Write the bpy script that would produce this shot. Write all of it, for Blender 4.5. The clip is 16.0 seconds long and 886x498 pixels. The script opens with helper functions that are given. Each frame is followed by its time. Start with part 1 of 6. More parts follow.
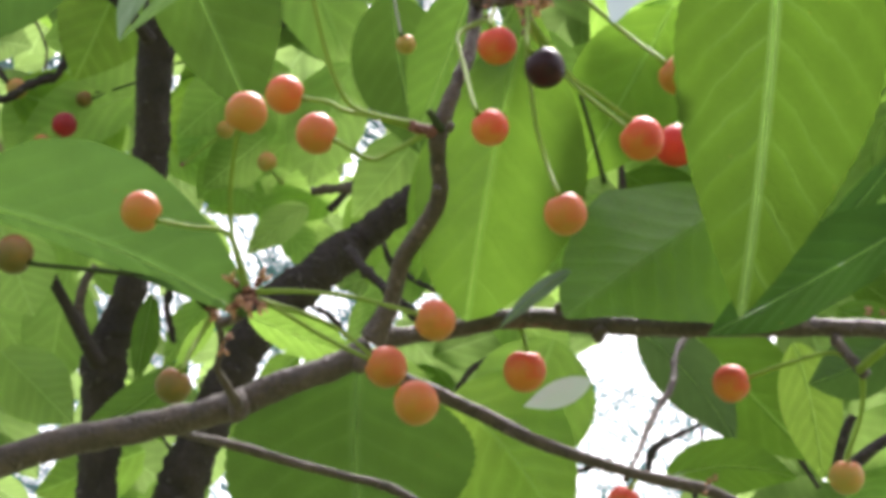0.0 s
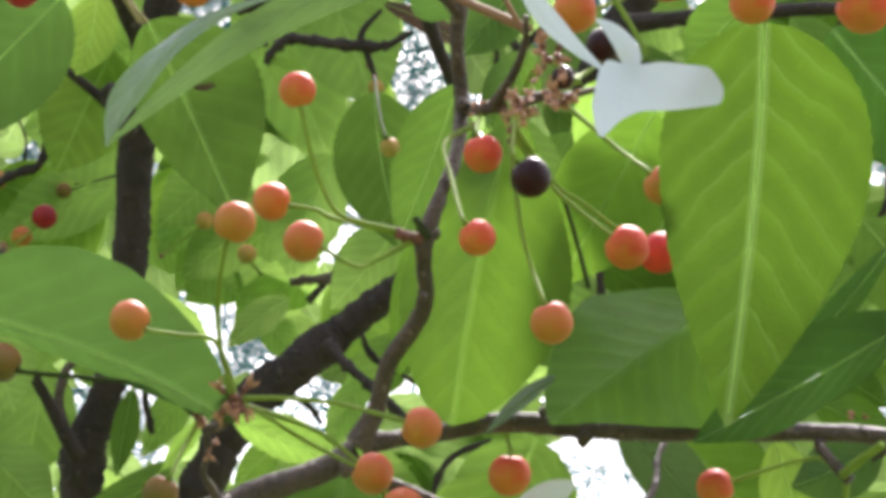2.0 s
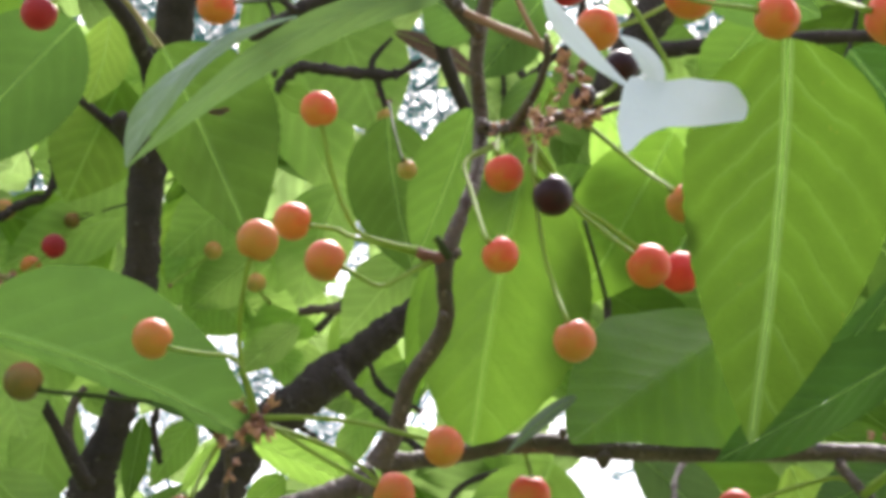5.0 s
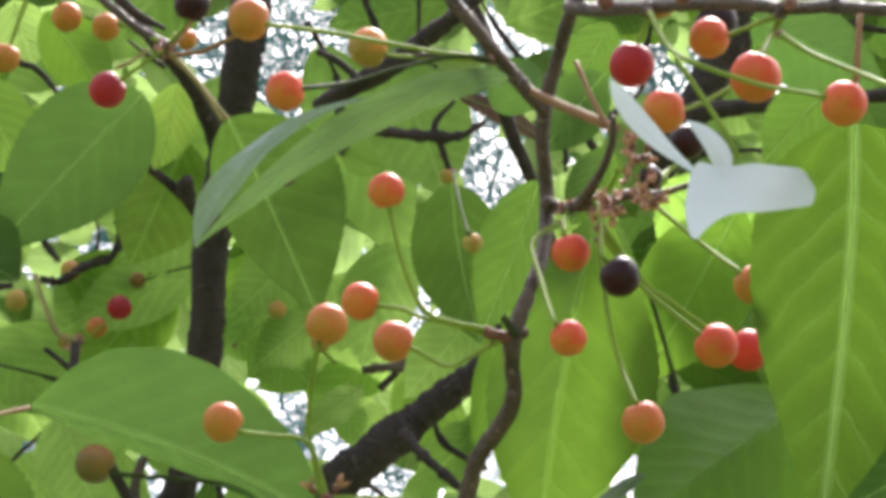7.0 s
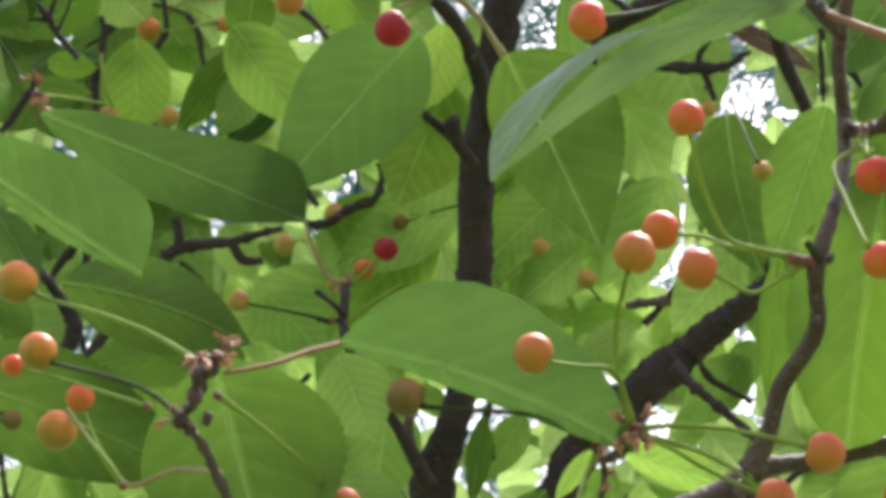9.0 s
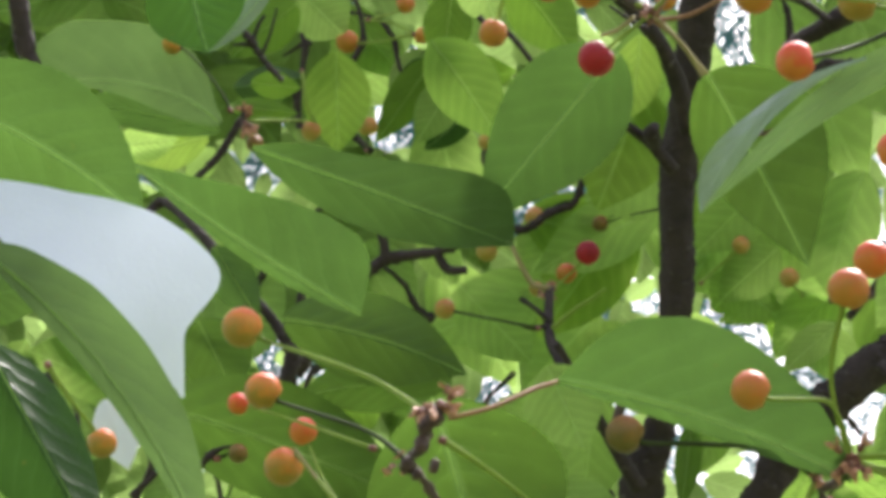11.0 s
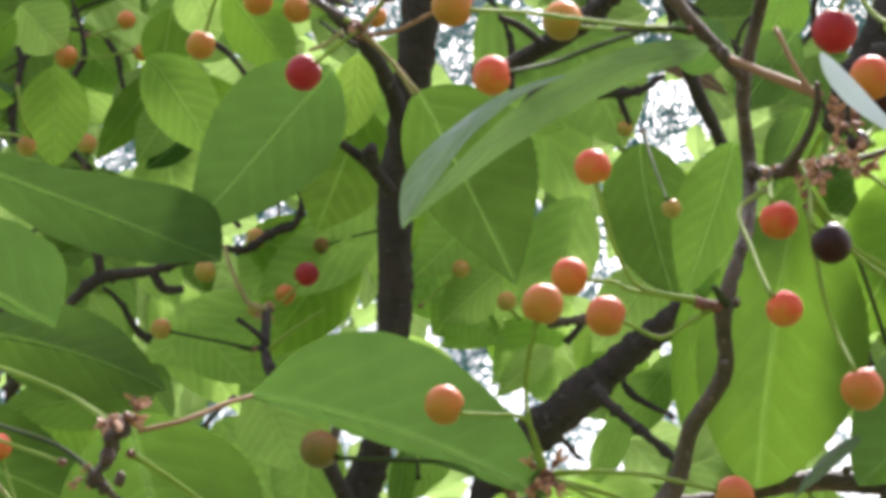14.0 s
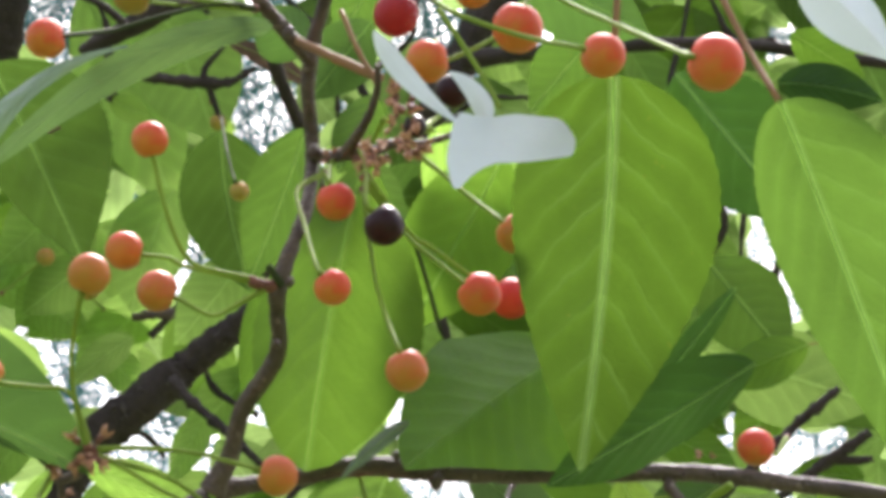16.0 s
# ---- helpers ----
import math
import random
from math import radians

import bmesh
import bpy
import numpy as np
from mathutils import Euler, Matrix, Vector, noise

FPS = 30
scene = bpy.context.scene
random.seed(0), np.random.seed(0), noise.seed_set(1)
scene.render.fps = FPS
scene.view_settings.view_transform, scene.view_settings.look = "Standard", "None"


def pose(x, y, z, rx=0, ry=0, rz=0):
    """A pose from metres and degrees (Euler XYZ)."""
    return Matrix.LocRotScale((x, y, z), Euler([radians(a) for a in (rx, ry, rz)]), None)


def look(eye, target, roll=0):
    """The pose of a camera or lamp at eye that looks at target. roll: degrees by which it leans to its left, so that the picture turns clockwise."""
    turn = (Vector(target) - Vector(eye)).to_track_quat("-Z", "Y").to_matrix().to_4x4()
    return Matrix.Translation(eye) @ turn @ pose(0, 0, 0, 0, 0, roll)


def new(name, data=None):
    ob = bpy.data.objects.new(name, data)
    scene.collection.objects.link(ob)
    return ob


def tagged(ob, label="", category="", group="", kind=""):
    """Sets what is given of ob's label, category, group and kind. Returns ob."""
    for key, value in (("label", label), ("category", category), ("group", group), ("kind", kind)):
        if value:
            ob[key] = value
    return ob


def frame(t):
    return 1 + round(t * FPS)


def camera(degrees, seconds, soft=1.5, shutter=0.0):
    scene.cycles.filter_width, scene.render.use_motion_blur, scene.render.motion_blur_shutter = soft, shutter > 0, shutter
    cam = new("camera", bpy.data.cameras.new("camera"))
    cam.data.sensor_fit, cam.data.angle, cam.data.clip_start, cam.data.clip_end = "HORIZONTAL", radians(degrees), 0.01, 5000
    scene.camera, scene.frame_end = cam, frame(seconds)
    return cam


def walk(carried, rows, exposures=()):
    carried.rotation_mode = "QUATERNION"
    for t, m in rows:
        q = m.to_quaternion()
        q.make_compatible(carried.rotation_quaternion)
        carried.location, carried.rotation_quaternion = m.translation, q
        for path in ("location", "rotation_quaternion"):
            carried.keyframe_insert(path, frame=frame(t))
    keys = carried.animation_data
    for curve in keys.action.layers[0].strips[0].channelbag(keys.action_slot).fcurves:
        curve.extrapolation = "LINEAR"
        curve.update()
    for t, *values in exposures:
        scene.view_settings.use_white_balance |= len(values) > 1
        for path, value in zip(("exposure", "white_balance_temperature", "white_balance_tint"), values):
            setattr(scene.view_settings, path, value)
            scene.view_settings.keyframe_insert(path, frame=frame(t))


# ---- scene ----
cam = camera(22.0, 16.0, soft=4.7)
PATH = [
    (0, pose(0.01346, 0.01178, 1.53912, 114.330, -0.067, -0.634)),
    (0.5, pose(0.01273, 0.01290, 1.53701, 114.481, -0.068, -0.776)),
    (1, pose(0.01025, 0.01244, 1.53821, 115.053, 0.066, -1.051)),
    (1.5, pose(0.00921, 0.00682, 1.54240, 115.734, 0.239, -1.271)),
    (2, pose(0.00923, 0.00508, 1.54549, 116.142, 0.253, -1.329)),
    (2.5, pose(0.00432, 0.00740, 1.54249, 116.263, 0.120, -1.419)),
    (3, pose(0.00199, 0.01384, 1.53645, 116.378, 0.093, -1.382)),
    (3.2, pose(0.00208, 0.01466, 1.53461, 116.340, 0.107, -1.344)),
    (5.3, pose(0.00260, 0.00544, 1.54378, 117.424, 0.383, -1.457)),
    (5.5, pose(0.00359, 0.00386, 1.54625, 117.593, 0.353, -1.436)),
    (6, pose(0.00308, 0.00128, 1.55004, 118.034, 0.234, -1.382)),
    (6.5, pose(0.00229, 0.00054, 1.55079, 118.196, 0.112, -0.875)),
    (7, pose(0.00000, -0.00000, 1.55000, 118.000, -0.000, -0.000)),
    (7.5, pose(-0.00526, -0.00022, 1.54799, 117.490, 0.022, 1.029)),
    (8, pose(-0.01026, 0.00222, 1.54350, 117.044, -0.137, 2.184)),
    (8.5, pose(-0.01552, 0.00506, 1.54414, 116.742, -0.535, 3.785)),
    (9, pose(-0.02173, 0.00042, 1.54667, 116.547, -1.089, 5.498)),
    (9.5, pose(-0.02245, -0.00532, 1.55301, 116.229, -1.300, 7.566)),
    (10, pose(-0.02533, -0.01165, 1.55856, 115.758, -1.507, 9.473)),
    (10.2, pose(-0.02542, -0.01488, 1.56136, 115.388, -1.670, 10.351)),
    (12.3, pose(-0.02861, -0.02123, 1.55669, 115.566, -1.046, 10.201)),
    (12.5, pose(-0.02549, -0.01237, 1.56073, 115.692, -1.089, 9.517)),
    (13, pose(-0.02145, -0.01274, 1.56447, 115.897, -0.451, 7.821)),
    (13.5, pose(-0.01936, -0.01033, 1.56149, 116.132, -0.038, 6.186)),
    (14, pose(-0.01501, -0.01049, 1.55824, 116.269, 0.509, 4.428)),
    (14.5, pose(-0.01095, -0.01170, 1.55979, 116.338, 0.848, 2.150)),
    (15, pose(-0.00434, -0.00786, 1.55600, 116.595, 1.553, -0.204)),
    (15.5, pose(-0.00004, -0.00539, 1.55481, 116.608, 2.135, -2.817)),
    (16, pose(0.00332, -0.00176, 1.55066, 116.467, 2.579, -4.931)),
]
EXPOSURES = [(0.0, 1.78, 6500, 15), (3.0, 1.80, 6500, 15), (5.5, 1.83, 6500, 15), (6.5, 1.76, 6500, 15), (8.0, 1.73, 6500, 15), (9.5, 1.66, 6500, 15), (12.5, 1.66, 6500, 15), (14.0, 1.71, 6500, 15), (16.0, 1.71, 6500, 15)]
walk(cam, PATH, EXPOSURES)

# ---- world, sun ----
SUN_UP, SUN_TURN = radians(58), radians(20)
world = bpy.data.worlds.new("sky")
scene.world = world
world.use_nodes = True
wt = world.node_tree
sky = wt.nodes.new("ShaderNodeTexSky")
sky.sky_type = "NISHITA"
sky.sun_disc = False
sky.sun_elevation, sky.sun_rotation = SUN_UP, SUN_TURN
sky.air_density, sky.dust_density, sky.ozone_density = 1.0, 6.0, 1.0
wt.nodes["Background"].inputs["Strength"].default_value = 0.145
haze = wt.nodes.new("ShaderNodeHueSaturation")
haze.inputs["Saturation"].default_value = 0.4
wt.links.new(sky.outputs["Color"], haze.inputs["Color"])
wt.links.new(haze.outputs["Color"], wt.nodes["Background"].inputs["Color"])
sun = new("sun", bpy.data.lights.new("sun", "SUN"))
sun.data.energy, sun.data.angle, sun.data.color = 2.3, radians(14), (1.0, 0.97, 0.92)
way = Vector((math.sin(SUN_TURN) * math.cos(SUN_UP), math.cos(SUN_TURN) * math.cos(SUN_UP), math.sin(SUN_UP)))
sun.matrix_world = look(way * 20, (0, 0, 0))


# ---- materials ----
def material(name):
    m = bpy.data.materials.new(name)
    m.use_nodes = True
    t = m.node_tree
    return m, t, t.nodes["Principled BSDF"], t.nodes["Material Output"]


def node(t, kind, **values):
    n = t.nodes.new(kind)
    for key, value in values.items():
        n.inputs[key.replace("_", " ")].default_value = value
    return n


def arith(t, op, a, b=None):
    n = t.nodes.new("ShaderNodeMath")
    n.operation = op
    for i, s in enumerate((a, b)):
        if s is None:
            continue
        if isinstance(s, (int, float)):
            n.inputs[i].default_value = s
        else:
            t.links.new(s, n.inputs[i])
    return n.outputs[0]


def mix(t, factor, a, b):
    n = t.nodes.new("ShaderNodeMix")
    n.data_type = "RGBA"
    for i, s in ((0, factor), (6, a), (7, b)):
        if isinstance(s, (int, float)):
            n.inputs[i].default_value = s
        elif isinstance(s, tuple):
            n.inputs[i].default_value = (*s, 1)
        else:
            t.links.new(s, n.inputs[i])
    return n.outputs[2]


def ramp(t, source, *stops):
    n = t.nodes.new("ShaderNodeValToRGB")
    while len(n.color_ramp.elements) < len(stops):
        n.color_ramp.elements.new(0.5)
    for e, (p, c) in zip(n.color_ramp.elements, stops):
        e.position = p
        e.color = (*c, 1) if isinstance(c, tuple) else (c, c, c, 1)
    t.links.new(source, n.inputs[0])
    return n.outputs[0]


def noise_tex(t, scale, detail=3.0, coord=None, roughness=0.5):
    n = node(t, "ShaderNodeTexNoise", Scale=scale, Detail=detail, Roughness=roughness)
    if coord:
        t.links.new(coord, n.inputs["Vector"])
    return n.outputs["Fac"]


def leaf_material(name, lower, through_light, gloss=0.42, coat=0.0, share=0.55, island=False, veins=1.0):
    """A leaf: green blade with paler veins drawn along its own length and width, letting light through."""
    m, t, p, out = material(name)
    coords = t.nodes.new("ShaderNodeTexCoord")
    sep = t.nodes.new("ShaderNodeSeparateXYZ")
    t.links.new(coords.outputs["UV"], sep.inputs[0])
    u, v = sep.outputs[0], sep.outputs[1]
    side = arith(t, "ABSOLUTE", arith(t, "SUBTRACT", arith(t, "MULTIPLY", v, 2.0), 1.0))
    if island:
        rnd = t.nodes.new("ShaderNodeNewGeometry").outputs["Random Per Island"]
    else:
        rnd = t.nodes.new("ShaderNodeObjectInfo").outputs["Random"]
    shift = t.nodes.new("ShaderNodeCombineXYZ")
    t.links.new(u, shift.inputs[0])
    t.links.new(v, shift.inputs[1])
    t.links.new(arith(t, "MULTIPLY", rnd, 40.0), shift.inputs[2])
    wobble = arith(t, "MULTIPLY", noise_tex(t, 9.0, 2.0, shift.outputs[0]), 0.05)
    wobble = arith(t, "ADD", wobble, arith(t, "MULTIPLY", noise_tex(t, 3.0, 0.0, shift.outputs[0]), 0.09))
    lane = arith(t, "SUBTRACT", u, arith(t, "MULTIPLY", arith(t, "POWER", side, 1.06), 0.32))
    lane = arith(t, "MULTIPLY", arith(t, "ADD", lane, wobble), 8.0)
    stripe = arith(t, "ABSOLUTE", arith(t, "SUBTRACT", arith(t, "FRACT", lane), 0.5))
    vein = ramp(t, stripe, (0.0, 1.0), (0.035, 0.45), (0.11, 0.0))
    faint = ramp(t, noise_tex(t, 2.2, 1.0, shift.outputs[0]), (0.35, 0.25), (0.65, 1.0))
    vein = arith(t, "MULTIPLY", vein, faint)
    fade = ramp(t, side, (0.05, 1.0), (0.55, 0.55), (0.95, 0.0))
    vein = arith(t, "MULTIPLY", vein, fade)
    rib = ramp(t, side, (0.0, 0.8 * veins), (0.03, 0.4 * veins), (0.06, 0.0))
    net = t.nodes.new("ShaderNodeTexVoronoi")
    net.feature = "DISTANCE_TO_EDGE"
    net.inputs["Scale"].default_value = 260.0
    t.links.new(coords.outputs["Object"], net.inputs["Vector"])
    mesh_lines = ramp(t, net.outputs["Distance"], (0.0, 1.0), (0.12, 0.0))
    blotch = ramp(t, noise_tex(t, 42.0, 5.0, coords.outputs["Object"], 0.6), (0.30, 0.0), (0.70, 1.0))
    grain = noise_tex(t, 900.0, 2.0, coords.outputs["Object"])
    tone = arith(t, "ADD", arith(t, "MULTIPLY", blotch, 0.55), arith(t, "MULTIPLY", rnd, 0.55))
    spread = 1.0 if veins >= 0.5 else 0.25
    lo = tuple(c * (1 - 0.36 * spread) for c in lower)
    hi = tuple(min(1, c * (1 + 0.40 * spread)) for c in lower)
    base = mix(t, tone, lo, hi)
    pale = tuple(min(1, c * 1.7 + 0.03) for c in lower)
    lines = arith(t, "MAXIMUM", arith(t, "MULTIPLY", vein, 0.42 * veins), rib)
    lines = arith(t, "MAXIMUM", lines, arith(t, "MULTIPLY", mesh_lines, 0.04 * veins))
    base = mix(t, arith(t, "MULTIPLY", lines, 0.75), base, pale)
    specks = ramp(t, noise_tex(t, 420.0, 1.0, coords.outputs["Object"]), (0.74, 0.0), (0.78, 1.0))
    base = mix(t, arith(t, "MULTIPLY", specks, 0.5 * min(veins, 1.0)), base, (0.16, 0.10, 0.03))
    t.links.new(base, p.inputs["Base Color"])
    p.inputs["Roughness"].default_value = gloss
    p.inputs["Specular IOR Level"].default_value = 0.2 if coat < 0.5 else 0.5
    p.inputs["Coat Weight"].default_value = coat
    p.inputs["Coat Roughness"].default_value = 0.35
    tr = t.nodes.new("ShaderNodeBsdfTranslucent")
    tl = tuple(c * 0.70 for c in through_light)
    th = tuple(min(1, c * 1.28) for c in through_light)
    glow = mix(t, tone, tl, th)
    # Bands between veins are darkened to paint in the shading of pleats.
    dark = tuple(c * 0.62 for c in through_light)
    glow = mix(t, arith(t, "MULTIPLY", ramp(t, stripe, (0.03, 0.0), (0.38, 1.0)), 0.30 * veins), glow, dark)
    bright = tuple(min(1, c * 1.5 + 0.06) for c in through_light)
    glow = mix(t, arith(t, "MAXIMUM", arith(t, "MULTIPLY", vein, 0.2 * veins), arith(t, "MULTIPLY", rib, 0.6)), glow, bright)
    t.links.new(glow, tr.inputs["Color"])
    bump = node(t, "ShaderNodeBump", Strength=0.8, Distance=0.0009)
    swell = arith(t, "MULTIPLY", ramp(t, stripe, (0.02, 0.0), (0.2, 0.7), (0.5, 1.0)), 0.5 * veins)
    height = arith(t, "ADD", arith(t, "ADD", lines, arith(t, "MULTIPLY", swell, fade)), arith(t, "MULTIPLY", grain, 0.15))
    height = arith(t, "ADD", height, arith(t, "MULTIPLY", mesh_lines, 0.025 * veins))
    t.links.new(height, bump.inputs["Height"])
    t.links.new(bump.outputs[0], p.inputs["Normal"])
    t.links.new(bump.outputs[0], tr.inputs["Normal"])
    ms = t.nodes.new("ShaderNodeMixShader")
    ms.inputs[0].default_value = share
    t.links.new(p.outputs[0], ms.inputs[1])
    t.links.new(tr.outputs[0], ms.inputs[2])
    t.links.new(ms.outputs[0], out.inputs["Surface"])
    return m


def bark_material(name, dark, light, scale, gloss=0.7, relief=0.0012):
    m, t, p, out = material(name)
    obj = t.nodes.new("ShaderNodeTexCoord").outputs["Object"]
    a, b = noise_tex(t, 90 * scale, 6.0, obj, 0.65), noise_tex(t, 700 * scale, 3.0, obj)
    f = arith(t, "ADD", arith(t, "MULTIPLY", a, 0.7), arith(t, "MULTIPLY", b, 0.35))
    col = ramp(t, f, (0.3, dark), (0.75, light))
    spots = ramp(t, noise_tex(t, 330 * scale, 1.0, obj), (0.66, 0.0), (0.72, 1.0))
    col = mix(t, arith(t, "MULTIPLY", spots, 0.45), col, tuple(min(1, c * 1.8 + 0.05) for c in light))
    t.links.new(col, p.inputs["Base Color"])
    p.inputs["Roughness"].default_value = gloss
    bump = node(t, "ShaderNodeBump", Strength=0.9, Distance=relief)
    t.links.new(arith(t, "ADD", f, spots), bump.inputs["Height"])
    t.links.new(bump.outputs[0], p.inputs["Normal"])
    return m


def stem_material(name, a, b, gloss=0.6, light=0.0):
    m, t, p, out = material(name)
    obj = t.nodes.new("ShaderNodeTexCoord").outputs["Object"]
    col = mix(t, noise_tex(t, 160, 3.0, obj), a, b)
    t.links.new(col, p.inputs["Base Color"])
    p.inputs["Roughness"].default_value = gloss
    p.inputs["Specular IOR Level"].default_value = 0.2
    if light:
        tr = t.nodes.new("ShaderNodeBsdfTranslucent")
        t.links.new(col, tr.inputs["Color"])
        ms = t.nodes.new("ShaderNodeMixShader")
        ms.inputs[0].default_value = light
        t.links.new(p.outputs[0], ms.inputs[1])
        t.links.new(tr.outputs[0], ms.inputs[2])
        t.links.new(ms.outputs[0], out.inputs["Surface"])
    return m


def fruit_material(name, low, high, blush, gloss=0.52, coat=0.1):
    """Cherry skin: the upper side, which gets the sun, ripens first; mottled, fine pale dots, waxy gloss."""
    m, t, p, out = material(name)
    coords = t.nodes.new("ShaderNodeTexCoord")
    sep = t.nodes.new("ShaderNodeSeparateXYZ")
    t.links.new(coords.outputs["Generated"], sep.inputs[0])
    rnd = t.nodes.new("ShaderNodeObjectInfo").outputs["Random"]
    mott = noise_tex(t, 3.2, 4.0, coords.outputs["Generated"], 0.6)
    h = arith(t, "ADD", sep.outputs[2], arith(t, "MULTIPLY", arith(t, "SUBTRACT", mott, 0.5), 0.9))
    h = arith(t, "ADD", h, arith(t, "MULTIPLY", arith(t, "SUBTRACT", rnd, 0.5), 0.35))
    h = arith(t, "ADD", h, arith(t, "MULTIPLY", arith(t, "SUBTRACT", sep.outputs[0], 0.5), 0.3))
    col = ramp(t, h, (0.12, low), (0.5, high), (0.92, blush))
    dots = ramp(t, noise_tex(t, 60.0, 1.0, coords.outputs["Generated"]), (0.68, 0.0), (0.75, 1.0))
    col = mix(t, arith(t, "MULTIPLY", dots, 0.12), col, (0.9, 0.62, 0.35))
    t.links.new(col, p.inputs["Base Color"])
    p.inputs["Roughness"].default_value = gloss
    p.inputs["Subsurface Weight"].default_value = 0.3
    p.inputs["Subsurface Radius"].default_value = (1.0, 0.35, 0.12)
    p.inputs["Subsurface Scale"].default_value = 0.004
    p.inputs["Coat Weight"].default_value = coat
    p.inputs["Specular IOR Level"].default_value = 0.24
    p.inputs["Coat Roughness"].default_value = 0.3
    bump = node(t, "ShaderNodeBump", Strength=0.15, Distance=0.0003)
    t.links.new(mott, bump.inputs["Height"])
    t.links.new(bump.outputs[0], p.inputs["Normal"])
    return m


# One leaf green in copies; how lit each leaf looks is set by colour.
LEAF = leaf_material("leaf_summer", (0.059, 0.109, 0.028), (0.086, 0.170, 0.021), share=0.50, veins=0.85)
LEAF_DEEP = leaf_material("leaf_shaded_green", (0.053, 0.100, 0.033), (0.073, 0.152, 0.025), share=0.45, veins=0.65)
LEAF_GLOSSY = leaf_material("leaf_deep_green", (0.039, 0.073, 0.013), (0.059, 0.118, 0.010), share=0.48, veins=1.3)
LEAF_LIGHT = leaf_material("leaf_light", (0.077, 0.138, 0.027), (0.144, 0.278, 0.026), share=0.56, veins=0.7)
LEAF_LIT = leaf_material("leaf_lit", (0.107, 0.189, 0.044), (0.290, 0.494, 0.077), share=0.58)
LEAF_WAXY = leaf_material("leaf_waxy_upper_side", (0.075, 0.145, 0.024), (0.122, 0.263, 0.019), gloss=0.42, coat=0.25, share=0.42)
# Sky reflection is painted in as a pale bluish base colour.
LEAF_PALE = leaf_material("leaf_painted_sky_sheen", (0.554, 0.618, 0.704), (0.473, 0.539, 0.612), gloss=0.4, coat=0.6, share=0.10, veins=0.0)
LEAF_DULL = leaf_material("leaf_dull_side", (0.095, 0.145, 0.062), (0.085, 0.155, 0.038), gloss=0.5, share=0.36, veins=0.6)
# Grey sheen is partly in the base colour, partly real gloss of the coat.
LEAF_SHEEN = leaf_material("leaf_painted_grey_sheen", (0.125, 0.185, 0.150), (0.08, 0.14, 0.07), gloss=0.3, coat=1.0, share=0.2, veins=0.5)
# Brightened copies for leaves further back, sunlight put into the colour.
LEAF_MID = leaf_material("leaf_sunlit_mid", (0.127, 0.218, 0.064), (0.423, 0.637, 0.151), share=0.6)
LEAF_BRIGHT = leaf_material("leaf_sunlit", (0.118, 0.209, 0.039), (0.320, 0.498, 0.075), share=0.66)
LEAF_DRY = leaf_material("leaf_withered", (0.105, 0.070, 0.055), (0.12, 0.075, 0.055), gloss=0.7, share=0.4)
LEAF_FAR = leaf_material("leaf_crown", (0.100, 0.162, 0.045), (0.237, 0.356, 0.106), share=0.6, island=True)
# Darkest leaf copy: deep shade among the leaves is painted as colour.
LEAF_SHADE = leaf_material("leaf_deep_shade", (0.028, 0.072, 0.017), (0.040, 0.105, 0.013), share=0.35)
RIB = stem_material("leaf_rib", (0.31, 0.46, 0.16), (0.37, 0.52, 0.19), light=0.85)
# Darker copy of the rib, its shade also given by colour.
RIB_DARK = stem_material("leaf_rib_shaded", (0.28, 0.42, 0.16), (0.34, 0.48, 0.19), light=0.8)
STALK = stem_material("green_stalk", (0.20, 0.305, 0.052), (0.29, 0.385, 0.082), light=0.4)
STALK_RED = stem_material("reddish_stalk", (0.25, 0.13, 0.075), (0.33, 0.20, 0.105), light=0.25)
STALK_TAN = stem_material("tan_stalk", (0.27, 0.23, 0.11), (0.36, 0.31, 0.16), light=0.2)
STALK_DARK = stem_material("dark_stalk", (0.020, 0.034, 0.009), (0.040, 0.055, 0.017), 0.8)
BARK = bark_material("young_bark", (0.016, 0.010, 0.009), (0.118, 0.080, 0.067), 1.0, 0.55, 0.003)
BARK_DARK = bark_material("old_bark", (0.009, 0.007, 0.007), (0.046, 0.031, 0.029), 0.6, 0.85, 0.004)
SCALE = bark_material("dry_bud_scales", (0.20, 0.08, 0.045), (0.58, 0.31, 0.19), 2.0, 0.6)
BEAD = bark_material("dark_nodes", (0.022, 0.010, 0.010), (0.085, 0.045, 0.038), 2.0, 0.6)
BUD = bark_material("bud_scales", (0.06, 0.018, 0.014), (0.26, 0.10, 0.07), 2.0, 0.6)
ORANGE = fruit_material("cherry_skin_orange", (0.37, 0.175, 0.026), (0.44, 0.140, 0.030), (0.50, 0.095, 0.05))
RED = fruit_material("cherry_skin_red", (0.48, 0.165, 0.028), (0.56, 0.080, 0.03), (0.58, 0.045, 0.036))
SCARLET = fruit_material("cherry_skin_scarlet", (0.55, 0.065, 0.03), (0.52, 0.035, 0.028), (0.50, 0.028, 0.03))
CRIMSON = fruit_material("cherry_skin_crimson", (0.32, 0.014, 0.02), (0.26, 0.010, 0.018), (0.23, 0.010, 0.022))
BLACK = fruit_material("cherry_skin_black", (0.030, 0.004, 0.008), (0.020, 0.004, 0.008), (0.014, 0.004, 0.009), gloss=0.35, coat=0.0)
TURNING = fruit_material("cherry_skin_turning", (0.27, 0.19, 0.03), (0.52, 0.20, 0.03), (0.56, 0.10, 0.05))
UNRIPE = fruit_material("cherry_skin_unripe", (0.30, 0.24, 0.05), (0.36, 0.215, 0.05), (0.42, 0.16, 0.055))
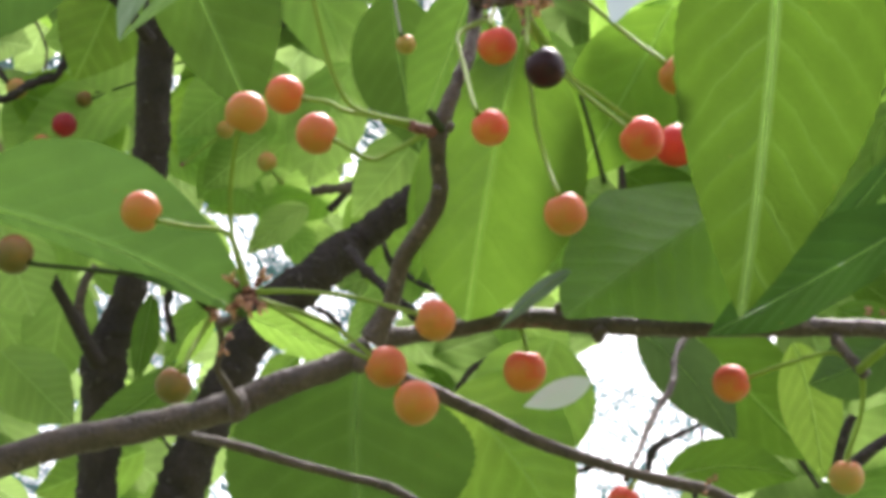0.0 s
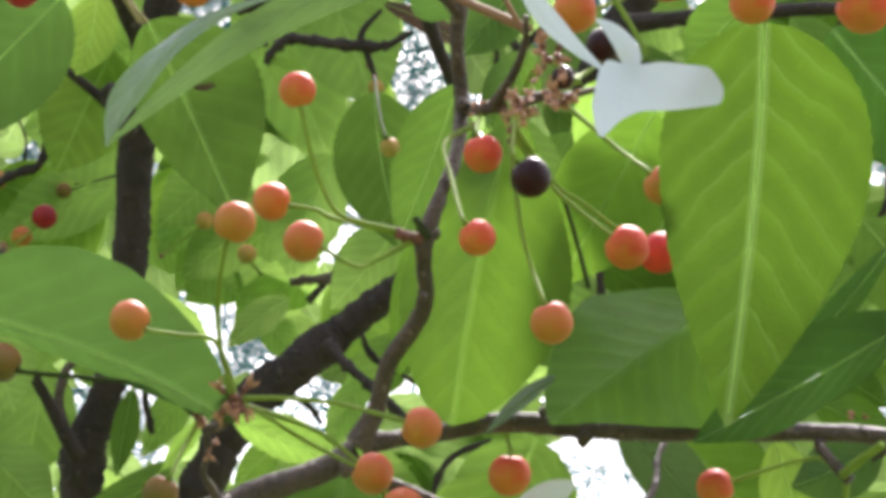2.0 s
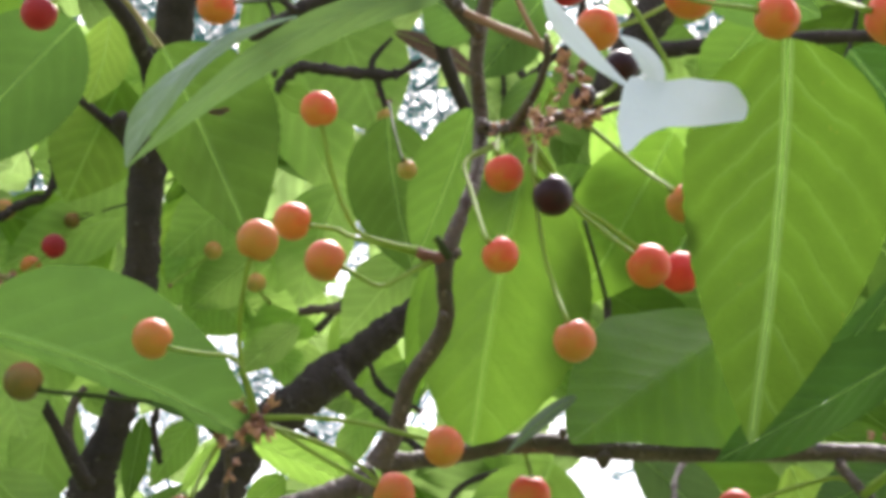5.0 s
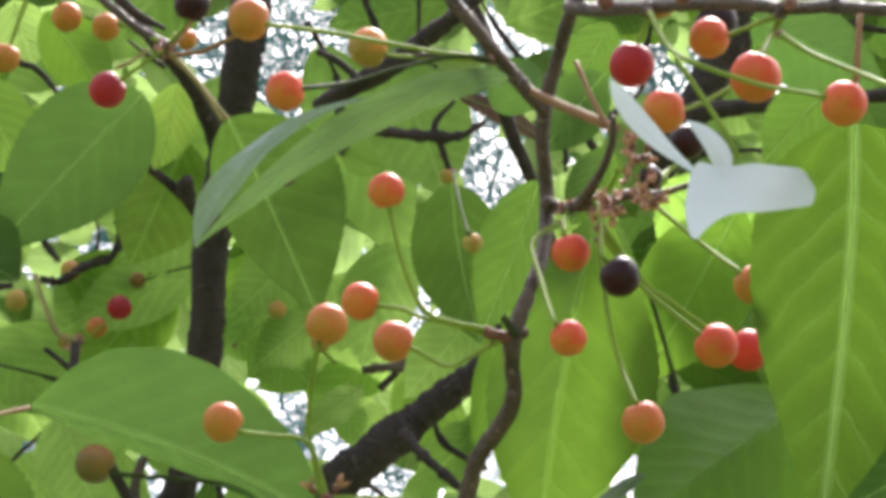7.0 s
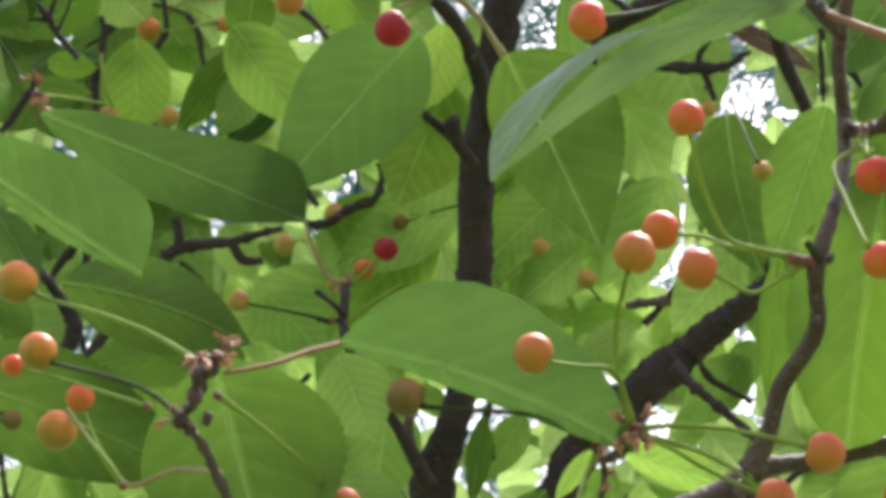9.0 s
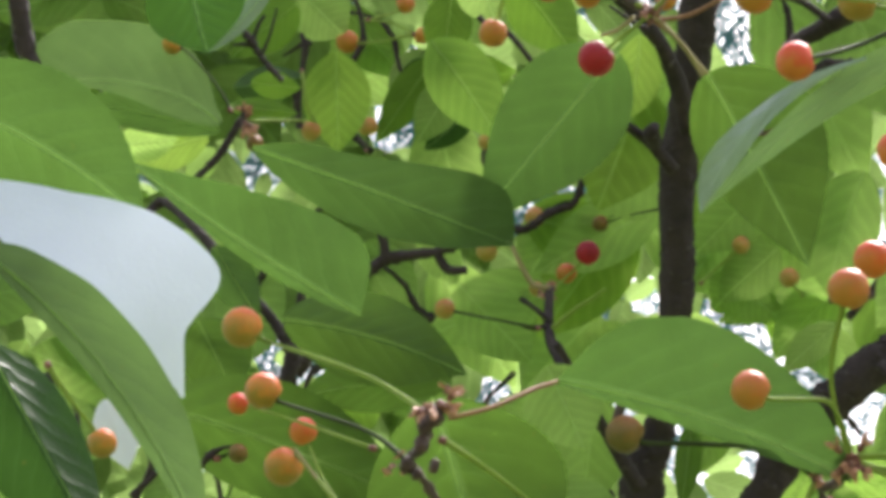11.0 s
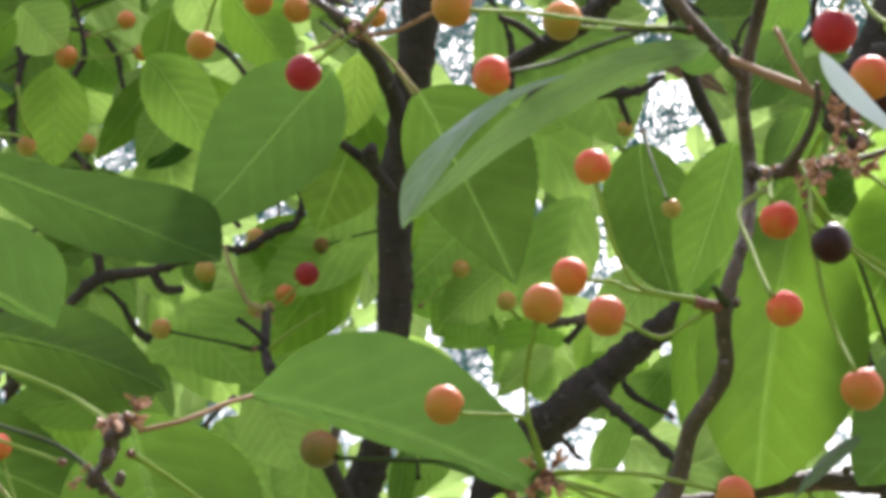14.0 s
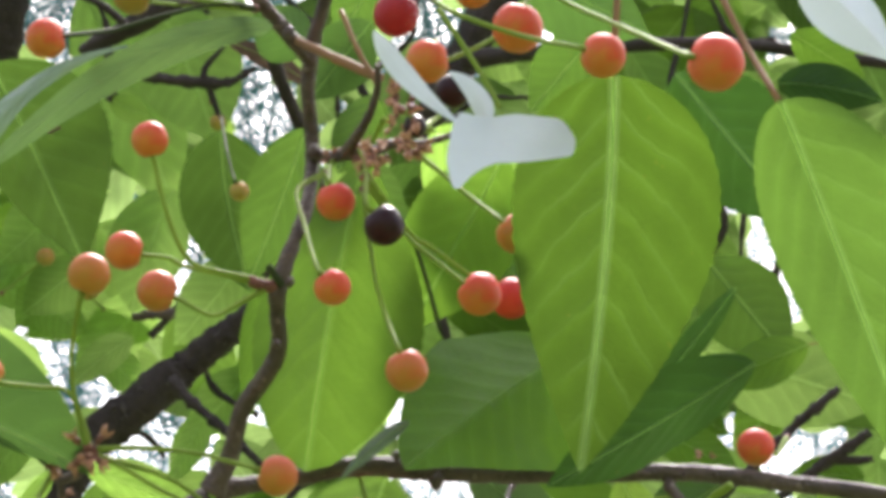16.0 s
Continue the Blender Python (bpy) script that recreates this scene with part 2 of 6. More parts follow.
# Greenish skin, darkened so that leaf shade is part of the colour.
SHADED = fruit_material("cherry_skin_greenish_shaded", (0.115, 0.095, 0.020), (0.165, 0.100, 0.020), (0.20, 0.075, 0.022))
SKIN = {"orange": ORANGE, "red": RED, "scarlet": SCARLET, "crimson": CRIMSON, "black": BLACK, "unripe": UNRIPE, "turning": TURNING, "greenish": SHADED}


# ---- builders ----
def part(name, bm, mat, parent=None, label="", at=None):
    """Links a bmesh as one mesh object, under a thing or a part."""
    me = bpy.data.meshes.new(name)
    bm.to_mesh(me)
    bm.free()
    me.materials.append(mat)
    for poly in me.polygons:
        poly.use_smooth = True
    ob = new(name, me)
    if at is not None:
        ob.location = at
    if parent:
        ob.parent = parent
    if label:
        tagged(ob, label)
    return ob


def spline(pts, steps):
    """Points along a smooth curve through pts, which may hold a radius as fourth value."""
    p = np.array(pts, float)
    p = np.vstack([2 * p[0] - p[1], p, 2 * p[-1] - p[-2]])
    out = []
    for i in range(1, len(p) - 2):
        for k in range(steps):
            s = k / steps
            a, b, c, d = p[i - 1], p[i], p[i + 1], p[i + 2]
            out.append(0.5 * (2 * b + (c - a) * s + (2 * a - 5 * b + 4 * c - d) * s * s + (3 * b - a - 3 * c + d) * s ** 3))
    out.append(p[-2])
    return np.array(out)


def tube(bm, pts, sides=8, rough=0.0, seed=0.0, steps=5, cap=True):
    """A tapering, slightly knotty round stem through points (x, y, z, radius)."""
    line = spline(pts, steps)
    rings = []
    up = Vector((0.31, 0.2, 0.93))
    for i, q in enumerate(line):
        a, b = line[max(i - 1, 0)], line[min(i + 1, len(line) - 1)]
        way = Vector((b - a)[:3]).normalized()
        s = way.cross(up)
        if s.length < 0.05:
            s = way.cross(Vector((1, 0, 0)))
        s.normalize()
        n = s.cross(way)
        ring = []
        for k in range(sides):
            ang = 2 * math.pi * k / sides
            r = max(q[3], 0.0001)
            if rough >= 0.3:
                r *= 1 + 0.45 * max(0.0, math.sin(i * 1.1 + seed)) ** 5
            if rough:
                here = Vector(q[:3]) + (s * math.cos(ang) + n * math.sin(ang)) * r
                r *= 1 + rough * noise.noise(here * (0.9 / max(q[3], 0.001)) + Vector((seed, 0, 0))) + (0.9 if rough > 0.2 else 0.5) * rough * noise.noise(here * (3.9 / max(q[3], 0.001)))
            ring.append(bm.verts.new(Vector(q[:3]) + (s * math.cos(ang) + n * math.sin(ang)) * r))
        rings.append(ring)
    for a, b in zip(rings, rings[1:]):
        for k in range(sides):
            bm.faces.new((a[k], a[(k + 1) % sides], b[(k + 1) % sides], b[k]))
    if cap:
        bm.faces.new(rings[0][::-1])
        bm.faces.new(rings[-1])


def lump(bm, at, r, stretch=(0, 0, 1), long=1.3, seed=0.0, rough=0.25):
    """A small knobbly body such as a bud or a node."""
    way = Vector(stretch).normalized()
    m = Matrix.Translation(at) @ way.to_track_quat("Z", "Y").to_matrix().to_4x4() @ Matrix.Diagonal((r, r, r * long, 1))
    made = bmesh.ops.create_icosphere(bm, subdivisions=2, radius=1.0, matrix=m)
    for v in made["verts"]:
        v.co += (v.co - Vector(at)) * rough * noise.noise(v.co * (0.8 / r) + Vector((seed, seed, 0)))


def blade(bm, base, mid, tip, half, left, right, face, widest=0.45, point=1.0, wave=0.0, pleat=0.012, slot=0.0, cols=6, rows=44, seed=0.0, prof=()):
    """A leaf's blade along a bent midrib. left, right: degrees by which each half folds back. face: the way its front looks."""
    b, c, e, n0 = Vector(base), Vector(mid), Vector(tip), Vector(face).normalized()
    c = 2 * c - (b + e) / 2
    uv = bm.loops.layers.uv.verify()
    widest_half = max([half * 0.6] + [max(q[1:]) for q in prof]) if prof else half
    grid = []
    for i in range(rows + 1):
        u = i / rows
        at = b * (1 - u) ** 2 + c * 2 * u * (1 - u) + e * u * u
        way = ((c - b) * (1 - u) + (e - c) * u).normalized()
        s = n0.cross(way).normalized()
        n = way.cross(s)
        g = u ** (math.log(0.5) / math.log(widest))
        w = half * max(math.sin(math.pi * g), 0.0) ** (0.72 if g < 0.5 else 0.72 + 0.5 * point * (g - 0.5))
        sides = (w, w)
        if prof:
            sides = [float(np.interp(u, [q[0] for q in prof], [q[i] for q in prof])) for i in (1, 2)]
            for i in (1, 2):
                near_u = [float(np.interp(min(max(u + k * 0.012, 0), 1), [q[0] for q in prof], [q[i] for q in prof])) for k in (-2, -1, 0, 1, 2)]
                sides[i - 1] = sum(near_u) / 5 if 0 < u < 1 else 0.0005
        line = []
        for k in [-c for c in range(cols, -1, -1)] + list(range(cols + 1)):
            v = k / cols
            sign = -1 if len(line) <= cols else 1
            a = radians(left if sign > 0 else right)
            x = abs(v) * sides[0 if sign > 0 else 1] + slot * (1 - 0.8 * u)
            if abs(k) == cols and 0 < i < rows:
                x *= 1 + 0.010 * ((i % 2) * 2 - 1)
            wide = min(half, sides[0 if sign > 0 else 1] * 1.3)
            rise = wide * pleat * (0.6 + noise.noise(Vector((u * 5, v * 3, seed)))) * math.sin(2 * math.pi * 9 * (u - 0.2 * abs(v) ** 1.25)) * (1 - abs(v)) * abs(v) * 4
            rise += wide * wave * v * v * noise.noise(Vector((u * 3.0 + seed, 4.0 * (sign > 0) + seed, seed)))
            curl = 1.0 - 0.18 * abs(v)
            across = sign * abs(v) * sides[0 if sign > 0 else 1] / widest_half
            line.append((bm.verts.new(at + s * (sign * x * math.cos(a * curl)) - n * (x * math.sin(a * curl) - rise)), u, 0.5 + across / 2))
        grid.append(line)
    for p, q in zip(grid, grid[1:]):
        for k in range(2 * cols + 1):
            if k == cols:
                continue
            f = bm.faces.new((p[k][0], p[k + 1][0], q[k + 1][0], q[k][0]))
            for loop, (_, u, v) in zip(f.loops, (p[k], p[k + 1], q[k + 1], q[k])):
                loop[uv].uv = (u, v)
    return [((b * (1 - u) ** 2 + c * 2 * u * (1 - u) + e * u * u), u) for u in (0, 0.2, 0.4, 0.6, 0.8, 0.97)]


leaf_count = 0


def leaf(owner, base, mid, tip, half, left, right, face, stem=None, mat=None, widest=0.45, point=1.0, wave=0.24, red=False, label="", lobes=(), pleat=0.004, prof=(), fold=(), rib=False):
    """One leaf of a branch: blade, midrib on the side that faces the viewer's way, and its stalk where that shows."""
    global leaf_count
    leaf_count += 1
    o = owner.location
    base, mid, tip = Vector(base) - o, Vector(mid) - o, Vector(tip) - o
    stem = [Vector(p) - o for p in stem or ()]
    bm = bmesh.new()
    long = (Vector(tip) - Vector(base)).length
    plain = bool(lobes or prof or mat is LEAF_PALE) and not rib
    slot = 0.0 if plain else long * 0.0031
    line = blade(bm, base, mid, tip, half, left, right, face, widest, point, wave, pleat, slot, seed=leaf_count * 1.37, prof=prof)
    for k, (lb, lm, lt, lh, lw, lp) in enumerate(lobes):
        blade(bm, Vector(lb) - o, Vector(lm) - o, Vector(lt) - o, lh, 6, 6, face, lw, lp, wave, 0.0, seed=leaf_count + k)
    ob = part("leaf", bm, mat or LEAF, owner, label)
    n = Vector(face).normalized()
    if fold:
        fb, fm, ft, fp = fold
        bm = bmesh.new()
        blade(bm, Vector(fb) - o, Vector(fm) - o, Vector(ft) - o, 0.01, 18, 4, (-0.25, -0.95, -0.12), wave=0.5, pleat=0.10, seed=leaf_count, prof=fp)
        part("turned_edge", bm, LEAF_SHEEN, ob, "turned-over leaf edge, its grey sheen partly painted")
    if not plain:
        bm = bmesh.new()
        tube(bm, [(*(p + n * 0.0002), long * 0.0038 * (1 - 0.8 * u)) for p, u in line], 8, steps=3)
        part("midrib", bm, RIB_DARK if mat in (LEAF_SHADE, LEAF_WAXY, LEAF_DULL, LEAF_SHEEN) else RIB, ob)
    if stem:
        bm = bmesh.new()
        r = long * 0.0085
        tube(bm, [(*p, r) for p in stem] + [(*Vector(base), r * 0.95)], 7, 0.06, steps=4)
        part("leaf_stalk", bm, STALK_RED if red else STALK, ob)
    return ob


def cherry(at, r, skin, stalk, label, dark=False, tall=1.0):
    """A cherry on its stalk. stalk: from the fruit's end to the twig."""
    thing = new("cherry")
    thing.location = at
    tagged(thing, label, "cherry", "cherries on the tree")
    c = Vector(at)
    to = (Vector(stalk[0]) - c).normalized()
    bm = bmesh.new()
    bmesh.ops.create_uvsphere(bm, u_segments=28, v_segments=18, radius=r)
    bmesh.ops.rotate(bm, verts=bm.verts, matrix=to.to_track_quat("Z", "Y").to_matrix(), cent=(0, 0, 0))
    for v in bm.verts:
        k = v.co.normalized().dot(to)
        v.co -= to * r * (0.30 * max(0.0, (k - 0.86) / 0.14) ** 2)
        v.co += v.co * (0.02 * noise.noise(v.co * (1.2 / r) + c * 50))
        v.co += to * (v.co.dot(to) * (tall - 1))
    part("fruit", bm, SKIN[skin], thing)
    bm = bmesh.new()
    pts = [c + to * r * 0.78] + [Vector(p) for p in stalk]
    w = 0.00062 if r > 0.0041 else 0.00042
    tube(bm, [(*(p - c), w * (1.5 if i == 0 else 1.0 + 0.5 * (i == len(pts) - 1))) for i, p in enumerate(pts)], 7, 0.08, steps=6)
    part("stalk", bm, STALK_DARK if dark else STALK, thing)
    bm = bmesh.new()
    lump(bm, (pts[-1] - c), 0.0011, pts[-2] - pts[-1], 1.2)
    part("stalk_base", bm, BUD, thing)
    return thing


def branch(name, label, category, pts, mat, rough=0.10, sides=12, knots=()):
    """A branch with bark, and knots (x, y, z, size) on it."""
    thing = new(name)
    thing.location = pts[0][:3]
    tagged(thing, label, category)
    o = Vector(pts[0][:3])
    bm = bmesh.new()
    tube(bm, [(p[0] - o.x, p[1] - o.y, p[2] - o.z, p[3]) for p in pts], 20 if pts[0][3] > 0.005 else sides, rough, pts[0][0] * 90, 16 if pts[0][3] > 0.005 else 8)
    part("bark", bm, mat, thing)
    for i, k in enumerate(knots):
        bm = bmesh.new()
        lump(bm, Vector(k[:3]) - o, k[3], (0.3, -0.2, 0.9), 1.3, i * 3.1, 0.4)
        part("knot", bm, mat, thing)
    return thing


def side_twig(owner, pts, mat, name="twig", rough=0.15, sides=8):
    """A twig that grows from a branch, as its part."""
    o = owner.location
    bm = bmesh.new()
    tube(bm, [(p[0] - o.x, p[1] - o.y, p[2] - o.z, p[3]) for p in pts], sides, rough, pts[0][0] * 70, 6)
    return part(name, bm, mat, owner)


def spur(owner, at, r, count, seed):
    """A cluster of brown buds on a short spur, each with a few loose curled dry scales."""
    o = owner.location
    rnd = random.Random(seed)
    for i in range(count):
        off = Vector((rnd.uniform(-1, 1), rnd.uniform(-1, 1), rnd.uniform(-1, 1))) * r * 1.25
        bm = bmesh.new()
        at_bud = Vector(at) - o + off
        lump(bm, at_bud, r * rnd.uniform(0.22, 0.38), off + Vector((0, 0, 0.0001)), 1.5, seed + i, 0.5)
        bud = part("bud", bm, BUD, owner)
        for k in range(4):
            way = (off.normalized() + Vector((rnd.uniform(-1, 1), rnd.uniform(-1, 1), rnd.uniform(-1, 1)))).normalized()
            face = Vector((rnd.uniform(-1, 1), -1, rnd.uniform(-1, 1)))
            end = at_bud + way * r * rnd.uniform(0.9, 1.6)
            bm = bmesh.new()
            blade(bm, at_bud, (at_bud + end) / 2 + face.normalized() * r * 0.3, end, r * rnd.uniform(0.25, 0.4), 30, 30, face, 0.5, 0.6, 0.2, 0.0, cols=1, rows=5, seed=i + k)
            part("bud_scale", bm, SCALE, bud)


def bead(owner, at, r, way, mat, long=1.2, seed=0.0):
    """A swollen dark node on a twig."""
    bm = bmesh.new()
    lump(bm, Vector(at) - owner.location, r, way, long, seed, 0.35)
    return part("node", bm, mat, owner)


# ---- far tree: trunk, limbs ----
tree = branch("cherry_tree", "dark old cherry trunk with rough bark and leafy twigs", "tree", [(-0.1288, 0.9626, 1.7942, 0.01058), (-0.1243, 0.9407, 1.8424, 0.00914), (-0.1223, 0.9278, 1.8709, 0.00866), (-0.1198, 0.9117, 1.8942, 0.00909), (-0.1093, 0.8955, 1.9178, 0.00666), (-0.1011, 0.8725, 1.9564, 0.00687), (-0.0983, 0.8553, 1.9821, 0.00730), (-0.0954, 0.8373, 2.0097, 0.00797), (-0.0830, 0.7948, 2.0574, 0.00769), (-0.0774, 0.7752, 2.0944, 0.00792), (-0.0708, 0.7489, 2.1438, 0.00792)], BARK_DARK, 0.21)
limb = branch("tree_limb", "thick dark cherry limb tapering to a thin crooked end", "branch", [(-0.1068, 0.9647, 1.8017, 0.01058), (-0.0923, 0.9455, 1.8378, 0.01034), (-0.0810, 0.9326, 1.8623, 0.01010), (-0.0695, 0.9207, 1.8846, 0.00914), (-0.0575, 0.9100, 1.9047, 0.00866), (-0.0450, 0.9030, 1.9179, 0.00866), (-0.0202, 0.8938, 1.9351, 0.00866), (-0.0110, 0.8927, 1.9432, 0.00721), (0.0047, 0.8841, 1.9525, 0.00646), (0.0179, 0.8761, 1.9600, 0.00524), (0.0252, 0.8686, 1.9652, 0.00331), (0.0219, 0.8599, 1.9708, 0.00188), (0.0188, 0.8553, 1.9791, 0.00141)], BARK_DARK, 0.21)
side_twig(limb, [(-0.0170, 0.8529, 1.9194, 0.00252), (-0.0105, 0.8516, 1.9109, 0.00224), (-0.0031, 0.8501, 1.9030, 0.00196), (0.0071, 0.8496, 1.8931, 0.00175), (0.0195, 0.8504, 1.8807, 0.00154)], BARK_DARK, "twig", 0.3, 10)
side_twig(tree, [(-0.0966, 0.8167, 1.9950, 0.0032), (-0.1036, 0.8028, 1.9998, 0.0024), (-0.1115, 0.7905, 2.0017, 0.0020), (-0.1200, 0.7782, 2.0035, 0.0017)], BARK_DARK, "twig", 0.15)
side_twig(tree, [(-0.1024, 0.7989, 1.9989, 0.00319), (-0.1026, 0.7886, 1.9970, 0.00361), (-0.1007, 0.7829, 1.9975, 0.00224)], BARK_DARK, "twig", 0.15)
side_twig(tree, [(-0.0897, 0.8091, 2.0092, 0.00415), (-0.0922, 0.7908, 2.0224, 0.00388), (-0.1002, 0.7636, 2.0308, 0.00335), (-0.1134, 0.7474, 2.0401, 0.00287), (-0.1263, 0.7308, 2.0500, 0.00240)], BARK_DARK, "twig", 0.15)
side_twig(tree, [(-0.1230, 0.8983, 1.8876, 0.00212), (-0.1276, 0.8721, 1.8971, 0.00138), (-0.1348, 0.8564, 1.9078, 0.00137), (-0.1412, 0.8408, 1.9182, 0.00135), (-0.1462, 0.8271, 1.9241, 0.00156)], BARK_DARK, "twig", 0.15)
side_twig(tree, [(-0.1265, 0.8944, 1.8962, 0.00330), (-0.1290, 0.8896, 1.9069, 0.00236), (-0.1267, 0.8847, 1.9177, 0.00212), (-0.1220, 0.8818, 1.9241, 0.00141)], BARK, "twig", 0.15)
side_twig(tree, [(-0.1194, 0.8891, 1.8828, 0.00377), (-0.1305, 0.8681, 1.8999, 0.00256), (-0.1427, 0.8575, 1.9184, 0.00233), (-0.1543, 0.8663, 1.9431, 0.00238), (-0.1560, 0.8747, 1.9710, 0.00219)], BARK_DARK, "twig", 0.15)
spur(tree, (-0.1567, 0.8797, 1.9720), 0.0029, 4, 36)
side_twig(tree, [(-0.1543, 0.8677, 1.9516, 0.00144), (-0.1606, 0.8644, 1.9569, 0.00120), (-0.1669, 0.8616, 1.9610, 0.00120)], BARK_DARK, "twig", 0.15)
back_limb = branch("tree_limb", "dark bare limb among the upper leaves", "branch", [(0.0920, 0.8770, 2.0482, 0.00500), (0.1007, 0.8621, 2.0587, 0.00843), (0.1118, 0.8526, 2.0766, 0.00868), (0.1217, 0.8444, 2.0919, 0.00893), (0.1304, 0.8345, 2.1105, 0.00893), (0.1379, 0.8176, 2.1423, 0.00893)], BARK_DARK, 0.21)
side_twig(back_limb, [(0.1084, 0.8378, 2.0618, 0.00486), (0.1265, 0.8281, 2.0587, 0.00361), (0.1514, 0.8185, 2.0555, 0.00309), (0.1922, 0.8086, 2.0528, 0.00283), (0.2251, 0.8003, 2.0471, 0.00256), (0.2689, 0.7945, 2.0367, 0.00254), (0.3230, 0.7889, 2.0260, 0.00228)], BARK_DARK, "twig", 0.15)
back_twig = branch("branch", "thin dark twig rising between leaves", "branch", [(0.0429, 0.7455, 1.9372, 0.00187), (0.0331, 0.7221, 1.9598, 0.00247), (0.0236, 0.7029, 1.9746, 0.00264), (0.0163, 0.6812, 1.9943, 0.00261), (0.0111, 0.6672, 1.9993, 0.00258), (0.0012, 0.6560, 2.0203, 0.00258)], BARK_DARK, 0.14)
mossy_limb = branch("branch", "dark side branch with rough bark above leaves", "branch", [(-0.0455, 0.6996, 1.9809, 0.00203), (-0.0345, 0.6887, 1.9801, 0.00341), (-0.0167, 0.6757, 1.9832, 0.00397), (-0.0047, 0.6627, 1.9864, 0.00333), (0.0060, 0.6505, 1.9881, 0.00290), (0.0224, 0.6432, 2.0017, 0.00271)], BARK_DARK, 0.21)
side_twig(mossy_limb, [(-0.0286, 0.6788, 1.9774, 0.00159), (-0.0365, 0.6755, 1.9835, 0.00139), (-0.0444, 0.6737, 1.9870, 0.00119)], BARK_DARK, "twig", 0.15)
bare_twig = branch("branch", "thin dark twig carrying tiny unripe cherries", "branch", [(-0.0420, 0.8032, 2.0204, 0.00138), (-0.0390, 0.8005, 2.0255, 0.00184), (-0.0320, 0.7983, 2.0296, 0.00208), (-0.0194, 0.7989, 2.0283, 0.00208), (-0.0021, 0.7996, 2.0271, 0.00231), (0.0071, 0.7994, 2.0275, 0.00161), (0.0175, 0.7967, 2.0326, 0.00092)], BARK_DARK, 0.4)
side_twig(bare_twig, [(-0.0032, 0.7994, 2.0275, 0.00184), (-0.0028, 0.7967, 2.0326, 0.00138), (0.0048, 0.7927, 2.0402, 0.00092)], BARK_DARK, "twig", 0.15)
side_twig(bare_twig, [(-0.0021, 0.7996, 2.0271, 0.00161), (0.0002, 0.8026, 2.0214, 0.00138), (0.0025, 0.8059, 2.0153, 0.00115)], BARK_DARK, "twig", 0.15)
low_twig = branch("branch", "short bare twig with pale bark in front of leaves", "branch", [(-0.0378, 0.9623, 1.9980, 0.00184), (-0.0247, 0.9617, 1.9991, 0.00210), (-0.0063, 0.9615, 1.9996, 0.00210), (0.0081, 0.9629, 1.9968, 0.00184)], BARK, 0.4)
side_twig(low_twig, [(-0.0116, 0.9568, 2.0084, 0.00131), (-0.0208, 0.9623, 1.9980, 0.00158), (-0.0294, 0.9666, 1.9899, 0.00210)], BARK_DARK, "twig", 0.15)
left_twig = branch("branch", "dark forked twig between the leaves", "branch", [(-0.2686, 0.8791, 1.9384, 0.00243), (-0.2376, 0.8561, 1.9683, 0.00216), (-0.2246, 0.8525, 1.9782, 0.00240), (-0.2049, 0.8533, 1.9807, 0.00192), (-0.1917, 0.8530, 1.9842, 0.00168), (-0.1808, 0.8530, 1.9866, 0.00120)], BARK_DARK, 0.4)
side_twig(left_twig, [(-0.2246, 0.8525, 1.9782, 0.00216), (-0.2249, 0.8493, 1.9846, 0.00216), (-0.2262, 0.8464, 1.9900, 0.00192)], BARK_DARK, "twig", 0.15)
side_twig(left_twig, [(-0.2025, 0.8536, 1.9808, 0.00192), (-0.1979, 0.8573, 1.9744, 0.00216), (-0.1896, 0.8583, 1.9741, 0.00168)], BARK_DARK, "twig", 0.15)
upper_twig = branch("branch", "dark upright twig behind a bright leaf", "branch", [(-0.2629, 0.8392, 2.0384, 0.00149), (-0.2633, 0.8358, 2.0453, 0.00161), (-0.2634, 0.8330, 2.0509, 0.00211), (-0.2613, 0.8301, 2.0576, 0.00136), (-0.2596, 0.8266, 2.0654, 0.00136), (-0.2585, 0.8240, 2.0710, 0.00161), (-0.2601, 0.8211, 2.0764, 0.00087)], BARK_DARK, 0.2)
side_twig(upper_twig, [(-0.2588, 0.8242, 2.0706, 0.00124), (-0.2570, 0.8238, 2.0720, 0.00124), (-0.2555, 0.8234, 2.0733, 0.00074)], BARK_DARK, "twig", 0.15)
spur_twig = branch("branch", "knobbly brown twig with bud scales", "branch", [(-0.2523, 0.6670, 1.9251, 0.00116), (-0.2441, 0.6651, 1.9325, 0.00129), (-0.2367, 0.6617, 1.9425, 0.00129), (-0.2336, 0.6601, 1.9471, 0.00090)], BARK_DARK, 0.3)
spur(spur_twig, (-0.2315, 0.6526, 1.9401), 0.0027, 5, 24)
spur_twig_b = branch("branch", "dark knobbly twig at the crown edge", "branch", [(-0.2452, 0.7446, 2.0078, 0.00112), (-0.2493, 0.7417, 2.0121, 0.00112), (-0.2526, 0.7394, 2.0157, 0.00112), (-0.2550, 0.7373, 2.0192, 0.00134), (-0.2566, 0.7356, 2.0220, 0.00201), (-0.2587, 0.7341, 2.0244, 0.00134), (-0.2603, 0.7328, 2.0264, 0.00067)], BARK_DARK, 0.3)
side_twig(spur_twig_b, [(-0.2563, 0.7363, 2.0208, 0.00112), (-0.2547, 0.7346, 2.0249, 0.00089), (-0.2532, 0.7333, 2.0281, 0.00078), (-0.2508, 0.7321, 2.0314, 0.00067)], BARK_DARK, "twig", 0.25)
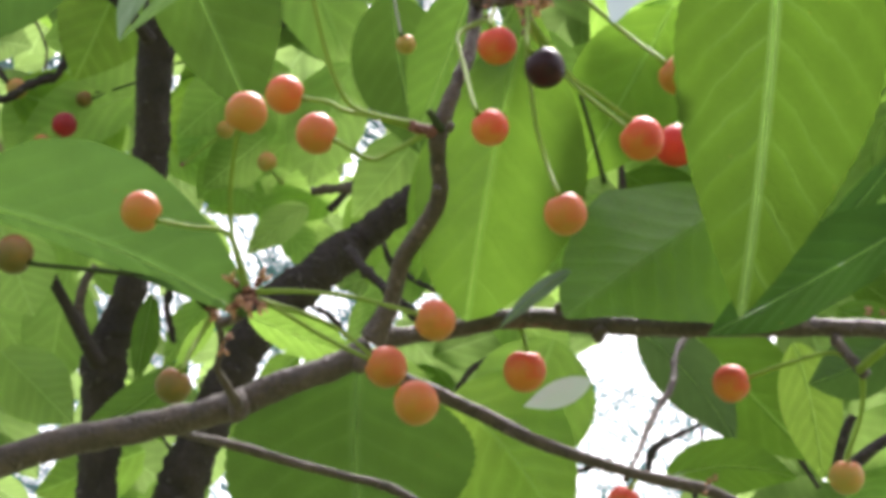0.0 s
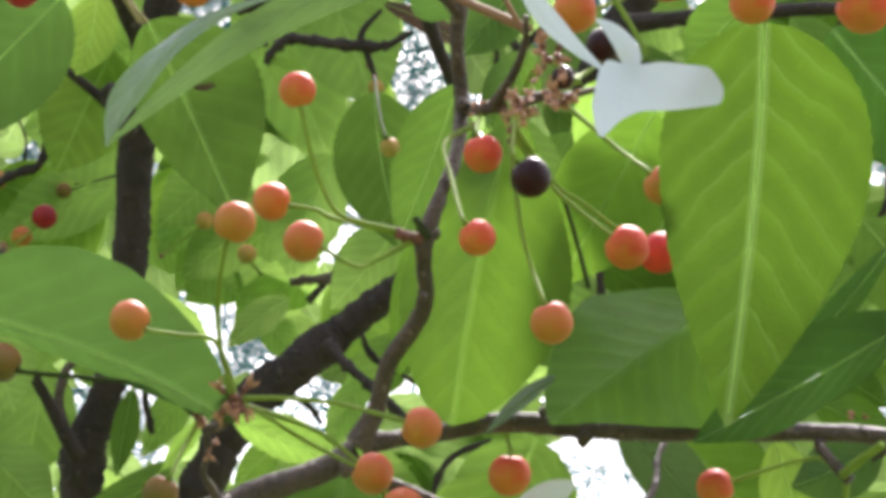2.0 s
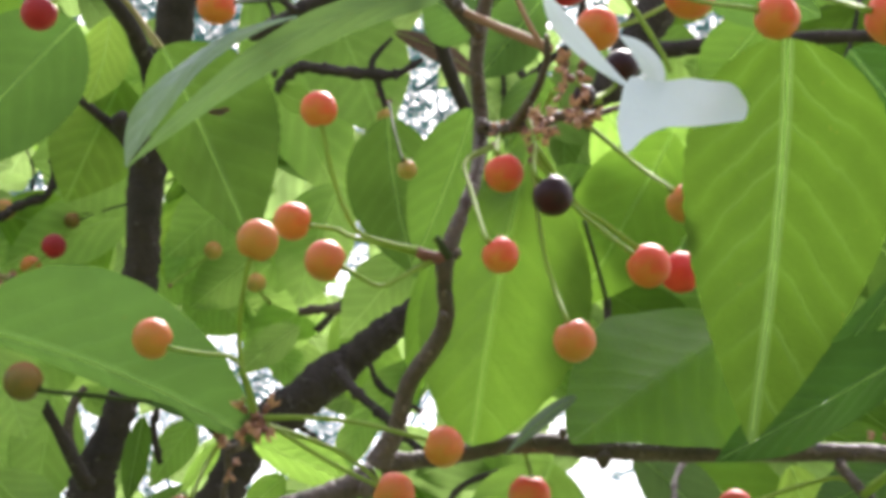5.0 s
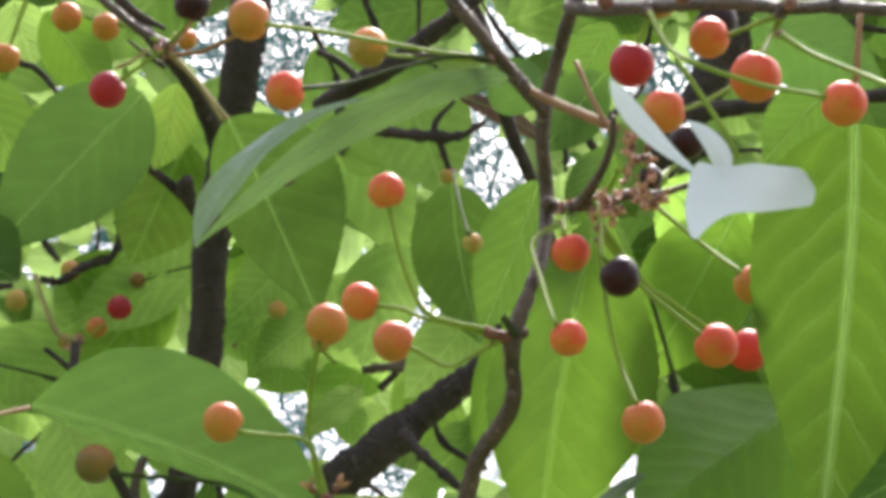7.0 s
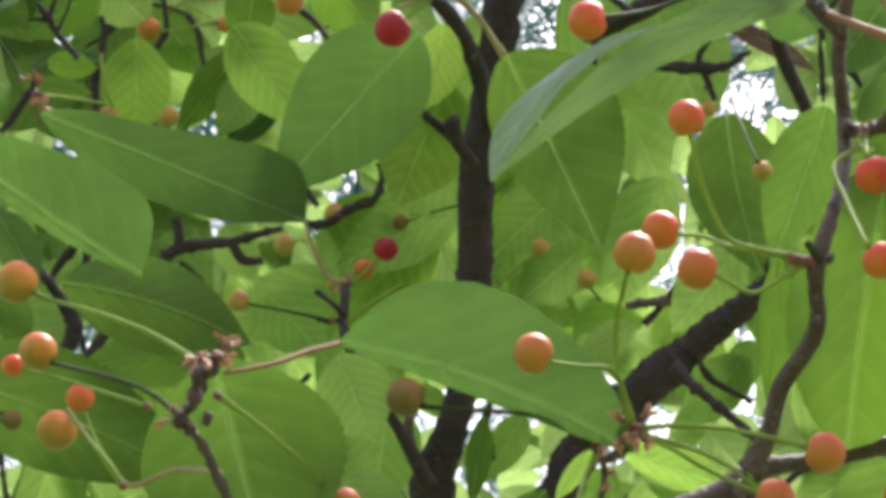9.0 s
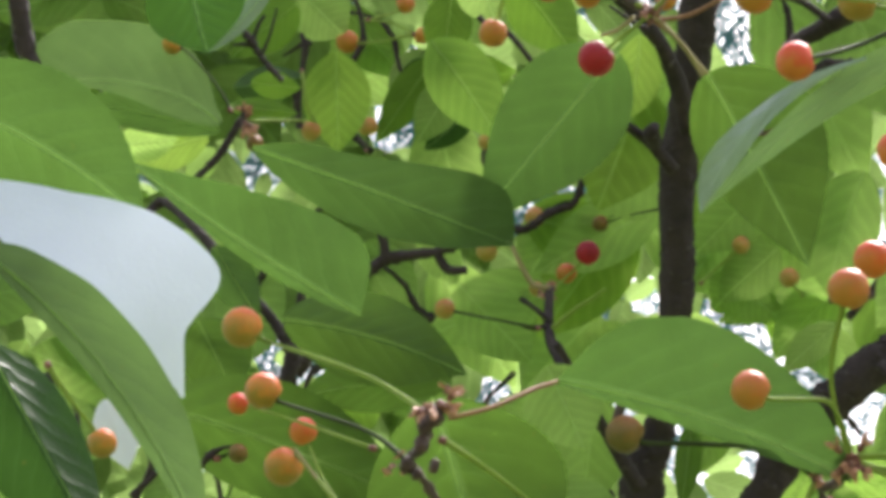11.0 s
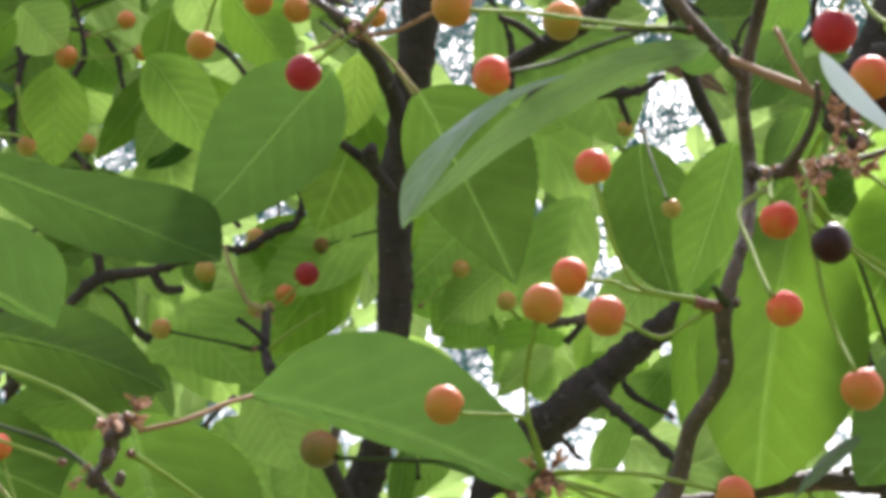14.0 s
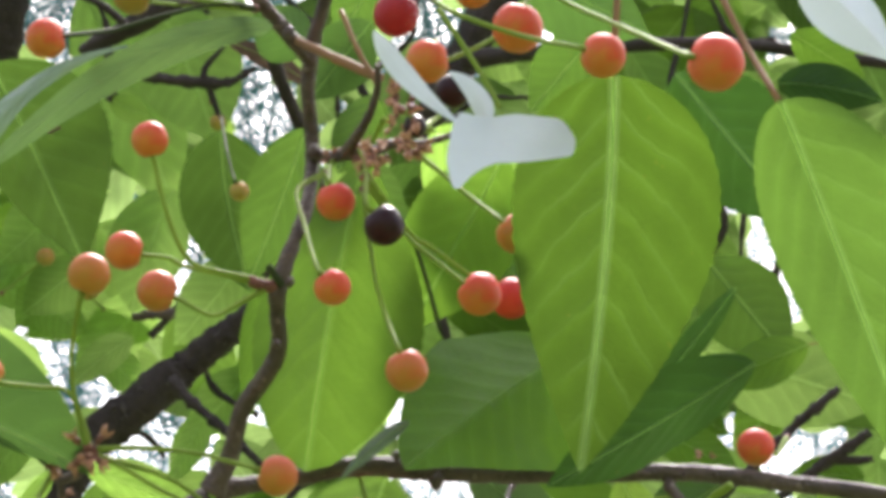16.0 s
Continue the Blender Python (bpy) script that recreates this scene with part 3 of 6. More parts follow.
side_twig(spur_twig_b, [(-0.2530, 0.7390, 2.0165, 0.00089), (-0.2505, 0.7370, 2.0213, 0.00067), (-0.2485, 0.7352, 2.0258, 0.00056), (-0.2458, 0.7317, 2.0339, 0.00045)], BARK_DARK, "twig", 0.25)
side_twig(spur_twig_b, [(-0.2563, 0.7363, 2.0208, 0.00112), (-0.2598, 0.7357, 2.0207, 0.00089), (-0.2638, 0.7351, 2.0205, 0.00045)], BARK_DARK, "twig", 0.25)
edge_twig = branch("branch", "dark twig at the outer edge of the foliage", "branch", [(-0.3143, 0.6186, 2.0001, 0.00357), (-0.3106, 0.6296, 1.9788, 0.00377), (-0.3077, 0.6388, 1.9610, 0.00337), (-0.2987, 0.6469, 1.9478, 0.00258), (-0.2866, 0.6534, 1.9392, 0.00179)], BARK_DARK, 0.21)
lean_twig = branch("branch", "slim dark twig behind leaves", "branch", [(-0.2644, 0.6522, 1.9041, 0.00174), (-0.2575, 0.6516, 1.9083, 0.00174), (-0.2418, 0.6402, 1.8916, 0.00188), (-0.2313, 0.6374, 1.8782, 0.00167), (-0.2192, 0.6356, 1.8635, 0.00165), (-0.2125, 0.6409, 1.8555, 0.00183), (-0.2076, 0.6465, 1.8457, 0.00294), (-0.2137, 0.6510, 1.8339, 0.00220)], BARK_DARK, 0.21)
side_twig(lean_twig, [(-0.2093, 0.6454, 1.8473, 0.00220), (-0.2053, 0.6422, 1.8557, 0.00165), (-0.2026, 0.6355, 1.8706, 0.00128)], BARK_DARK, "twig", 0.15)
branch("branch", "thin crooked twig with buds against the sky", "branch", [(0.0688, 0.5943, 1.7350, 0.00076), (0.0739, 0.6083, 1.7476, 0.00078), (0.0805, 0.6225, 1.7645, 0.00097), (0.0864, 0.6285, 1.7755, 0.00098), (0.0883, 0.6344, 1.7866, 0.00083), (0.0925, 0.6414, 1.7954, 0.00118)], BARK, 0.45)
low_right_twig = branch("branch", "dark forked twig at the lower edge", "branch", [(0.1377, 0.5739, 1.7630, 0.00138), (0.1484, 0.5689, 1.7708, 0.00123), (0.1576, 0.5639, 1.7786, 0.00123), (0.1637, 0.5610, 1.7831, 0.00138), (0.1706, 0.5579, 1.7879, 0.00092)], BARK_DARK, 0.4)
low_right_twig_b = branch("branch", "dark thin twig with side shoots", "branch", [(0.1789, 0.6651, 1.7964, 0.00161), (0.1895, 0.6606, 1.8031, 0.00179), (0.1984, 0.6570, 1.8082, 0.00214), (0.2073, 0.6534, 1.8134, 0.00143)], BARK_DARK, 0.25)
side_twig(low_right_twig_b, [(0.1949, 0.6585, 1.8060, 0.00143), (0.2038, 0.6577, 1.8056, 0.00143), (0.2082, 0.6571, 1.8059, 0.00107)], BARK_DARK, "twig", 0.15)

# ---- near branches ----
stem = branch("branch", "slender grey-brown cherry branch with leaves and fruit spurs", "branch", [(0.0009, 0.5684, 1.7647, 0.00384), (0.0054, 0.5619, 1.7717, 0.00255), (0.0090, 0.5521, 1.7811, 0.00240), (0.0176, 0.5374, 1.7897, 0.00225), (0.0175, 0.5255, 1.7970, 0.00210), (0.0177, 0.5201, 1.8008, 0.00234), (0.0217, 0.5174, 1.8123, 0.00186), (0.0257, 0.5216, 1.8258, 0.00188), (0.0275, 0.5264, 1.8444, 0.00206), (0.0262, 0.5171, 1.8555, 0.00192), (0.0268, 0.5105, 1.8636, 0.00217), (0.0296, 0.5016, 1.8719, 0.00177), (0.0322, 0.4917, 1.8777, 0.00188), (0.0354, 0.4803, 1.8821, 0.00186), (0.0411, 0.4641, 1.8913, 0.00182)], BARK, 0.15, knots=[(0.0173, 0.5250, 1.7873, 0.00110), (0.0206, 0.5132, 1.7990, 0.00109), (0.0271, 0.5197, 1.8399, 0.00152)])
cross_branch = branch("branch", "smooth horizontal cherry branch carrying fruit stalks", "branch", [(0.0325, 0.4873, 1.8796, 0.00203), (0.0390, 0.4752, 1.8704, 0.00184), (0.0540, 0.4580, 1.8601, 0.00177), (0.0671, 0.4452, 1.8522, 0.00172), (0.0789, 0.4375, 1.8455, 0.00156), (0.0889, 0.4290, 1.8401, 0.00153), (0.0984, 0.4210, 1.8338, 0.00150), (0.1174, 0.4092, 1.8241, 0.00146)], BARK, 0.15, knots=[(0.0502, 0.4610, 1.8608, 0.00178), (0.0782, 0.4377, 1.8451, 0.00182), (0.0886, 0.4289, 1.8404, 0.00166)])
bead(cross_branch, (0.0400, 0.4659, 1.8668), 0.0021, (0.9, -0.2, 0.3), BUD, 1.1, 11)
bead(cross_branch, (0.0557, 0.4404, 1.8506), 0.0017, (0.9, -0.2, 0.3), BUD, 1.1, 12)
bead(cross_branch, (0.0766, 0.4201, 1.8348), 0.0017, (0.9, -0.2, 0.3), BUD, 1.1, 13)
upper_branch = branch("branch", "grey-brown side branch rising to the crown", "branch", [(0.0273, 0.5112, 1.8623, 0.00222), (0.0223, 0.5062, 1.8653, 0.00207), (0.0148, 0.4979, 1.8704, 0.00190), (0.0089, 0.4919, 1.8752, 0.00189), (0.0030, 0.4868, 1.8805, 0.00189), (-0.0063, 0.4769, 1.8884, 0.00187)], BARK, 0.15, knots=[(0.0205, 0.4966, 1.8622, 0.00145)])
side_twig(upper_branch, [(0.0125, 0.4938, 1.8673, 0.00102), (0.0023, 0.4889, 1.8660, 0.00086), (-0.0070, 0.4847, 1.8631, 0.00071)], BARK, "spur_twig", 0.15)
low_branch = branch("branch", "thick grey-brown branch crossing below the leaves", "branch", [(-0.1320, 0.5727, 1.7219, 0.00435), (-0.1092, 0.5723, 1.7272, 0.00422), (-0.0952, 0.5733, 1.7318, 0.00410), (-0.0810, 0.5731, 1.7368, 0.00396), (-0.0593, 0.5740, 1.7417, 0.00398), (-0.0374, 0.5735, 1.7471, 0.00400), (-0.0228, 0.5736, 1.7539, 0.00372), (-0.0096, 0.5744, 1.7590, 0.00344), (0.0001, 0.5742, 1.7642, 0.00375)], BARK, 0.15, knots=[(-0.0341, 0.5688, 1.7454, 0.00323), (-0.0020, 0.5709, 1.7593, 0.00238)])
side_twig(low_branch, [(-0.0021, 0.5737, 1.7604, 0.00209), (0.0129, 0.5789, 1.7558, 0.00195), (0.0295, 0.5856, 1.7503, 0.00212), (0.0417, 0.5879, 1.7448, 0.00197), (0.0523, 0.5896, 1.7410, 0.00181), (0.0705, 0.5917, 1.7358, 0.00166), (0.0901, 0.5934, 1.7317, 0.00181), (0.1023, 0.5956, 1.7266, 0.00166), (0.1281, 0.6000, 1.7163, 0.00166)], BARK, "twig", 0.15)
spur(low_branch, (0.0910, 0.5882, 1.7309), 0.0015, 4, 79)
side_twig(low_branch, [(-0.0531, 0.5834, 1.7450, 0.00120), (-0.0462, 0.5909, 1.7451, 0.00121), (-0.0362, 0.5994, 1.7456, 0.00154), (-0.0193, 0.6012, 1.7411, 0.00138), (-0.0055, 0.6025, 1.7379, 0.00123), (0.0069, 0.6039, 1.7347, 0.00138), (0.0223, 0.6076, 1.7261, 0.00123)], BARK, "twig", 0.15)
side_twig(low_branch, [(-0.0332, 0.5669, 1.7447, 0.00161), (-0.0364, 0.5597, 1.7485, 0.00116), (-0.0383, 0.5533, 1.7506, 0.00086), (-0.0370, 0.5493, 1.7545, 0.00100), (-0.0373, 0.5423, 1.7578, 0.00085), (-0.0395, 0.5378, 1.7605, 0.00099)], BARK, "twig", 0.15)
side_twig(low_branch, [(-0.0375, 0.5414, 1.7574, 0.00128), (-0.0323, 0.5368, 1.7578, 0.00141), (-0.0292, 0.5317, 1.7618, 0.00224)], BARK, "twig", 0.15)
spur(low_branch, (-0.0289, 0.5272, 1.7595), 0.0028, 9, 13)
spur(low_branch, (-0.0385, 0.5334, 1.7582), 0.0021, 6, 62)
spur(low_branch, (-0.0371, 0.5462, 1.7540), 0.0016, 4, 42)
side_branch = branch("branch", "grey-brown horizontal branch behind the leaves", "branch", [(0.0020, 0.5730, 1.7666, 0.00360), (0.0128, 0.5743, 1.7685, 0.00226), (0.0218, 0.5737, 1.7695, 0.00241), (0.0323, 0.5716, 1.7714, 0.00270), (0.0457, 0.5694, 1.7712, 0.00285), (0.0605, 0.5681, 1.7690, 0.00269), (0.0810, 0.5644, 1.7668, 0.00267), (0.1064, 0.5566, 1.7640, 0.00263), (0.1190, 0.5538, 1.7626, 0.00233), (0.1326, 0.5494, 1.7601, 0.00231), (0.1639, 0.5443, 1.7536, 0.00228), (0.2121, 0.5417, 1.7460, 0.00226)], BARK, 0.15, knots=[(0.0604, 0.5671, 1.7662, 0.00208), (0.1201, 0.5532, 1.7592, 0.00160), (0.0499, 0.5645, 1.7723, 0.00134)])
side_twig(side_branch, [(0.1192, 0.5488, 1.7567, 0.00144), (0.1230, 0.5481, 1.7510, 0.00143), (0.1262, 0.5477, 1.7470, 0.00157)], BARK, "twig", 0.15)
side_twig(side_branch, [(0.1241, 0.5471, 1.7483, 0.00128), (0.1273, 0.5409, 1.7497, 0.00113), (0.1309, 0.5299, 1.7499, 0.00111)], STALK, "twig", 0.15)
side_twig(side_branch, [(0.1340, 0.6381, 1.7532, 0.00147), (0.1364, 0.6340, 1.7621, 0.00164), (0.1389, 0.6316, 1.7673, 0.00147)], BARK_DARK, "twig", 0.15)
side_twig(side_branch, [(0.1411, 0.6570, 1.7597, 0.00219), (0.1511, 0.6538, 1.7666, 0.00185), (0.1646, 0.6505, 1.7735, 0.00169)], BARK_DARK, "twig", 0.15)
spur(side_branch, (0.1333, 0.5642, 1.7710), 0.0013, 4, 56)

# spurs at the fork and in the fruit cluster
side_twig(stem, [(0.0183, 0.5201, 1.8008, 0.00186), (0.0137, 0.5180, 1.8006, 0.00171), (0.0108, 0.5157, 1.8006, 0.00142)], BUD, "spur", 0.15)
side_twig(stem, [(0.0187, 0.5182, 1.8002, 0.00114), (0.0151, 0.5157, 1.8050, 0.00086)], STALK_DARK, "spur", 0.15)
side_twig(stem, [(0.0277, 0.5245, 1.8417, 0.00208), (0.0331, 0.5159, 1.8364, 0.00161), (0.0362, 0.5058, 1.8341, 0.00144), (0.0399, 0.4939, 1.8352, 0.00113), (0.0420, 0.4863, 1.8389, 0.00098), (0.0418, 0.4791, 1.8418, 0.00069)], BARK, "spur", 0.15)
side_twig(stem, [(0.0342, 0.5113, 1.8344, 0.00174), (0.0411, 0.5066, 1.8326, 0.00158), (0.0465, 0.5013, 1.8320, 0.00128), (0.0531, 0.4969, 1.8296, 0.00099), (0.0630, 0.4956, 1.8321, 0.00071)], BARK, "spur", 0.15)
spur(stem, (0.0411, 0.4976, 1.8283), 0.0018, 6, 23)
spur(stem, (0.0485, 0.4926, 1.8271), 0.0015, 6, 10)
spur(stem, (0.0487, 0.4840, 1.8326), 0.0018, 5, 77)
spur(stem, (0.0513, 0.4902, 1.8315), 0.0014, 3, 18)
spur(stem, (0.0313, 0.5117, 1.8337), 0.0013, 4, 95)
spur(stem, (0.0465, 0.4588, 1.8185), 0.0024, 5, 31)
spur(stem, (0.0397, 0.4727, 1.8141), 0.0024, 6, 47)
spur(stem, (0.0477, 0.4631, 1.8097), 0.0022, 6, 53)
spur(stem, (0.0441, 0.4665, 1.8147), 0.0020, 4, 59)
side_twig(stem, [(0.0515, 0.4254, 1.8241, 0.0006), (0.0562, 0.4267, 1.8163, 0.0006), (0.0617, 0.4295, 1.8078, 0.0006), (0.0647, 0.4311, 1.8020, 0.0006)], STALK, "leaf_stalk", 0.1)
side_twig(stem, [(0.0223, 0.5059, 1.8659, 0.00118), (0.0311, 0.4952, 1.8542, 0.00129), (0.0429, 0.4849, 1.8416, 0.00126)], STALK_RED, "leaf_scar_stalk", 0.15)
side_twig(stem, [(0.0339, 0.4898, 1.8643, 0.00072), (0.0376, 0.4860, 1.8502, 0.00071), (0.0422, 0.4856, 1.8401, 0.00084)], STALK_RED, "leaf_scar_stalk", 0.15)
bud_twig = branch("branch", "thin green-brown twig with a star of bud scales", "branch", [(-0.1174, 0.5213, 1.7215, 0.00125), (-0.1252, 0.5077, 1.7347, 0.00110), (-0.1297, 0.4967, 1.7441, 0.00109), (-0.1337, 0.4879, 1.7490, 0.00122), (-0.1268, 0.4727, 1.7481, 0.00092), (-0.1230, 0.4603, 1.7522, 0.00077)], BARK, 0.4)
spur(bud_twig, (-0.1208, 0.4554, 1.7513), 0.0030, 8, 20)
spur(bud_twig, (-0.1350, 0.4793, 1.7454), 0.0015, 4, 86)
bead(bud_twig, (-0.1224, 0.4605, 1.7497), 0.0021, (0.3, -0.2, 0.9), BEAD, 1.25, 1)
bead(bud_twig, (-0.1248, 0.4613, 1.7477), 0.0019, (0.3, -0.2, 0.9), BEAD, 1.25, 2)
bead(bud_twig, (-0.1259, 0.4630, 1.7440), 0.0019, (0.3, -0.2, 0.9), BEAD, 1.25, 3)
bead(bud_twig, (-0.1232, 0.4655, 1.7396), 0.0014, (0.3, -0.2, 0.9), BEAD, 1.25, 4)
bead(bud_twig, (-0.1327, 0.4796, 1.7453), 0.0018, (0.3, -0.2, 0.9), BEAD, 1.25, 5)
bead(bud_twig, (-0.1305, 0.4809, 1.7432), 0.0014, (0.3, -0.2, 0.9), BEAD, 1.25, 6)

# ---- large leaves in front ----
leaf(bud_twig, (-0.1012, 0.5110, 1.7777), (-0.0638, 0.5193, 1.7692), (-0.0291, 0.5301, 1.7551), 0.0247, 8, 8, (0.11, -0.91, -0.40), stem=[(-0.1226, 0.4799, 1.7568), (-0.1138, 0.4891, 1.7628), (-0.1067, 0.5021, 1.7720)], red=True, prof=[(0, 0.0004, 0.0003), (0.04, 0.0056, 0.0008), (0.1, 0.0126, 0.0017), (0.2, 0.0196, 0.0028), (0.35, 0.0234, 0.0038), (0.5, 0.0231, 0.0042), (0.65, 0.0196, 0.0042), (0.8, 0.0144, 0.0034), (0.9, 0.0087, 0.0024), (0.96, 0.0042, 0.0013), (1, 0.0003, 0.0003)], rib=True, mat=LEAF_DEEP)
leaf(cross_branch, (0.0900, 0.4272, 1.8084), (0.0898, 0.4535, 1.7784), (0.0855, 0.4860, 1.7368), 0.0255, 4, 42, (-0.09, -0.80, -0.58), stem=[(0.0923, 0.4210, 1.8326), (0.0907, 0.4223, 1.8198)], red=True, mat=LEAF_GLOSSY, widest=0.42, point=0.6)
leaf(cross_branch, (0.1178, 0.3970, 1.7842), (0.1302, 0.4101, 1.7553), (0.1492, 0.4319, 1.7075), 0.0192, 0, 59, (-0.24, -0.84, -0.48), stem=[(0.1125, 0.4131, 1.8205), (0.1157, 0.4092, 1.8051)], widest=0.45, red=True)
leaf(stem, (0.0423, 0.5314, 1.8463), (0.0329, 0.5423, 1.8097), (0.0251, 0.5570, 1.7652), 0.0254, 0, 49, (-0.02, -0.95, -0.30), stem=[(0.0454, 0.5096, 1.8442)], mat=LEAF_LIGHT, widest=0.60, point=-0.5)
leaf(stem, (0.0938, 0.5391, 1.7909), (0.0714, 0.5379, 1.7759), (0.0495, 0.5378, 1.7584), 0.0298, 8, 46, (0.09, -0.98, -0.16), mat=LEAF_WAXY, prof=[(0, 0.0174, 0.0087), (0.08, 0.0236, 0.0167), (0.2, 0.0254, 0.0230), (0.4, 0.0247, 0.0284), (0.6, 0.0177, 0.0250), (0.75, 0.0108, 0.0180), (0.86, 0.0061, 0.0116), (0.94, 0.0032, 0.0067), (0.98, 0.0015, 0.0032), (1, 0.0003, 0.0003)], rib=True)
leaf(side_branch, (0.1376, 0.5172, 1.7777), (0.1100, 0.5169, 1.7607), (0.0818, 0.5162, 1.7448), 0.0128, 28, 0, (0.34, -0.76, -0.56), mat=LEAF_SHADE)
leaf(side_branch, (0.1419, 0.5454, 1.8123), (0.1257, 0.5539, 1.7940), (0.1094, 0.5611, 1.7784), 0.0039, 32, 0, (-0.10, -0.94, -0.34), mat=LEAF_SHADE)
leaf(side_branch, (0.0512, 0.5376, 1.7710), (0.0426, 0.5378, 1.7648), (0.0326, 0.5394, 1.7554), 0.0021, 30, 0, (0.12, -0.96, -0.26), mat=LEAF_SHEEN)
leaf(stem, (0.0543, 0.4343, 1.7993), (0.0684, 0.4346, 1.7968), (0.0820, 0.4376, 1.7980), 0.0130, 0, 0, (0.26, -0.97, 0.02), mat=LEAF_PALE, wave=0.10, pleat=0.0, prof=[(0, 0.0030, 0.0060), (0.04, 0.0042, 0.0105), (0.09, 0.0041, 0.0150), (0.125, 0.0040, 0.0174), (0.16, 0.0039, 0.0150), (0.21, 0.0039, 0.0116), (0.27, 0.0040, 0.0096), (0.35, 0.0048, 0.0078), (0.5, 0.0058, 0.0068), (0.65, 0.0059, 0.0058), (0.8, 0.0058, 0.0050), (0.92, 0.0053, 0.0045), (0.97, 0.0038, 0.0033), (1, 0.0005, 0.0005)], lobes=[((0.0591, 0.4391, 1.8003), (0.0458, 0.4331, 1.8096), (0.0369, 0.4258, 1.8186), 0.0030, 0.64, -0.1), ((0.0628, 0.4379, 1.8021), (0.0598, 0.4350, 1.8083), (0.0538, 0.4333, 1.8126), 0.0030, 0.36, 0.2)], label="pale leaf curled over, sky reflection painted into its colour")
leaf(upper_branch, (0.0162, 0.4837, 1.8556), (-0.0213, 0.5040, 1.8559), (-0.0656, 0.5318, 1.8334), 0.0100, 8, 8, (-0.25, -0.92, -0.30), mat=LEAF_DULL, prof=[(0, 0.0015, 0.0015), (0.1, 0.0035, 0.0032), (0.25, 0.0047, 0.0044), (0.45, 0.0050, 0.0047), (0.65, 0.0044, 0.0041), (0.82, 0.0029, 0.0026), (0.93, 0.0013, 0.0013), (1, 0.0001, 0.0001)], fold=((-0.0200, 0.4904, 1.8538), (-0.0462, 0.4974, 1.8436), (-0.0655, 0.5299, 1.8327), [(0, 0.0003, 0.0003), (0.15, 0.0009, 0.0009), (0.35, 0.0022, 0.0020), (0.55, 0.0032, 0.0035), (0.72, 0.0035, 0.0052), (0.84, 0.0026, 0.0058), (0.92, 0.0015, 0.0048), (0.97, 0.0007, 0.0029), (1, 0.0001, 0.0003)]))
leaf(tree, (-0.0701, 0.6335, 1.9348), (-0.0567, 0.6464, 1.9105), (-0.0402, 0.6641, 1.8773), 0.0261, 0, 64, (0.06, -0.89, -0.45), stem=[(-0.0816, 0.5734, 1.9200), (-0.0755, 0.6028, 1.9286)], mat=LEAF, widest=0.45, red=True)
leaf(tree, (-0.0993, 0.6436, 1.9507), (-0.1209, 0.6518, 1.9297), (-0.1502, 0.6635, 1.9002), 0.0211, 20, 0, (0.15, -0.86, -0.49), mat=LEAF_DEEP, widest=0.45)
leaf(left_twig, (-0.2167, 0.6149, 1.9074), (-0.1778, 0.6284, 1.8953), (-0.1345, 0.6438, 1.8812), 0.0132, 8, 8, (0.17, -0.88, -0.44), mat=LEAF_DEEP, prof=[(0, 0.0006, 0.0006), (0.08, 0.0040, 0.0046), (0.2, 0.0073, 0.0086), (0.4, 0.0095, 0.0125), (0.6, 0.0139, 0.0128), (0.8, 0.0176, 0.0092), (0.92, 0.0161, 0.0040), (0.97, 0.0101, 0.0018), (1, 0.0006, 0.0004)], rib=True)
leaf(lean_twig, (-0.1596, 0.5374, 1.8109), (-0.1860, 0.5153, 1.8227), (-0.2136, 0.4912, 1.8379), 0.0178, 8, 8, (0.40, -0.76, -0.50), mat=LEAF_DEEP, prof=[(0, 0.0002, 0.0006), (0.03, 0.0007, 0.0098), (0.08, 0.0015, 0.0157), (0.15, 0.0022, 0.0188), (0.3, 0.0033, 0.0191), (0.5, 0.0037, 0.0157), (0.7, 0.0027, 0.0106), (0.85, 0.0015, 0.0054), (0.95, 0.0005, 0.0018), (1, 0.0001, 0.0002)], rib=True)
leaf(edge_twig, (-0.2296, 0.3913, 1.8047), (-0.2034, 0.4009, 1.7954), (-0.1797, 0.4131, 1.7799), 0.0167, 0, 39, (0.20, -0.90, -0.38), mat=LEAF_DEEP, widest=0.5)
leaf(edge_twig, (-0.2193, 0.3932, 1.7823), (-0.1831, 0.4056, 1.7703), (-0.1706, 0.4220, 1.7413), 0.0141, 0, 0, (0.61, -0.77, 0.19), mat=LEAF_PALE, wave=0.03, pleat=0.0, prof=[(0, 0.0015, 0.0015), (0.2, 0.0046, 0.0138), (0.3, 0.0064, 0.0184), (0.5, 0.0150, 0.0184), (0.6, 0.0178, 0.0172), (0.68, 0.0196, 0.0156), (0.73, 0.0190, 0.0141), (0.765, 0.0146, 0.0123), (0.79, 0.0077, 0.0107), (0.82, 0.0034, 0.0095), (0.9, 0.0015, 0.0060), (0.96, 0.0008, 0.0025), (1, 0.0002, 0.0002)], label="pale leaf bent over, sky reflection painted into its colour")
leaf(bud_twig, (-0.2044, 0.3784, 1.7599), (-0.1781, 0.3935, 1.7357), (-0.1602, 0.4118, 1.7048), 0.0121, 8, 8, (0.31, -0.89, -0.33), mat=LEAF_DULL, prof=[(0, 0.0005, 0.0003), (0.1, 0.0056, 0.0016), (0.3, 0.0098, 0.0028), (0.5, 0.0104, 0.0028), (0.7, 0.0090, 0.0026), (0.85, 0.0058, 0.0021), (0.95, 0.0023, 0.0009), (1, 0.0002, 0.0002)], rib=True)
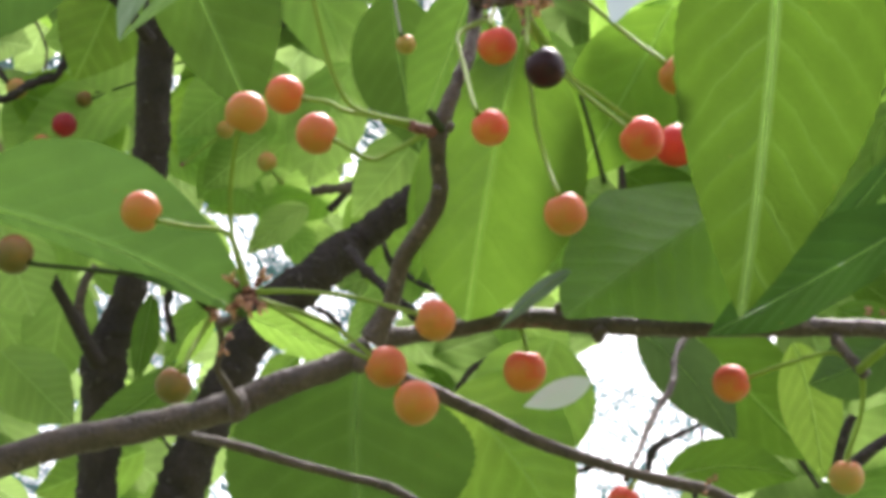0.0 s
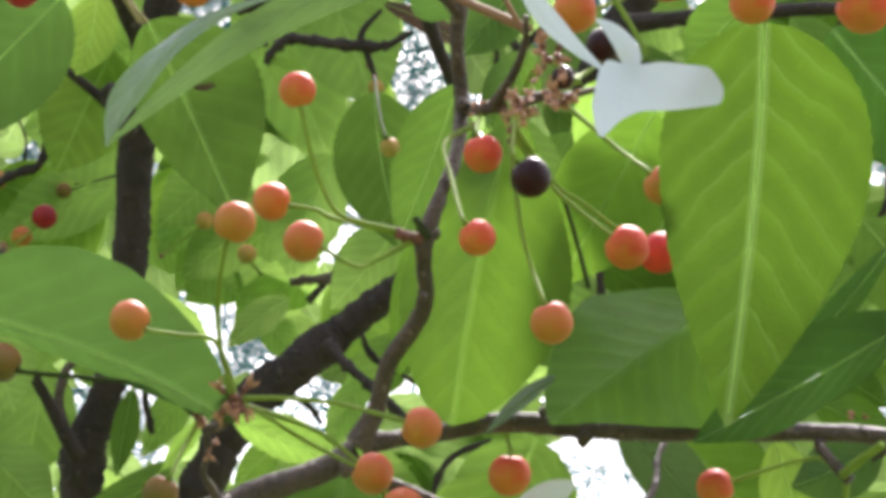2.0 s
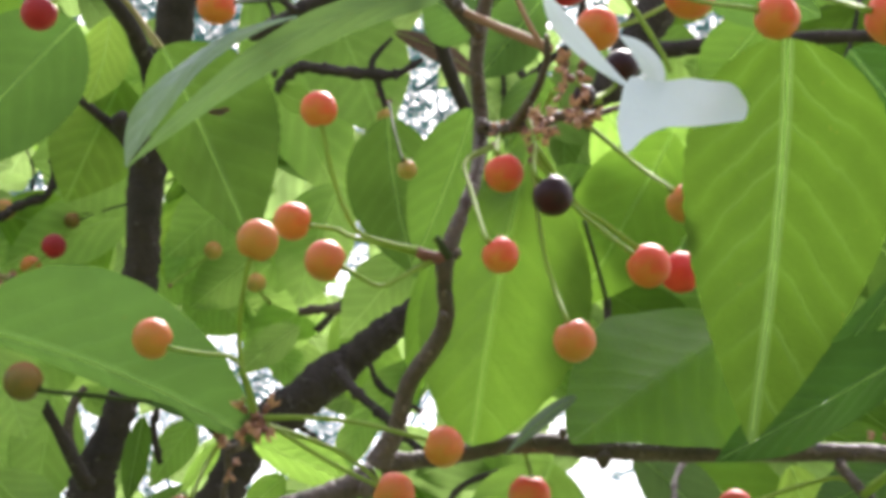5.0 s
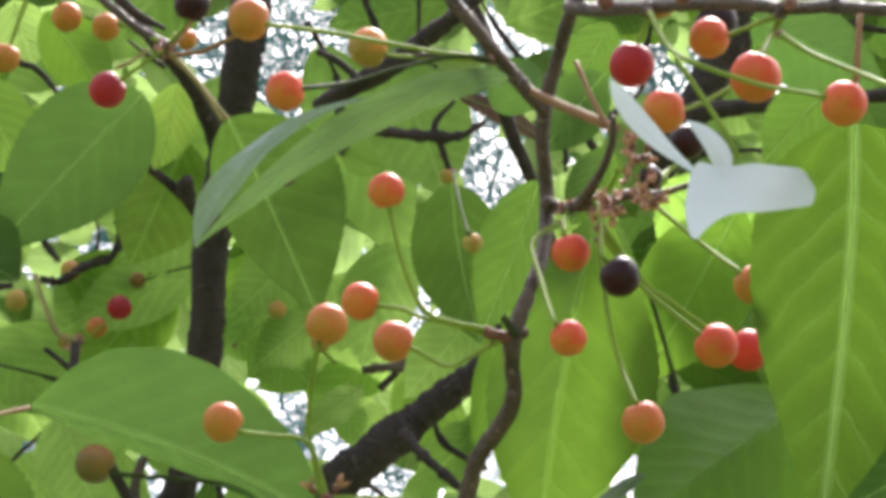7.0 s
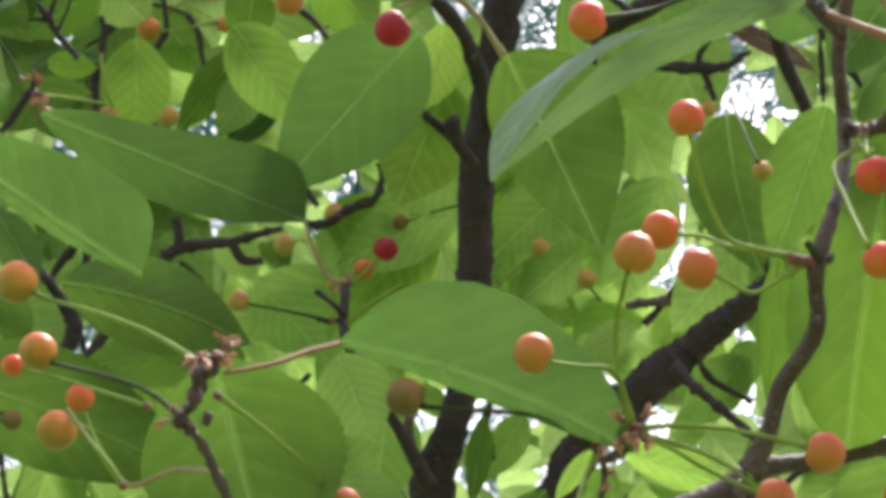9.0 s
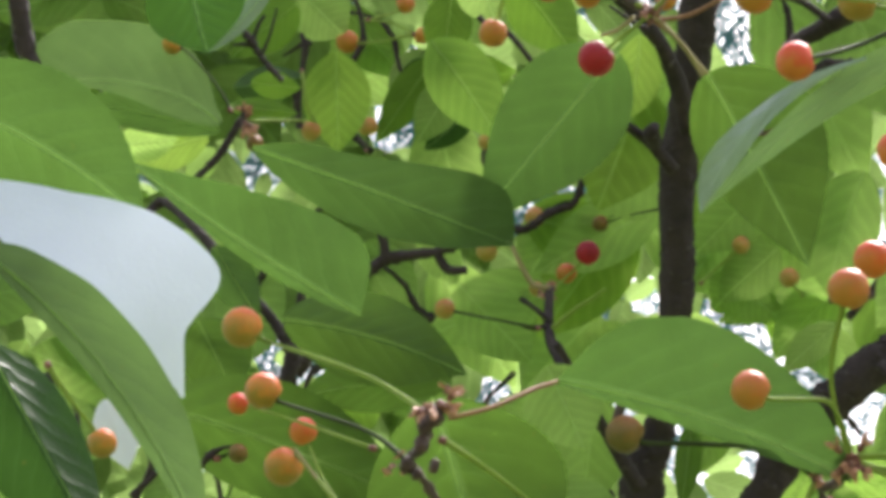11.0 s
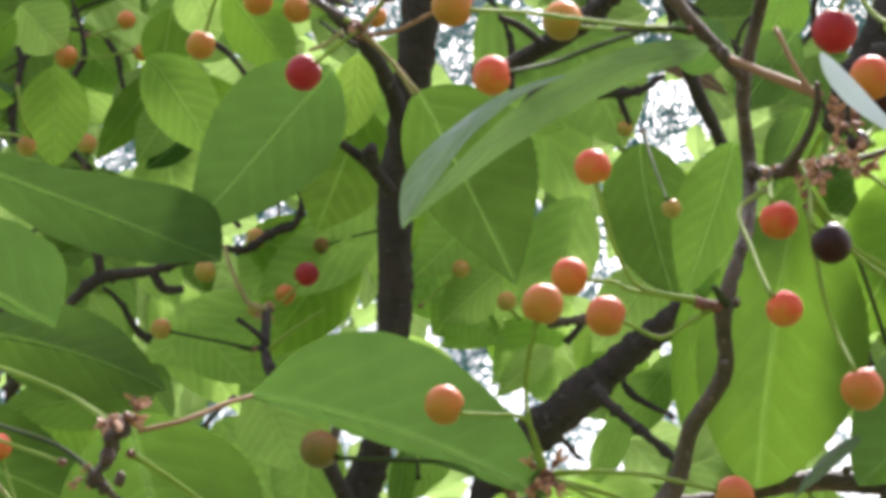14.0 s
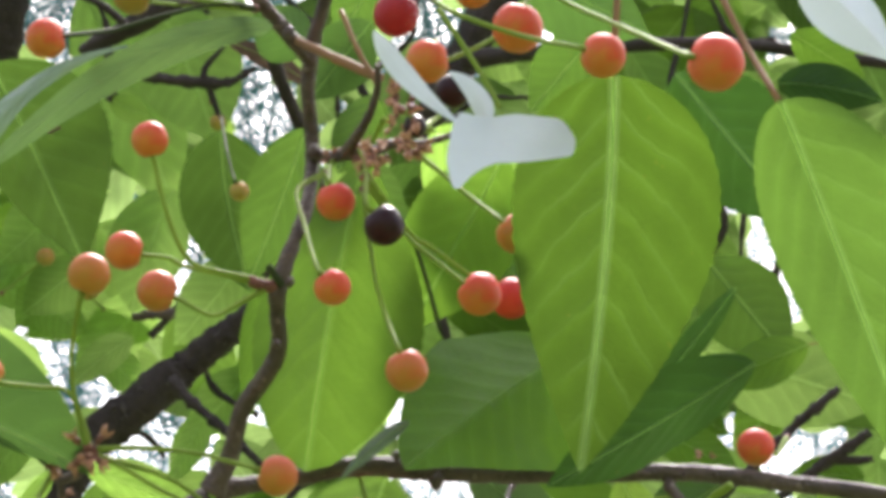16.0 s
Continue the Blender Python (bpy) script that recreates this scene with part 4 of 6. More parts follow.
leaf(bud_twig, (-0.1860, 0.3487, 1.7238), (-0.1767, 0.3586, 1.7072), (-0.1656, 0.3706, 1.6869), 0.0115, 56, 0, (0.35, -0.88, -0.33), mat=LEAF_SHADE)
leaf(lean_twig, (-0.1906, 0.5696, 1.8252), (-0.1635, 0.5770, 1.8208), (-0.1383, 0.5862, 1.8120), 0.0139, 28, 0, (0.19, -0.90, -0.38), mat=LEAF, widest=0.45)
leaf(bud_twig, (-0.1350, 0.5187, 1.7780), (-0.1285, 0.5313, 1.7546), (-0.1215, 0.5452, 1.7287), 0.0276, 0, 30, (0.20, -0.88, -0.42), widest=0.5)
leaf(bud_twig, (-0.2350, 0.5915, 1.8084), (-0.1959, 0.6041, 1.7982), (-0.1571, 0.6193, 1.7826), 0.0185, 0, 30, (0.22, -0.92, -0.33), mat=LEAF)
leaf(bud_twig, (-0.1504, 0.6232, 1.8239), (-0.1670, 0.6157, 1.8328), (-0.1868, 0.6064, 1.8439), 0.0130, 37, 0, (0.20, -0.90, -0.39), mat=LEAF)
leaf(low_branch, (-0.0036, 0.6268, 1.7813), (-0.0051, 0.6390, 1.7545), (0.0001, 0.6544, 1.7202), 0.0376, 24, 0, (0.03, -0.91, -0.41), mat=LEAF, widest=0.5)
leaf(low_branch, (0.0232, 0.6681, 1.7866), (0.0407, 0.6750, 1.7708), (0.0599, 0.6862, 1.7455), 0.0243, 31, 0, (0.02, -0.92, -0.39), mat=LEAF_BRIGHT)
leaf(side_branch, (0.0555, 0.6791, 1.8099), (0.0467, 0.6880, 1.7904), (0.0344, 0.6985, 1.7676), 0.0214, 0, 34, (-0.06, -0.92, -0.39), mat=LEAF_LIT)
leaf(side_branch, (0.0599, 0.5909, 1.7622), (0.0510, 0.5926, 1.7586), (0.0415, 0.5941, 1.7555), 0.0037, 8, 8, (-0.04, -0.94, -0.35), mat=LEAF_PALE, pleat=0.0)
leaf(side_branch, (0.0838, 0.6962, 1.8200), (0.1017, 0.7026, 1.8055), (0.1163, 0.7112, 1.7861), 0.0106, 0, 18, (-0.02, -0.90, -0.42), mat=LEAF_DULL)
leaf(side_branch, (0.1046, 0.7195, 1.8286), (0.1237, 0.7275, 1.8105), (0.1468, 0.7370, 1.7889), 0.0175, 0, 14, (-0.04, -0.90, -0.42), mat=LEAF_LIGHT)
leaf(side_branch, (0.1314, 0.6787, 1.8090), (0.1374, 0.6874, 1.7897), (0.1407, 0.6967, 1.7690), 0.0098, 8, 8, (-0.06, -0.88, -0.46), mat=LEAF_BRIGHT)
leaf(side_branch, (0.0890, 0.6779, 1.7632), (0.1084, 0.6761, 1.7667), (0.1296, 0.6775, 1.7633), 0.0090, 14, 0, (-0.03, -0.90, -0.42), mat=LEAF_LIGHT)
leaf(side_branch, (0.1455, 0.5946, 1.7762), (0.1331, 0.5980, 1.7691), (0.1206, 0.6001, 1.7648), 0.0094, 0, 34, (-0.07, -0.95, -0.31), mat=LEAF_DEEP)
leaf(low_branch, (-0.0584, 0.6647, 1.7960), (-0.0740, 0.6706, 1.7833), (-0.0913, 0.6736, 1.7769), 0.0069, 8, 8, (0.00, -0.90, -0.43), mat=LEAF)
leaf(low_branch, (-0.0408, 0.5664, 1.7701), (-0.0459, 0.5692, 1.7640), (-0.0511, 0.5720, 1.7579), 0.0027, 0, 27, (0.04, -0.89, -0.45), mat=LEAF_LIT)
leaf(low_branch, (-0.0334, 0.5848, 1.7778), (-0.0180, 0.5872, 1.7722), (-0.0026, 0.5895, 1.7667), 0.0069, 0, 48, (0.01, -0.93, -0.36), mat=LEAF_LIT)

# ---- middle leaves ----
leaf(back_twig, (0.0032, 0.6956, 1.9459), (0.0061, 0.7081, 1.9222), (0.0135, 0.7221, 1.8960), 0.0171, 0, 12, (-0.01, -0.88, -0.47), mat=LEAF)
leaf(stem, (0.0288, 0.5908, 1.8873), (0.0212, 0.6011, 1.8679), (0.0111, 0.6130, 1.8456), 0.0118, 44, 0, (-0.03, -0.89, -0.46), mat=LEAF)
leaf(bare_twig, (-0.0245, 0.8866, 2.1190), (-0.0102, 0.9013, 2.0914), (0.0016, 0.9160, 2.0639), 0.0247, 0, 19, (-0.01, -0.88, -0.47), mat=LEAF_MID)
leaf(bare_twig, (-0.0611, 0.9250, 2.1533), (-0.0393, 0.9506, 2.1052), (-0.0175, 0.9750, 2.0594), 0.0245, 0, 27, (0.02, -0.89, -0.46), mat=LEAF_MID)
leaf(bare_twig, (-0.0413, 0.8026, 2.0214), (-0.0332, 0.8048, 2.0174), (-0.0240, 0.8059, 2.0153), 0.0058, 0, 28, (-0.01, -0.87, -0.49), mat=LEAF_LIT)
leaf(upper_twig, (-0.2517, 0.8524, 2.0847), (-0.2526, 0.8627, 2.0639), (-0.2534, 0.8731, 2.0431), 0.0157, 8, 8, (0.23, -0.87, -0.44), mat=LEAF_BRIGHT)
leaf(upper_twig, (-0.1928, 0.7788, 2.0423), (-0.1795, 0.7888, 2.0250), (-0.1663, 0.8004, 2.0046), 0.0150, 0, 23, (0.11, -0.89, -0.43), mat=LEAF_LIT)
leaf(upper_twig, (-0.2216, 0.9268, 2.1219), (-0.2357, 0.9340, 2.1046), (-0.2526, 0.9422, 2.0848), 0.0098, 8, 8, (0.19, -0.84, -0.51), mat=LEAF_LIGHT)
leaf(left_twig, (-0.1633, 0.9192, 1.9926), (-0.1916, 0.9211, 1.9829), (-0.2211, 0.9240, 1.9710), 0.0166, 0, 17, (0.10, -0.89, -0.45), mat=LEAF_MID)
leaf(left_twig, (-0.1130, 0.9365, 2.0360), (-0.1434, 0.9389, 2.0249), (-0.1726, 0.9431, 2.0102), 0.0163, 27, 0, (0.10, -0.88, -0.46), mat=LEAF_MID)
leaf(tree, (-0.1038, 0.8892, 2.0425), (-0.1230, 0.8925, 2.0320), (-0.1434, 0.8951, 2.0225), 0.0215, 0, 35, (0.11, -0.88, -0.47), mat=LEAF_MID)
leaf(tree, (-0.0969, 0.8497, 2.0554), (-0.1117, 0.8505, 2.0508), (-0.1254, 0.8536, 2.0417), 0.0135, 35, 0, (0.12, -0.86, -0.49), mat=LEAF_LIT)
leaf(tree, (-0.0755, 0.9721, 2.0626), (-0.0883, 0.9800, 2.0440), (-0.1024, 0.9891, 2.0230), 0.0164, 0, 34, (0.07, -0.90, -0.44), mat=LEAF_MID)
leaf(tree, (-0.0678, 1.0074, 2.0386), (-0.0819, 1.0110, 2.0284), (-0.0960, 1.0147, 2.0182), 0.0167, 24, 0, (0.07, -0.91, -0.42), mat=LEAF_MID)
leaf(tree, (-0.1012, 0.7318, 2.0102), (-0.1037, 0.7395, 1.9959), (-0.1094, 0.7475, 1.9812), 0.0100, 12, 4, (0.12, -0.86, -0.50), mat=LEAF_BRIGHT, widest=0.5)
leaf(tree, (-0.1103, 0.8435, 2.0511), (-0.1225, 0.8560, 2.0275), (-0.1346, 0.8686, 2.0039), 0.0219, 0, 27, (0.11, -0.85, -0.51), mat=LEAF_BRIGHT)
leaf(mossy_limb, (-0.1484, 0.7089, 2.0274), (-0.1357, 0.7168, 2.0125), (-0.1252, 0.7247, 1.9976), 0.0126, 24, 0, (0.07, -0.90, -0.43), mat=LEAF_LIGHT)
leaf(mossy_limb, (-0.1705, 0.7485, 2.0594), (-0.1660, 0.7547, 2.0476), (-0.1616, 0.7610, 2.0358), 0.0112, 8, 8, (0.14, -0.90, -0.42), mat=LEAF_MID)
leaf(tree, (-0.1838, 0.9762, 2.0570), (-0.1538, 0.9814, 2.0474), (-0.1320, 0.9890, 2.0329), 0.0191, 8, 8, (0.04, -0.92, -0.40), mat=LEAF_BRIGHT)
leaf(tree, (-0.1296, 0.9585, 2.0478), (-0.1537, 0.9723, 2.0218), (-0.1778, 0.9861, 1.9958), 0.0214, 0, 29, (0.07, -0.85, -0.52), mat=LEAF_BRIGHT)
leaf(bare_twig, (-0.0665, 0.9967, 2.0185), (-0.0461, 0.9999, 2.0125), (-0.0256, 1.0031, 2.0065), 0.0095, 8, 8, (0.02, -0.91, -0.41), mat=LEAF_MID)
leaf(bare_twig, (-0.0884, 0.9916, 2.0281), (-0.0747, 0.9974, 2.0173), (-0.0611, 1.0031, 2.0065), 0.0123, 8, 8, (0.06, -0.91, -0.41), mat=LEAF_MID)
leaf(stem, (0.0327, 0.6394, 1.9450), (0.0234, 0.6364, 1.9507), (0.0141, 0.6333, 1.9564), 0.0112, 0, 48, (-0.04, -0.85, -0.52), mat=LEAF_DEEP)
leaf(stem, (0.0482, 0.5758, 1.9155), (0.0389, 0.5813, 1.9051), (0.0297, 0.5869, 1.8947), 0.0101, 24, 0, (-0.01, -0.89, -0.47), mat=LEAF_DEEP)
leaf(stem, (0.0470, 0.5516, 1.8758), (0.0414, 0.5568, 1.8660), (0.0359, 0.5620, 1.8562), 0.0087, 0, 43, (-0.04, -0.89, -0.45), mat=LEAF)
leaf(cross_branch, (0.1304, 0.5403, 1.8768), (0.1481, 0.5483, 1.8568), (0.1658, 0.5564, 1.8369), 0.0175, 0, 25, (-0.19, -0.84, -0.51), mat=LEAF_SHADE)
leaf(cross_branch, (0.1559, 0.6335, 1.8644), (0.1692, 0.6396, 1.8495), (0.1825, 0.6456, 1.8345), 0.0143, 20, 0, (-0.16, -0.86, -0.49), mat=LEAF)
leaf(cross_branch, (0.1827, 0.6248, 1.8310), (0.1680, 0.6288, 1.8263), (0.1533, 0.6328, 1.8215), 0.0078, 0, 27, (-0.13, -0.92, -0.36), stem=[(0.2052, 0.6214, 1.8331)], mat=LEAF_LIGHT, red=True)
leaf(low_right_twig, (0.1622, 0.6733, 1.8509), (0.1909, 0.6750, 1.8413), (0.2195, 0.6767, 1.8317), 0.0167, 27, 0, (-0.09, -0.89, -0.44), mat=LEAF_MID)
leaf(low_right_twig, (0.2013, 0.6949, 1.8666), (0.2155, 0.7010, 1.8513), (0.2297, 0.7071, 1.8359), 0.0193, 0, 26, (-0.17, -0.85, -0.50), mat=LEAF)
leaf(cross_branch, (0.0911, 0.5704, 1.8699), (0.0821, 0.5789, 1.8550), (0.0732, 0.5874, 1.8400), 0.0180, 0, 35, (-0.11, -0.89, -0.44), mat=LEAF_LIT)
leaf(cross_branch, (0.0648, 0.5734, 1.8773), (0.0779, 0.5804, 1.8643), (0.0910, 0.5873, 1.8513), 0.0147, 27, 0, (-0.07, -0.85, -0.52), mat=LEAF_LIT)
leaf(cross_branch, (0.1276, 0.6368, 1.9499), (0.1164, 0.6429, 1.9384), (0.1052, 0.6490, 1.9269), 0.0112, 8, 8, (-0.06, -0.91, -0.42), mat=LEAF)
leaf(cross_branch, (0.0975, 0.6013, 1.9528), (0.1187, 0.6063, 1.9433), (0.1400, 0.6113, 1.9339), 0.0143, 29, 0, (-0.07, -0.81, -0.58), mat=LEAF_DEEP)
leaf(cross_branch, (0.0528, 0.6021, 1.9512), (0.0466, 0.6076, 1.9410), (0.0403, 0.6130, 1.9307), 0.0089, 8, 8, (-0.02, -0.89, -0.46), mat=LEAF)
leaf(spur_twig, (-0.2435, 0.6631, 1.9444), (-0.2721, 0.6522, 1.9566), (-0.3132, 0.6455, 1.9552), 0.0215, 6, 4, (0.17, -0.87, -0.46), mat=LEAF_DULL, wave=0.12, prof=[(0.00, 0.0010, 0.0010), (0.09, 0.0044, 0.0040), (0.20, 0.0067, 0.0119), (0.36, 0.0075, 0.0194), (0.50, 0.0060, 0.0218), (0.80, 0.0020, 0.0214), (0.93, 0.0010, 0.0139), (1.00, 0.0004, 0.0010)], rib=True)
leaf(spur_twig, (-0.2477, 0.6770, 1.9491), (-0.2772, 0.6690, 1.9547), (-0.3049, 0.6623, 1.9585), 0.0064, 10, 0, (0.17, -0.87, -0.46), mat=LEAF_DEEP)
leaf(edge_twig, (-0.2076, 0.5034, 1.9153), (-0.2062, 0.5110, 1.9003), (-0.2031, 0.5184, 1.8862), 0.0143, 0, 14, (0.27, -0.87, -0.41), mat=LEAF_SHADE, widest=0.56)
# Thin leaf in the sheen colour, standing for a glossy leaf edge.
leaf(spur_twig_b, (-0.1966, 0.5618, 1.9381), (-0.2079, 0.5656, 1.9263), (-0.2191, 0.5684, 1.9164), 0.0030, 20, 0, (0.25, -0.82, -0.52), mat=LEAF_SHEEN)
leaf(spur_twig, (-0.2949, 0.6990, 1.9583), (-0.2834, 0.7006, 1.9596), (-0.2720, 0.7022, 1.9609), 0.0074, 8, 8, (0.18, -0.86, -0.48), mat=LEAF_MID)
leaf(upper_twig, (-0.2900, 0.8237, 2.0523), (-0.2740, 0.8256, 2.0550), (-0.2580, 0.8274, 2.0577), 0.0099, 51, 0, (0.18, -0.84, -0.50), mat=LEAF_DEEP)
leaf(upper_twig, (-0.1844, 0.7812, 2.0666), (-0.1875, 0.7873, 2.0527), (-0.1906, 0.7934, 2.0388), 0.0106, 8, 8, (0.19, -0.88, -0.43), mat=LEAF_LIGHT)
leaf(upper_twig, (-0.2702, 0.8524, 2.1177), (-0.2605, 0.8587, 2.1086), (-0.2508, 0.8650, 2.0995), 0.0156, 0, 34, (0.15, -0.88, -0.45), mat=LEAF_MID)
leaf(lean_twig, (-0.2319, 0.6179, 1.8484), (-0.2264, 0.6243, 1.8373), (-0.2209, 0.6308, 1.8262), 0.0125, 0, 31, (0.28, -0.88, -0.38), mat=LEAF)
leaf(lean_twig, (-0.2199, 0.5916, 1.8609), (-0.2137, 0.5977, 1.8510), (-0.2074, 0.6037, 1.8410), 0.0069, 8, 8, (0.25, -0.89, -0.38), mat=LEAF_DEEP)
leaf(tree, (-0.2003, 0.8964, 1.9851), (-0.1850, 0.9069, 1.9696), (-0.1698, 0.9174, 1.9541), 0.0152, 8, 8, (0.18, -0.89, -0.42), mat=LEAF_MID)
leaf(tree, (-0.1436, 0.7845, 1.8970), (-0.1372, 0.7914, 1.8816), (-0.1308, 0.7983, 1.8663), 0.0158, 21, 0, (0.15, -0.92, -0.35), mat=LEAF_MID)
leaf(tree, (-0.1446, 0.9471, 1.9502), (-0.1495, 0.9586, 1.9248), (-0.1544, 0.9701, 1.8995), 0.0177, 0, 31, (0.15, -0.89, -0.43), mat=LEAF_MID)
leaf(tree, (-0.1526, 0.8502, 1.8733), (-0.1380, 0.8560, 1.8601), (-0.1234, 0.8618, 1.8469), 0.0156, 31, 0, (0.11, -0.95, -0.30), mat=LEAF_MID)
leaf(tree, (-0.0925, 0.8403, 1.8937), (-0.0957, 0.8477, 1.8774), (-0.0990, 0.8551, 1.8612), 0.0056, 0, 28, (0.11, -0.90, -0.43), mat=LEAF_WAXY)
leaf(bare_twig, (0.0126, 0.8962, 1.9945), (-0.0010, 0.9049, 1.9781), (-0.0171, 0.9137, 1.9617), 0.0154, 0, 15, (-0.02, -0.89, -0.45), mat=LEAF_MID)
leaf(bare_twig, (-0.0180, 0.9258, 2.0455), (-0.0297, 0.9392, 2.0202), (-0.0375, 0.9526, 1.9949), 0.0195, 37, 0, (0.02, -0.88, -0.47), mat=LEAF_MID)
leaf(cross_branch, (0.1285, 0.4089, 1.8253), (0.1402, 0.4121, 1.8165), (0.1507, 0.4165, 1.8053), 0.0082, 36, 0, (0.01, -0.94, -0.34), mat=LEAF_PALE, pleat=0.0, label="pale leaf with a sky sheen painted into its colour")
leaf(tree, (-0.0652, 1.0181, 2.0850), (-0.0799, 1.0256, 2.0669), (-0.0960, 1.0318, 2.0513), 0.0200, 0, 31, (0.07, -0.90, -0.43), mat=LEAF_MID)
leaf(tree, (-0.1547, 1.0364, 2.0298), (-0.1751, 1.0434, 2.0115), (-0.1955, 1.0504, 1.9933), 0.0257, 0, 27, (0.09, -0.89, -0.44), mat=LEAF_MID)
leaf(tree, (-0.1908, 0.9581, 1.9543), (-0.1758, 0.9700, 1.9336), (-0.1609, 0.9820, 1.9129), 0.0234, 27, 0, (0.17, -0.90, -0.40), mat=LEAF_MID)
leaf(left_twig, (-0.2540, 0.9665, 2.0360), (-0.2734, 0.9720, 2.0210), (-0.2928, 0.9775, 2.0060), 0.0191, 31, 0, (0.14, -0.86, -0.50), mat=LEAF_MID)
leaf(left_twig, (-0.2328, 1.0045, 2.0767), (-0.2496, 0.9984, 2.0853), (-0.2663, 0.9923, 2.0939), 0.0143, 8, 8, (0.11, -0.90, -0.42), mat=LEAF_MID)
leaf(tree, (-0.0529, 0.9721, 1.9848), (-0.0407, 0.9765, 1.9748), (-0.0305, 0.9869, 1.9627), 0.0089, 12, 22, (0.05, -0.89, -0.45), mat=LEAF_MID)
leaf(tree, (-0.0040, 0.9745, 1.9548), (-0.0114, 0.9810, 1.9413), (-0.0208, 0.9936, 1.9259), 0.0083, 12, 22, (0.05, -0.89, -0.45), mat=LEAF_MID)
leaf(tree, (-0.0864, 0.9972, 1.9582), (-0.0961, 1.0034, 1.9456), (-0.1079, 1.0155, 1.9311), 0.0096, 12, 22, (0.05, -0.89, -0.45), mat=LEAF_MID)
leaf(tree, (-0.0443, 1.0173, 1.9378), (-0.0541, 1.0211, 1.9299), (-0.0659, 1.0310, 1.9200), 0.0080, 12, 22, (0.05, -0.89, -0.45), mat=LEAF_LIT)
leaf(tree, (-0.1436, 1.0019, 1.9743), (-0.1314, 1.0040, 1.9688), (-0.1212, 1.0122, 1.9613), 0.0070, 12, 22, (0.05, -0.89, -0.45), mat=LEAF_MID)
leaf(tree, (0.0214, 1.0034, 1.9981), (0.0166, 1.0090, 1.9853), (0.0099, 1.0206, 1.9704), 0.0092, 12, 22, (0.05, -0.89, -0.45), mat=LEAF_MID)
leaf(stem, (0.0168, 0.6707, 1.8775), (0.0152, 0.6765, 1.8559), (0.0117, 0.6864, 1.8323), 0.0061, 10, 10, (0.0, -0.90, -0.43), mat=LEAF_LIGHT, widest=0.5)
leaf(stem, (0.0817, 0.5505, 1.8560), (0.0704, 0.5628, 1.8377), (0.0551, 0.5787, 1.8148), 0.0162, 6, 10, (-0.03, -0.90, -0.42), mat=LEAF_LIGHT, widest=0.5)
side_twig(stem, [(0.0547, 0.5359, 1.8206, 0.00060), (0.0572, 0.5397, 1.8133, 0.00060), (0.0593, 0.5432, 1.8068, 0.00060), (0.0613, 0.5467, 1.8002, 0.00060)], STALK_DARK, "leaf_stalk", 0.1)
side_twig(tree, [(-0.1555, 0.8731, 1.9700, 0.00122), (-0.1635, 0.8704, 1.9722, 0.00122), (-0.1700, 0.8632, 1.9845, 0.00098), (-0.1736, 0.8624, 1.9963, 0.00098)], STALK_TAN, "fruit_spur", 0.15)
side_twig(tree, [(-0.1537, 0.8671, 1.9482, 0.00120), (-0.1451, 0.8655, 1.9549, 0.00096), (-0.1299, 0.8639, 1.9645, 0.00072)], STALK, "fruit_stalk", 0.15)
side_twig(tree, [(-0.1560, 0.8661, 1.9492, 0.00120), (-0.1608, 0.8656, 1.9484, 0.00120), (-0.1662, 0.8642, 1.9491, 0.00096)], BARK_DARK, "twig", 0.15)
side_twig(tree, [(-0.1629, 0.7247, 2.0189, 0.00128), (-0.1591, 0.7265, 2.0155, 0.00128), (-0.1544, 0.7272, 2.0142, 0.00128), (-0.1480, 0.7302, 2.0085, 0.00107), (-0.1352, 0.7392, 1.9916, 0.00107)], BARK_DARK, "twig", 0.15)
side_twig(upper_twig, [(-0.2447, 0.7042, 1.9680, 0.00063), (-0.2466, 0.7485, 1.9922, 0.00067), (-0.2543, 0.8186, 2.0307, 0.00073)], STALK, "leaf_stalk", 0.15)
# Dark-coloured leaf standing for a dark opening in the crown.
leaf(upper_twig, (-0.2439, 1.0044, 2.1684), (-0.2501, 1.0107, 2.1533), (-0.2582, 1.0177, 2.1360), 0.0095, 0, 16, (0.20, -0.88, -0.43), mat=LEAF_SHADE)
leaf(upper_twig, (-0.2656, 0.8319, 2.0985), (-0.2799, 0.8342, 2.0887), (-0.2974, 0.8375, 2.0756), 0.0116, 0, 16, (0.20, -0.88, -0.43), mat=LEAF_LIGHT)
leaf(upper_twig, (-0.2089, 0.9249, 2.1095), (-0.2198, 0.9300, 2.0944), (-0.2306, 0.9351, 2.0794), 0.0109, 18, 0, (0.20, -0.87, -0.45), mat=LEAF_MID)
leaf(upper_twig, (-0.2049, 0.9505, 2.1047), (-0.2177, 0.9526, 2.0953), (-0.2305, 0.9546, 2.0859), 0.0083, 34, 0, (0.20, -0.87, -0.46), mat=LEAF_SHADE)
leaf(spur_twig, (-0.2697, 0.7821, 2.0301), (-0.2593, 0.7845, 2.0293), (-0.2489, 0.7869, 2.0286), 0.0059, 8, 8, (0.16, -0.86, -0.49), mat=LEAF_LIGHT)
leaf(spur_twig, (-0.2741, 0.7676, 2.0116), (-0.2600, 0.7709, 2.0105), (-0.2459, 0.7742, 2.0093), 0.0051, 35, 0, (0.17, -0.86, -0.48), mat=LEAF_LIGHT)
leaf(left_twig, (-0.2600, 0.9683, 2.0455), (-0.2501, 0.9792, 2.0270), (-0.2403, 0.9901, 2.0085), 0.0139, 26, 0, (0.20, -0.89, -0.42), mat=LEAF_MID)
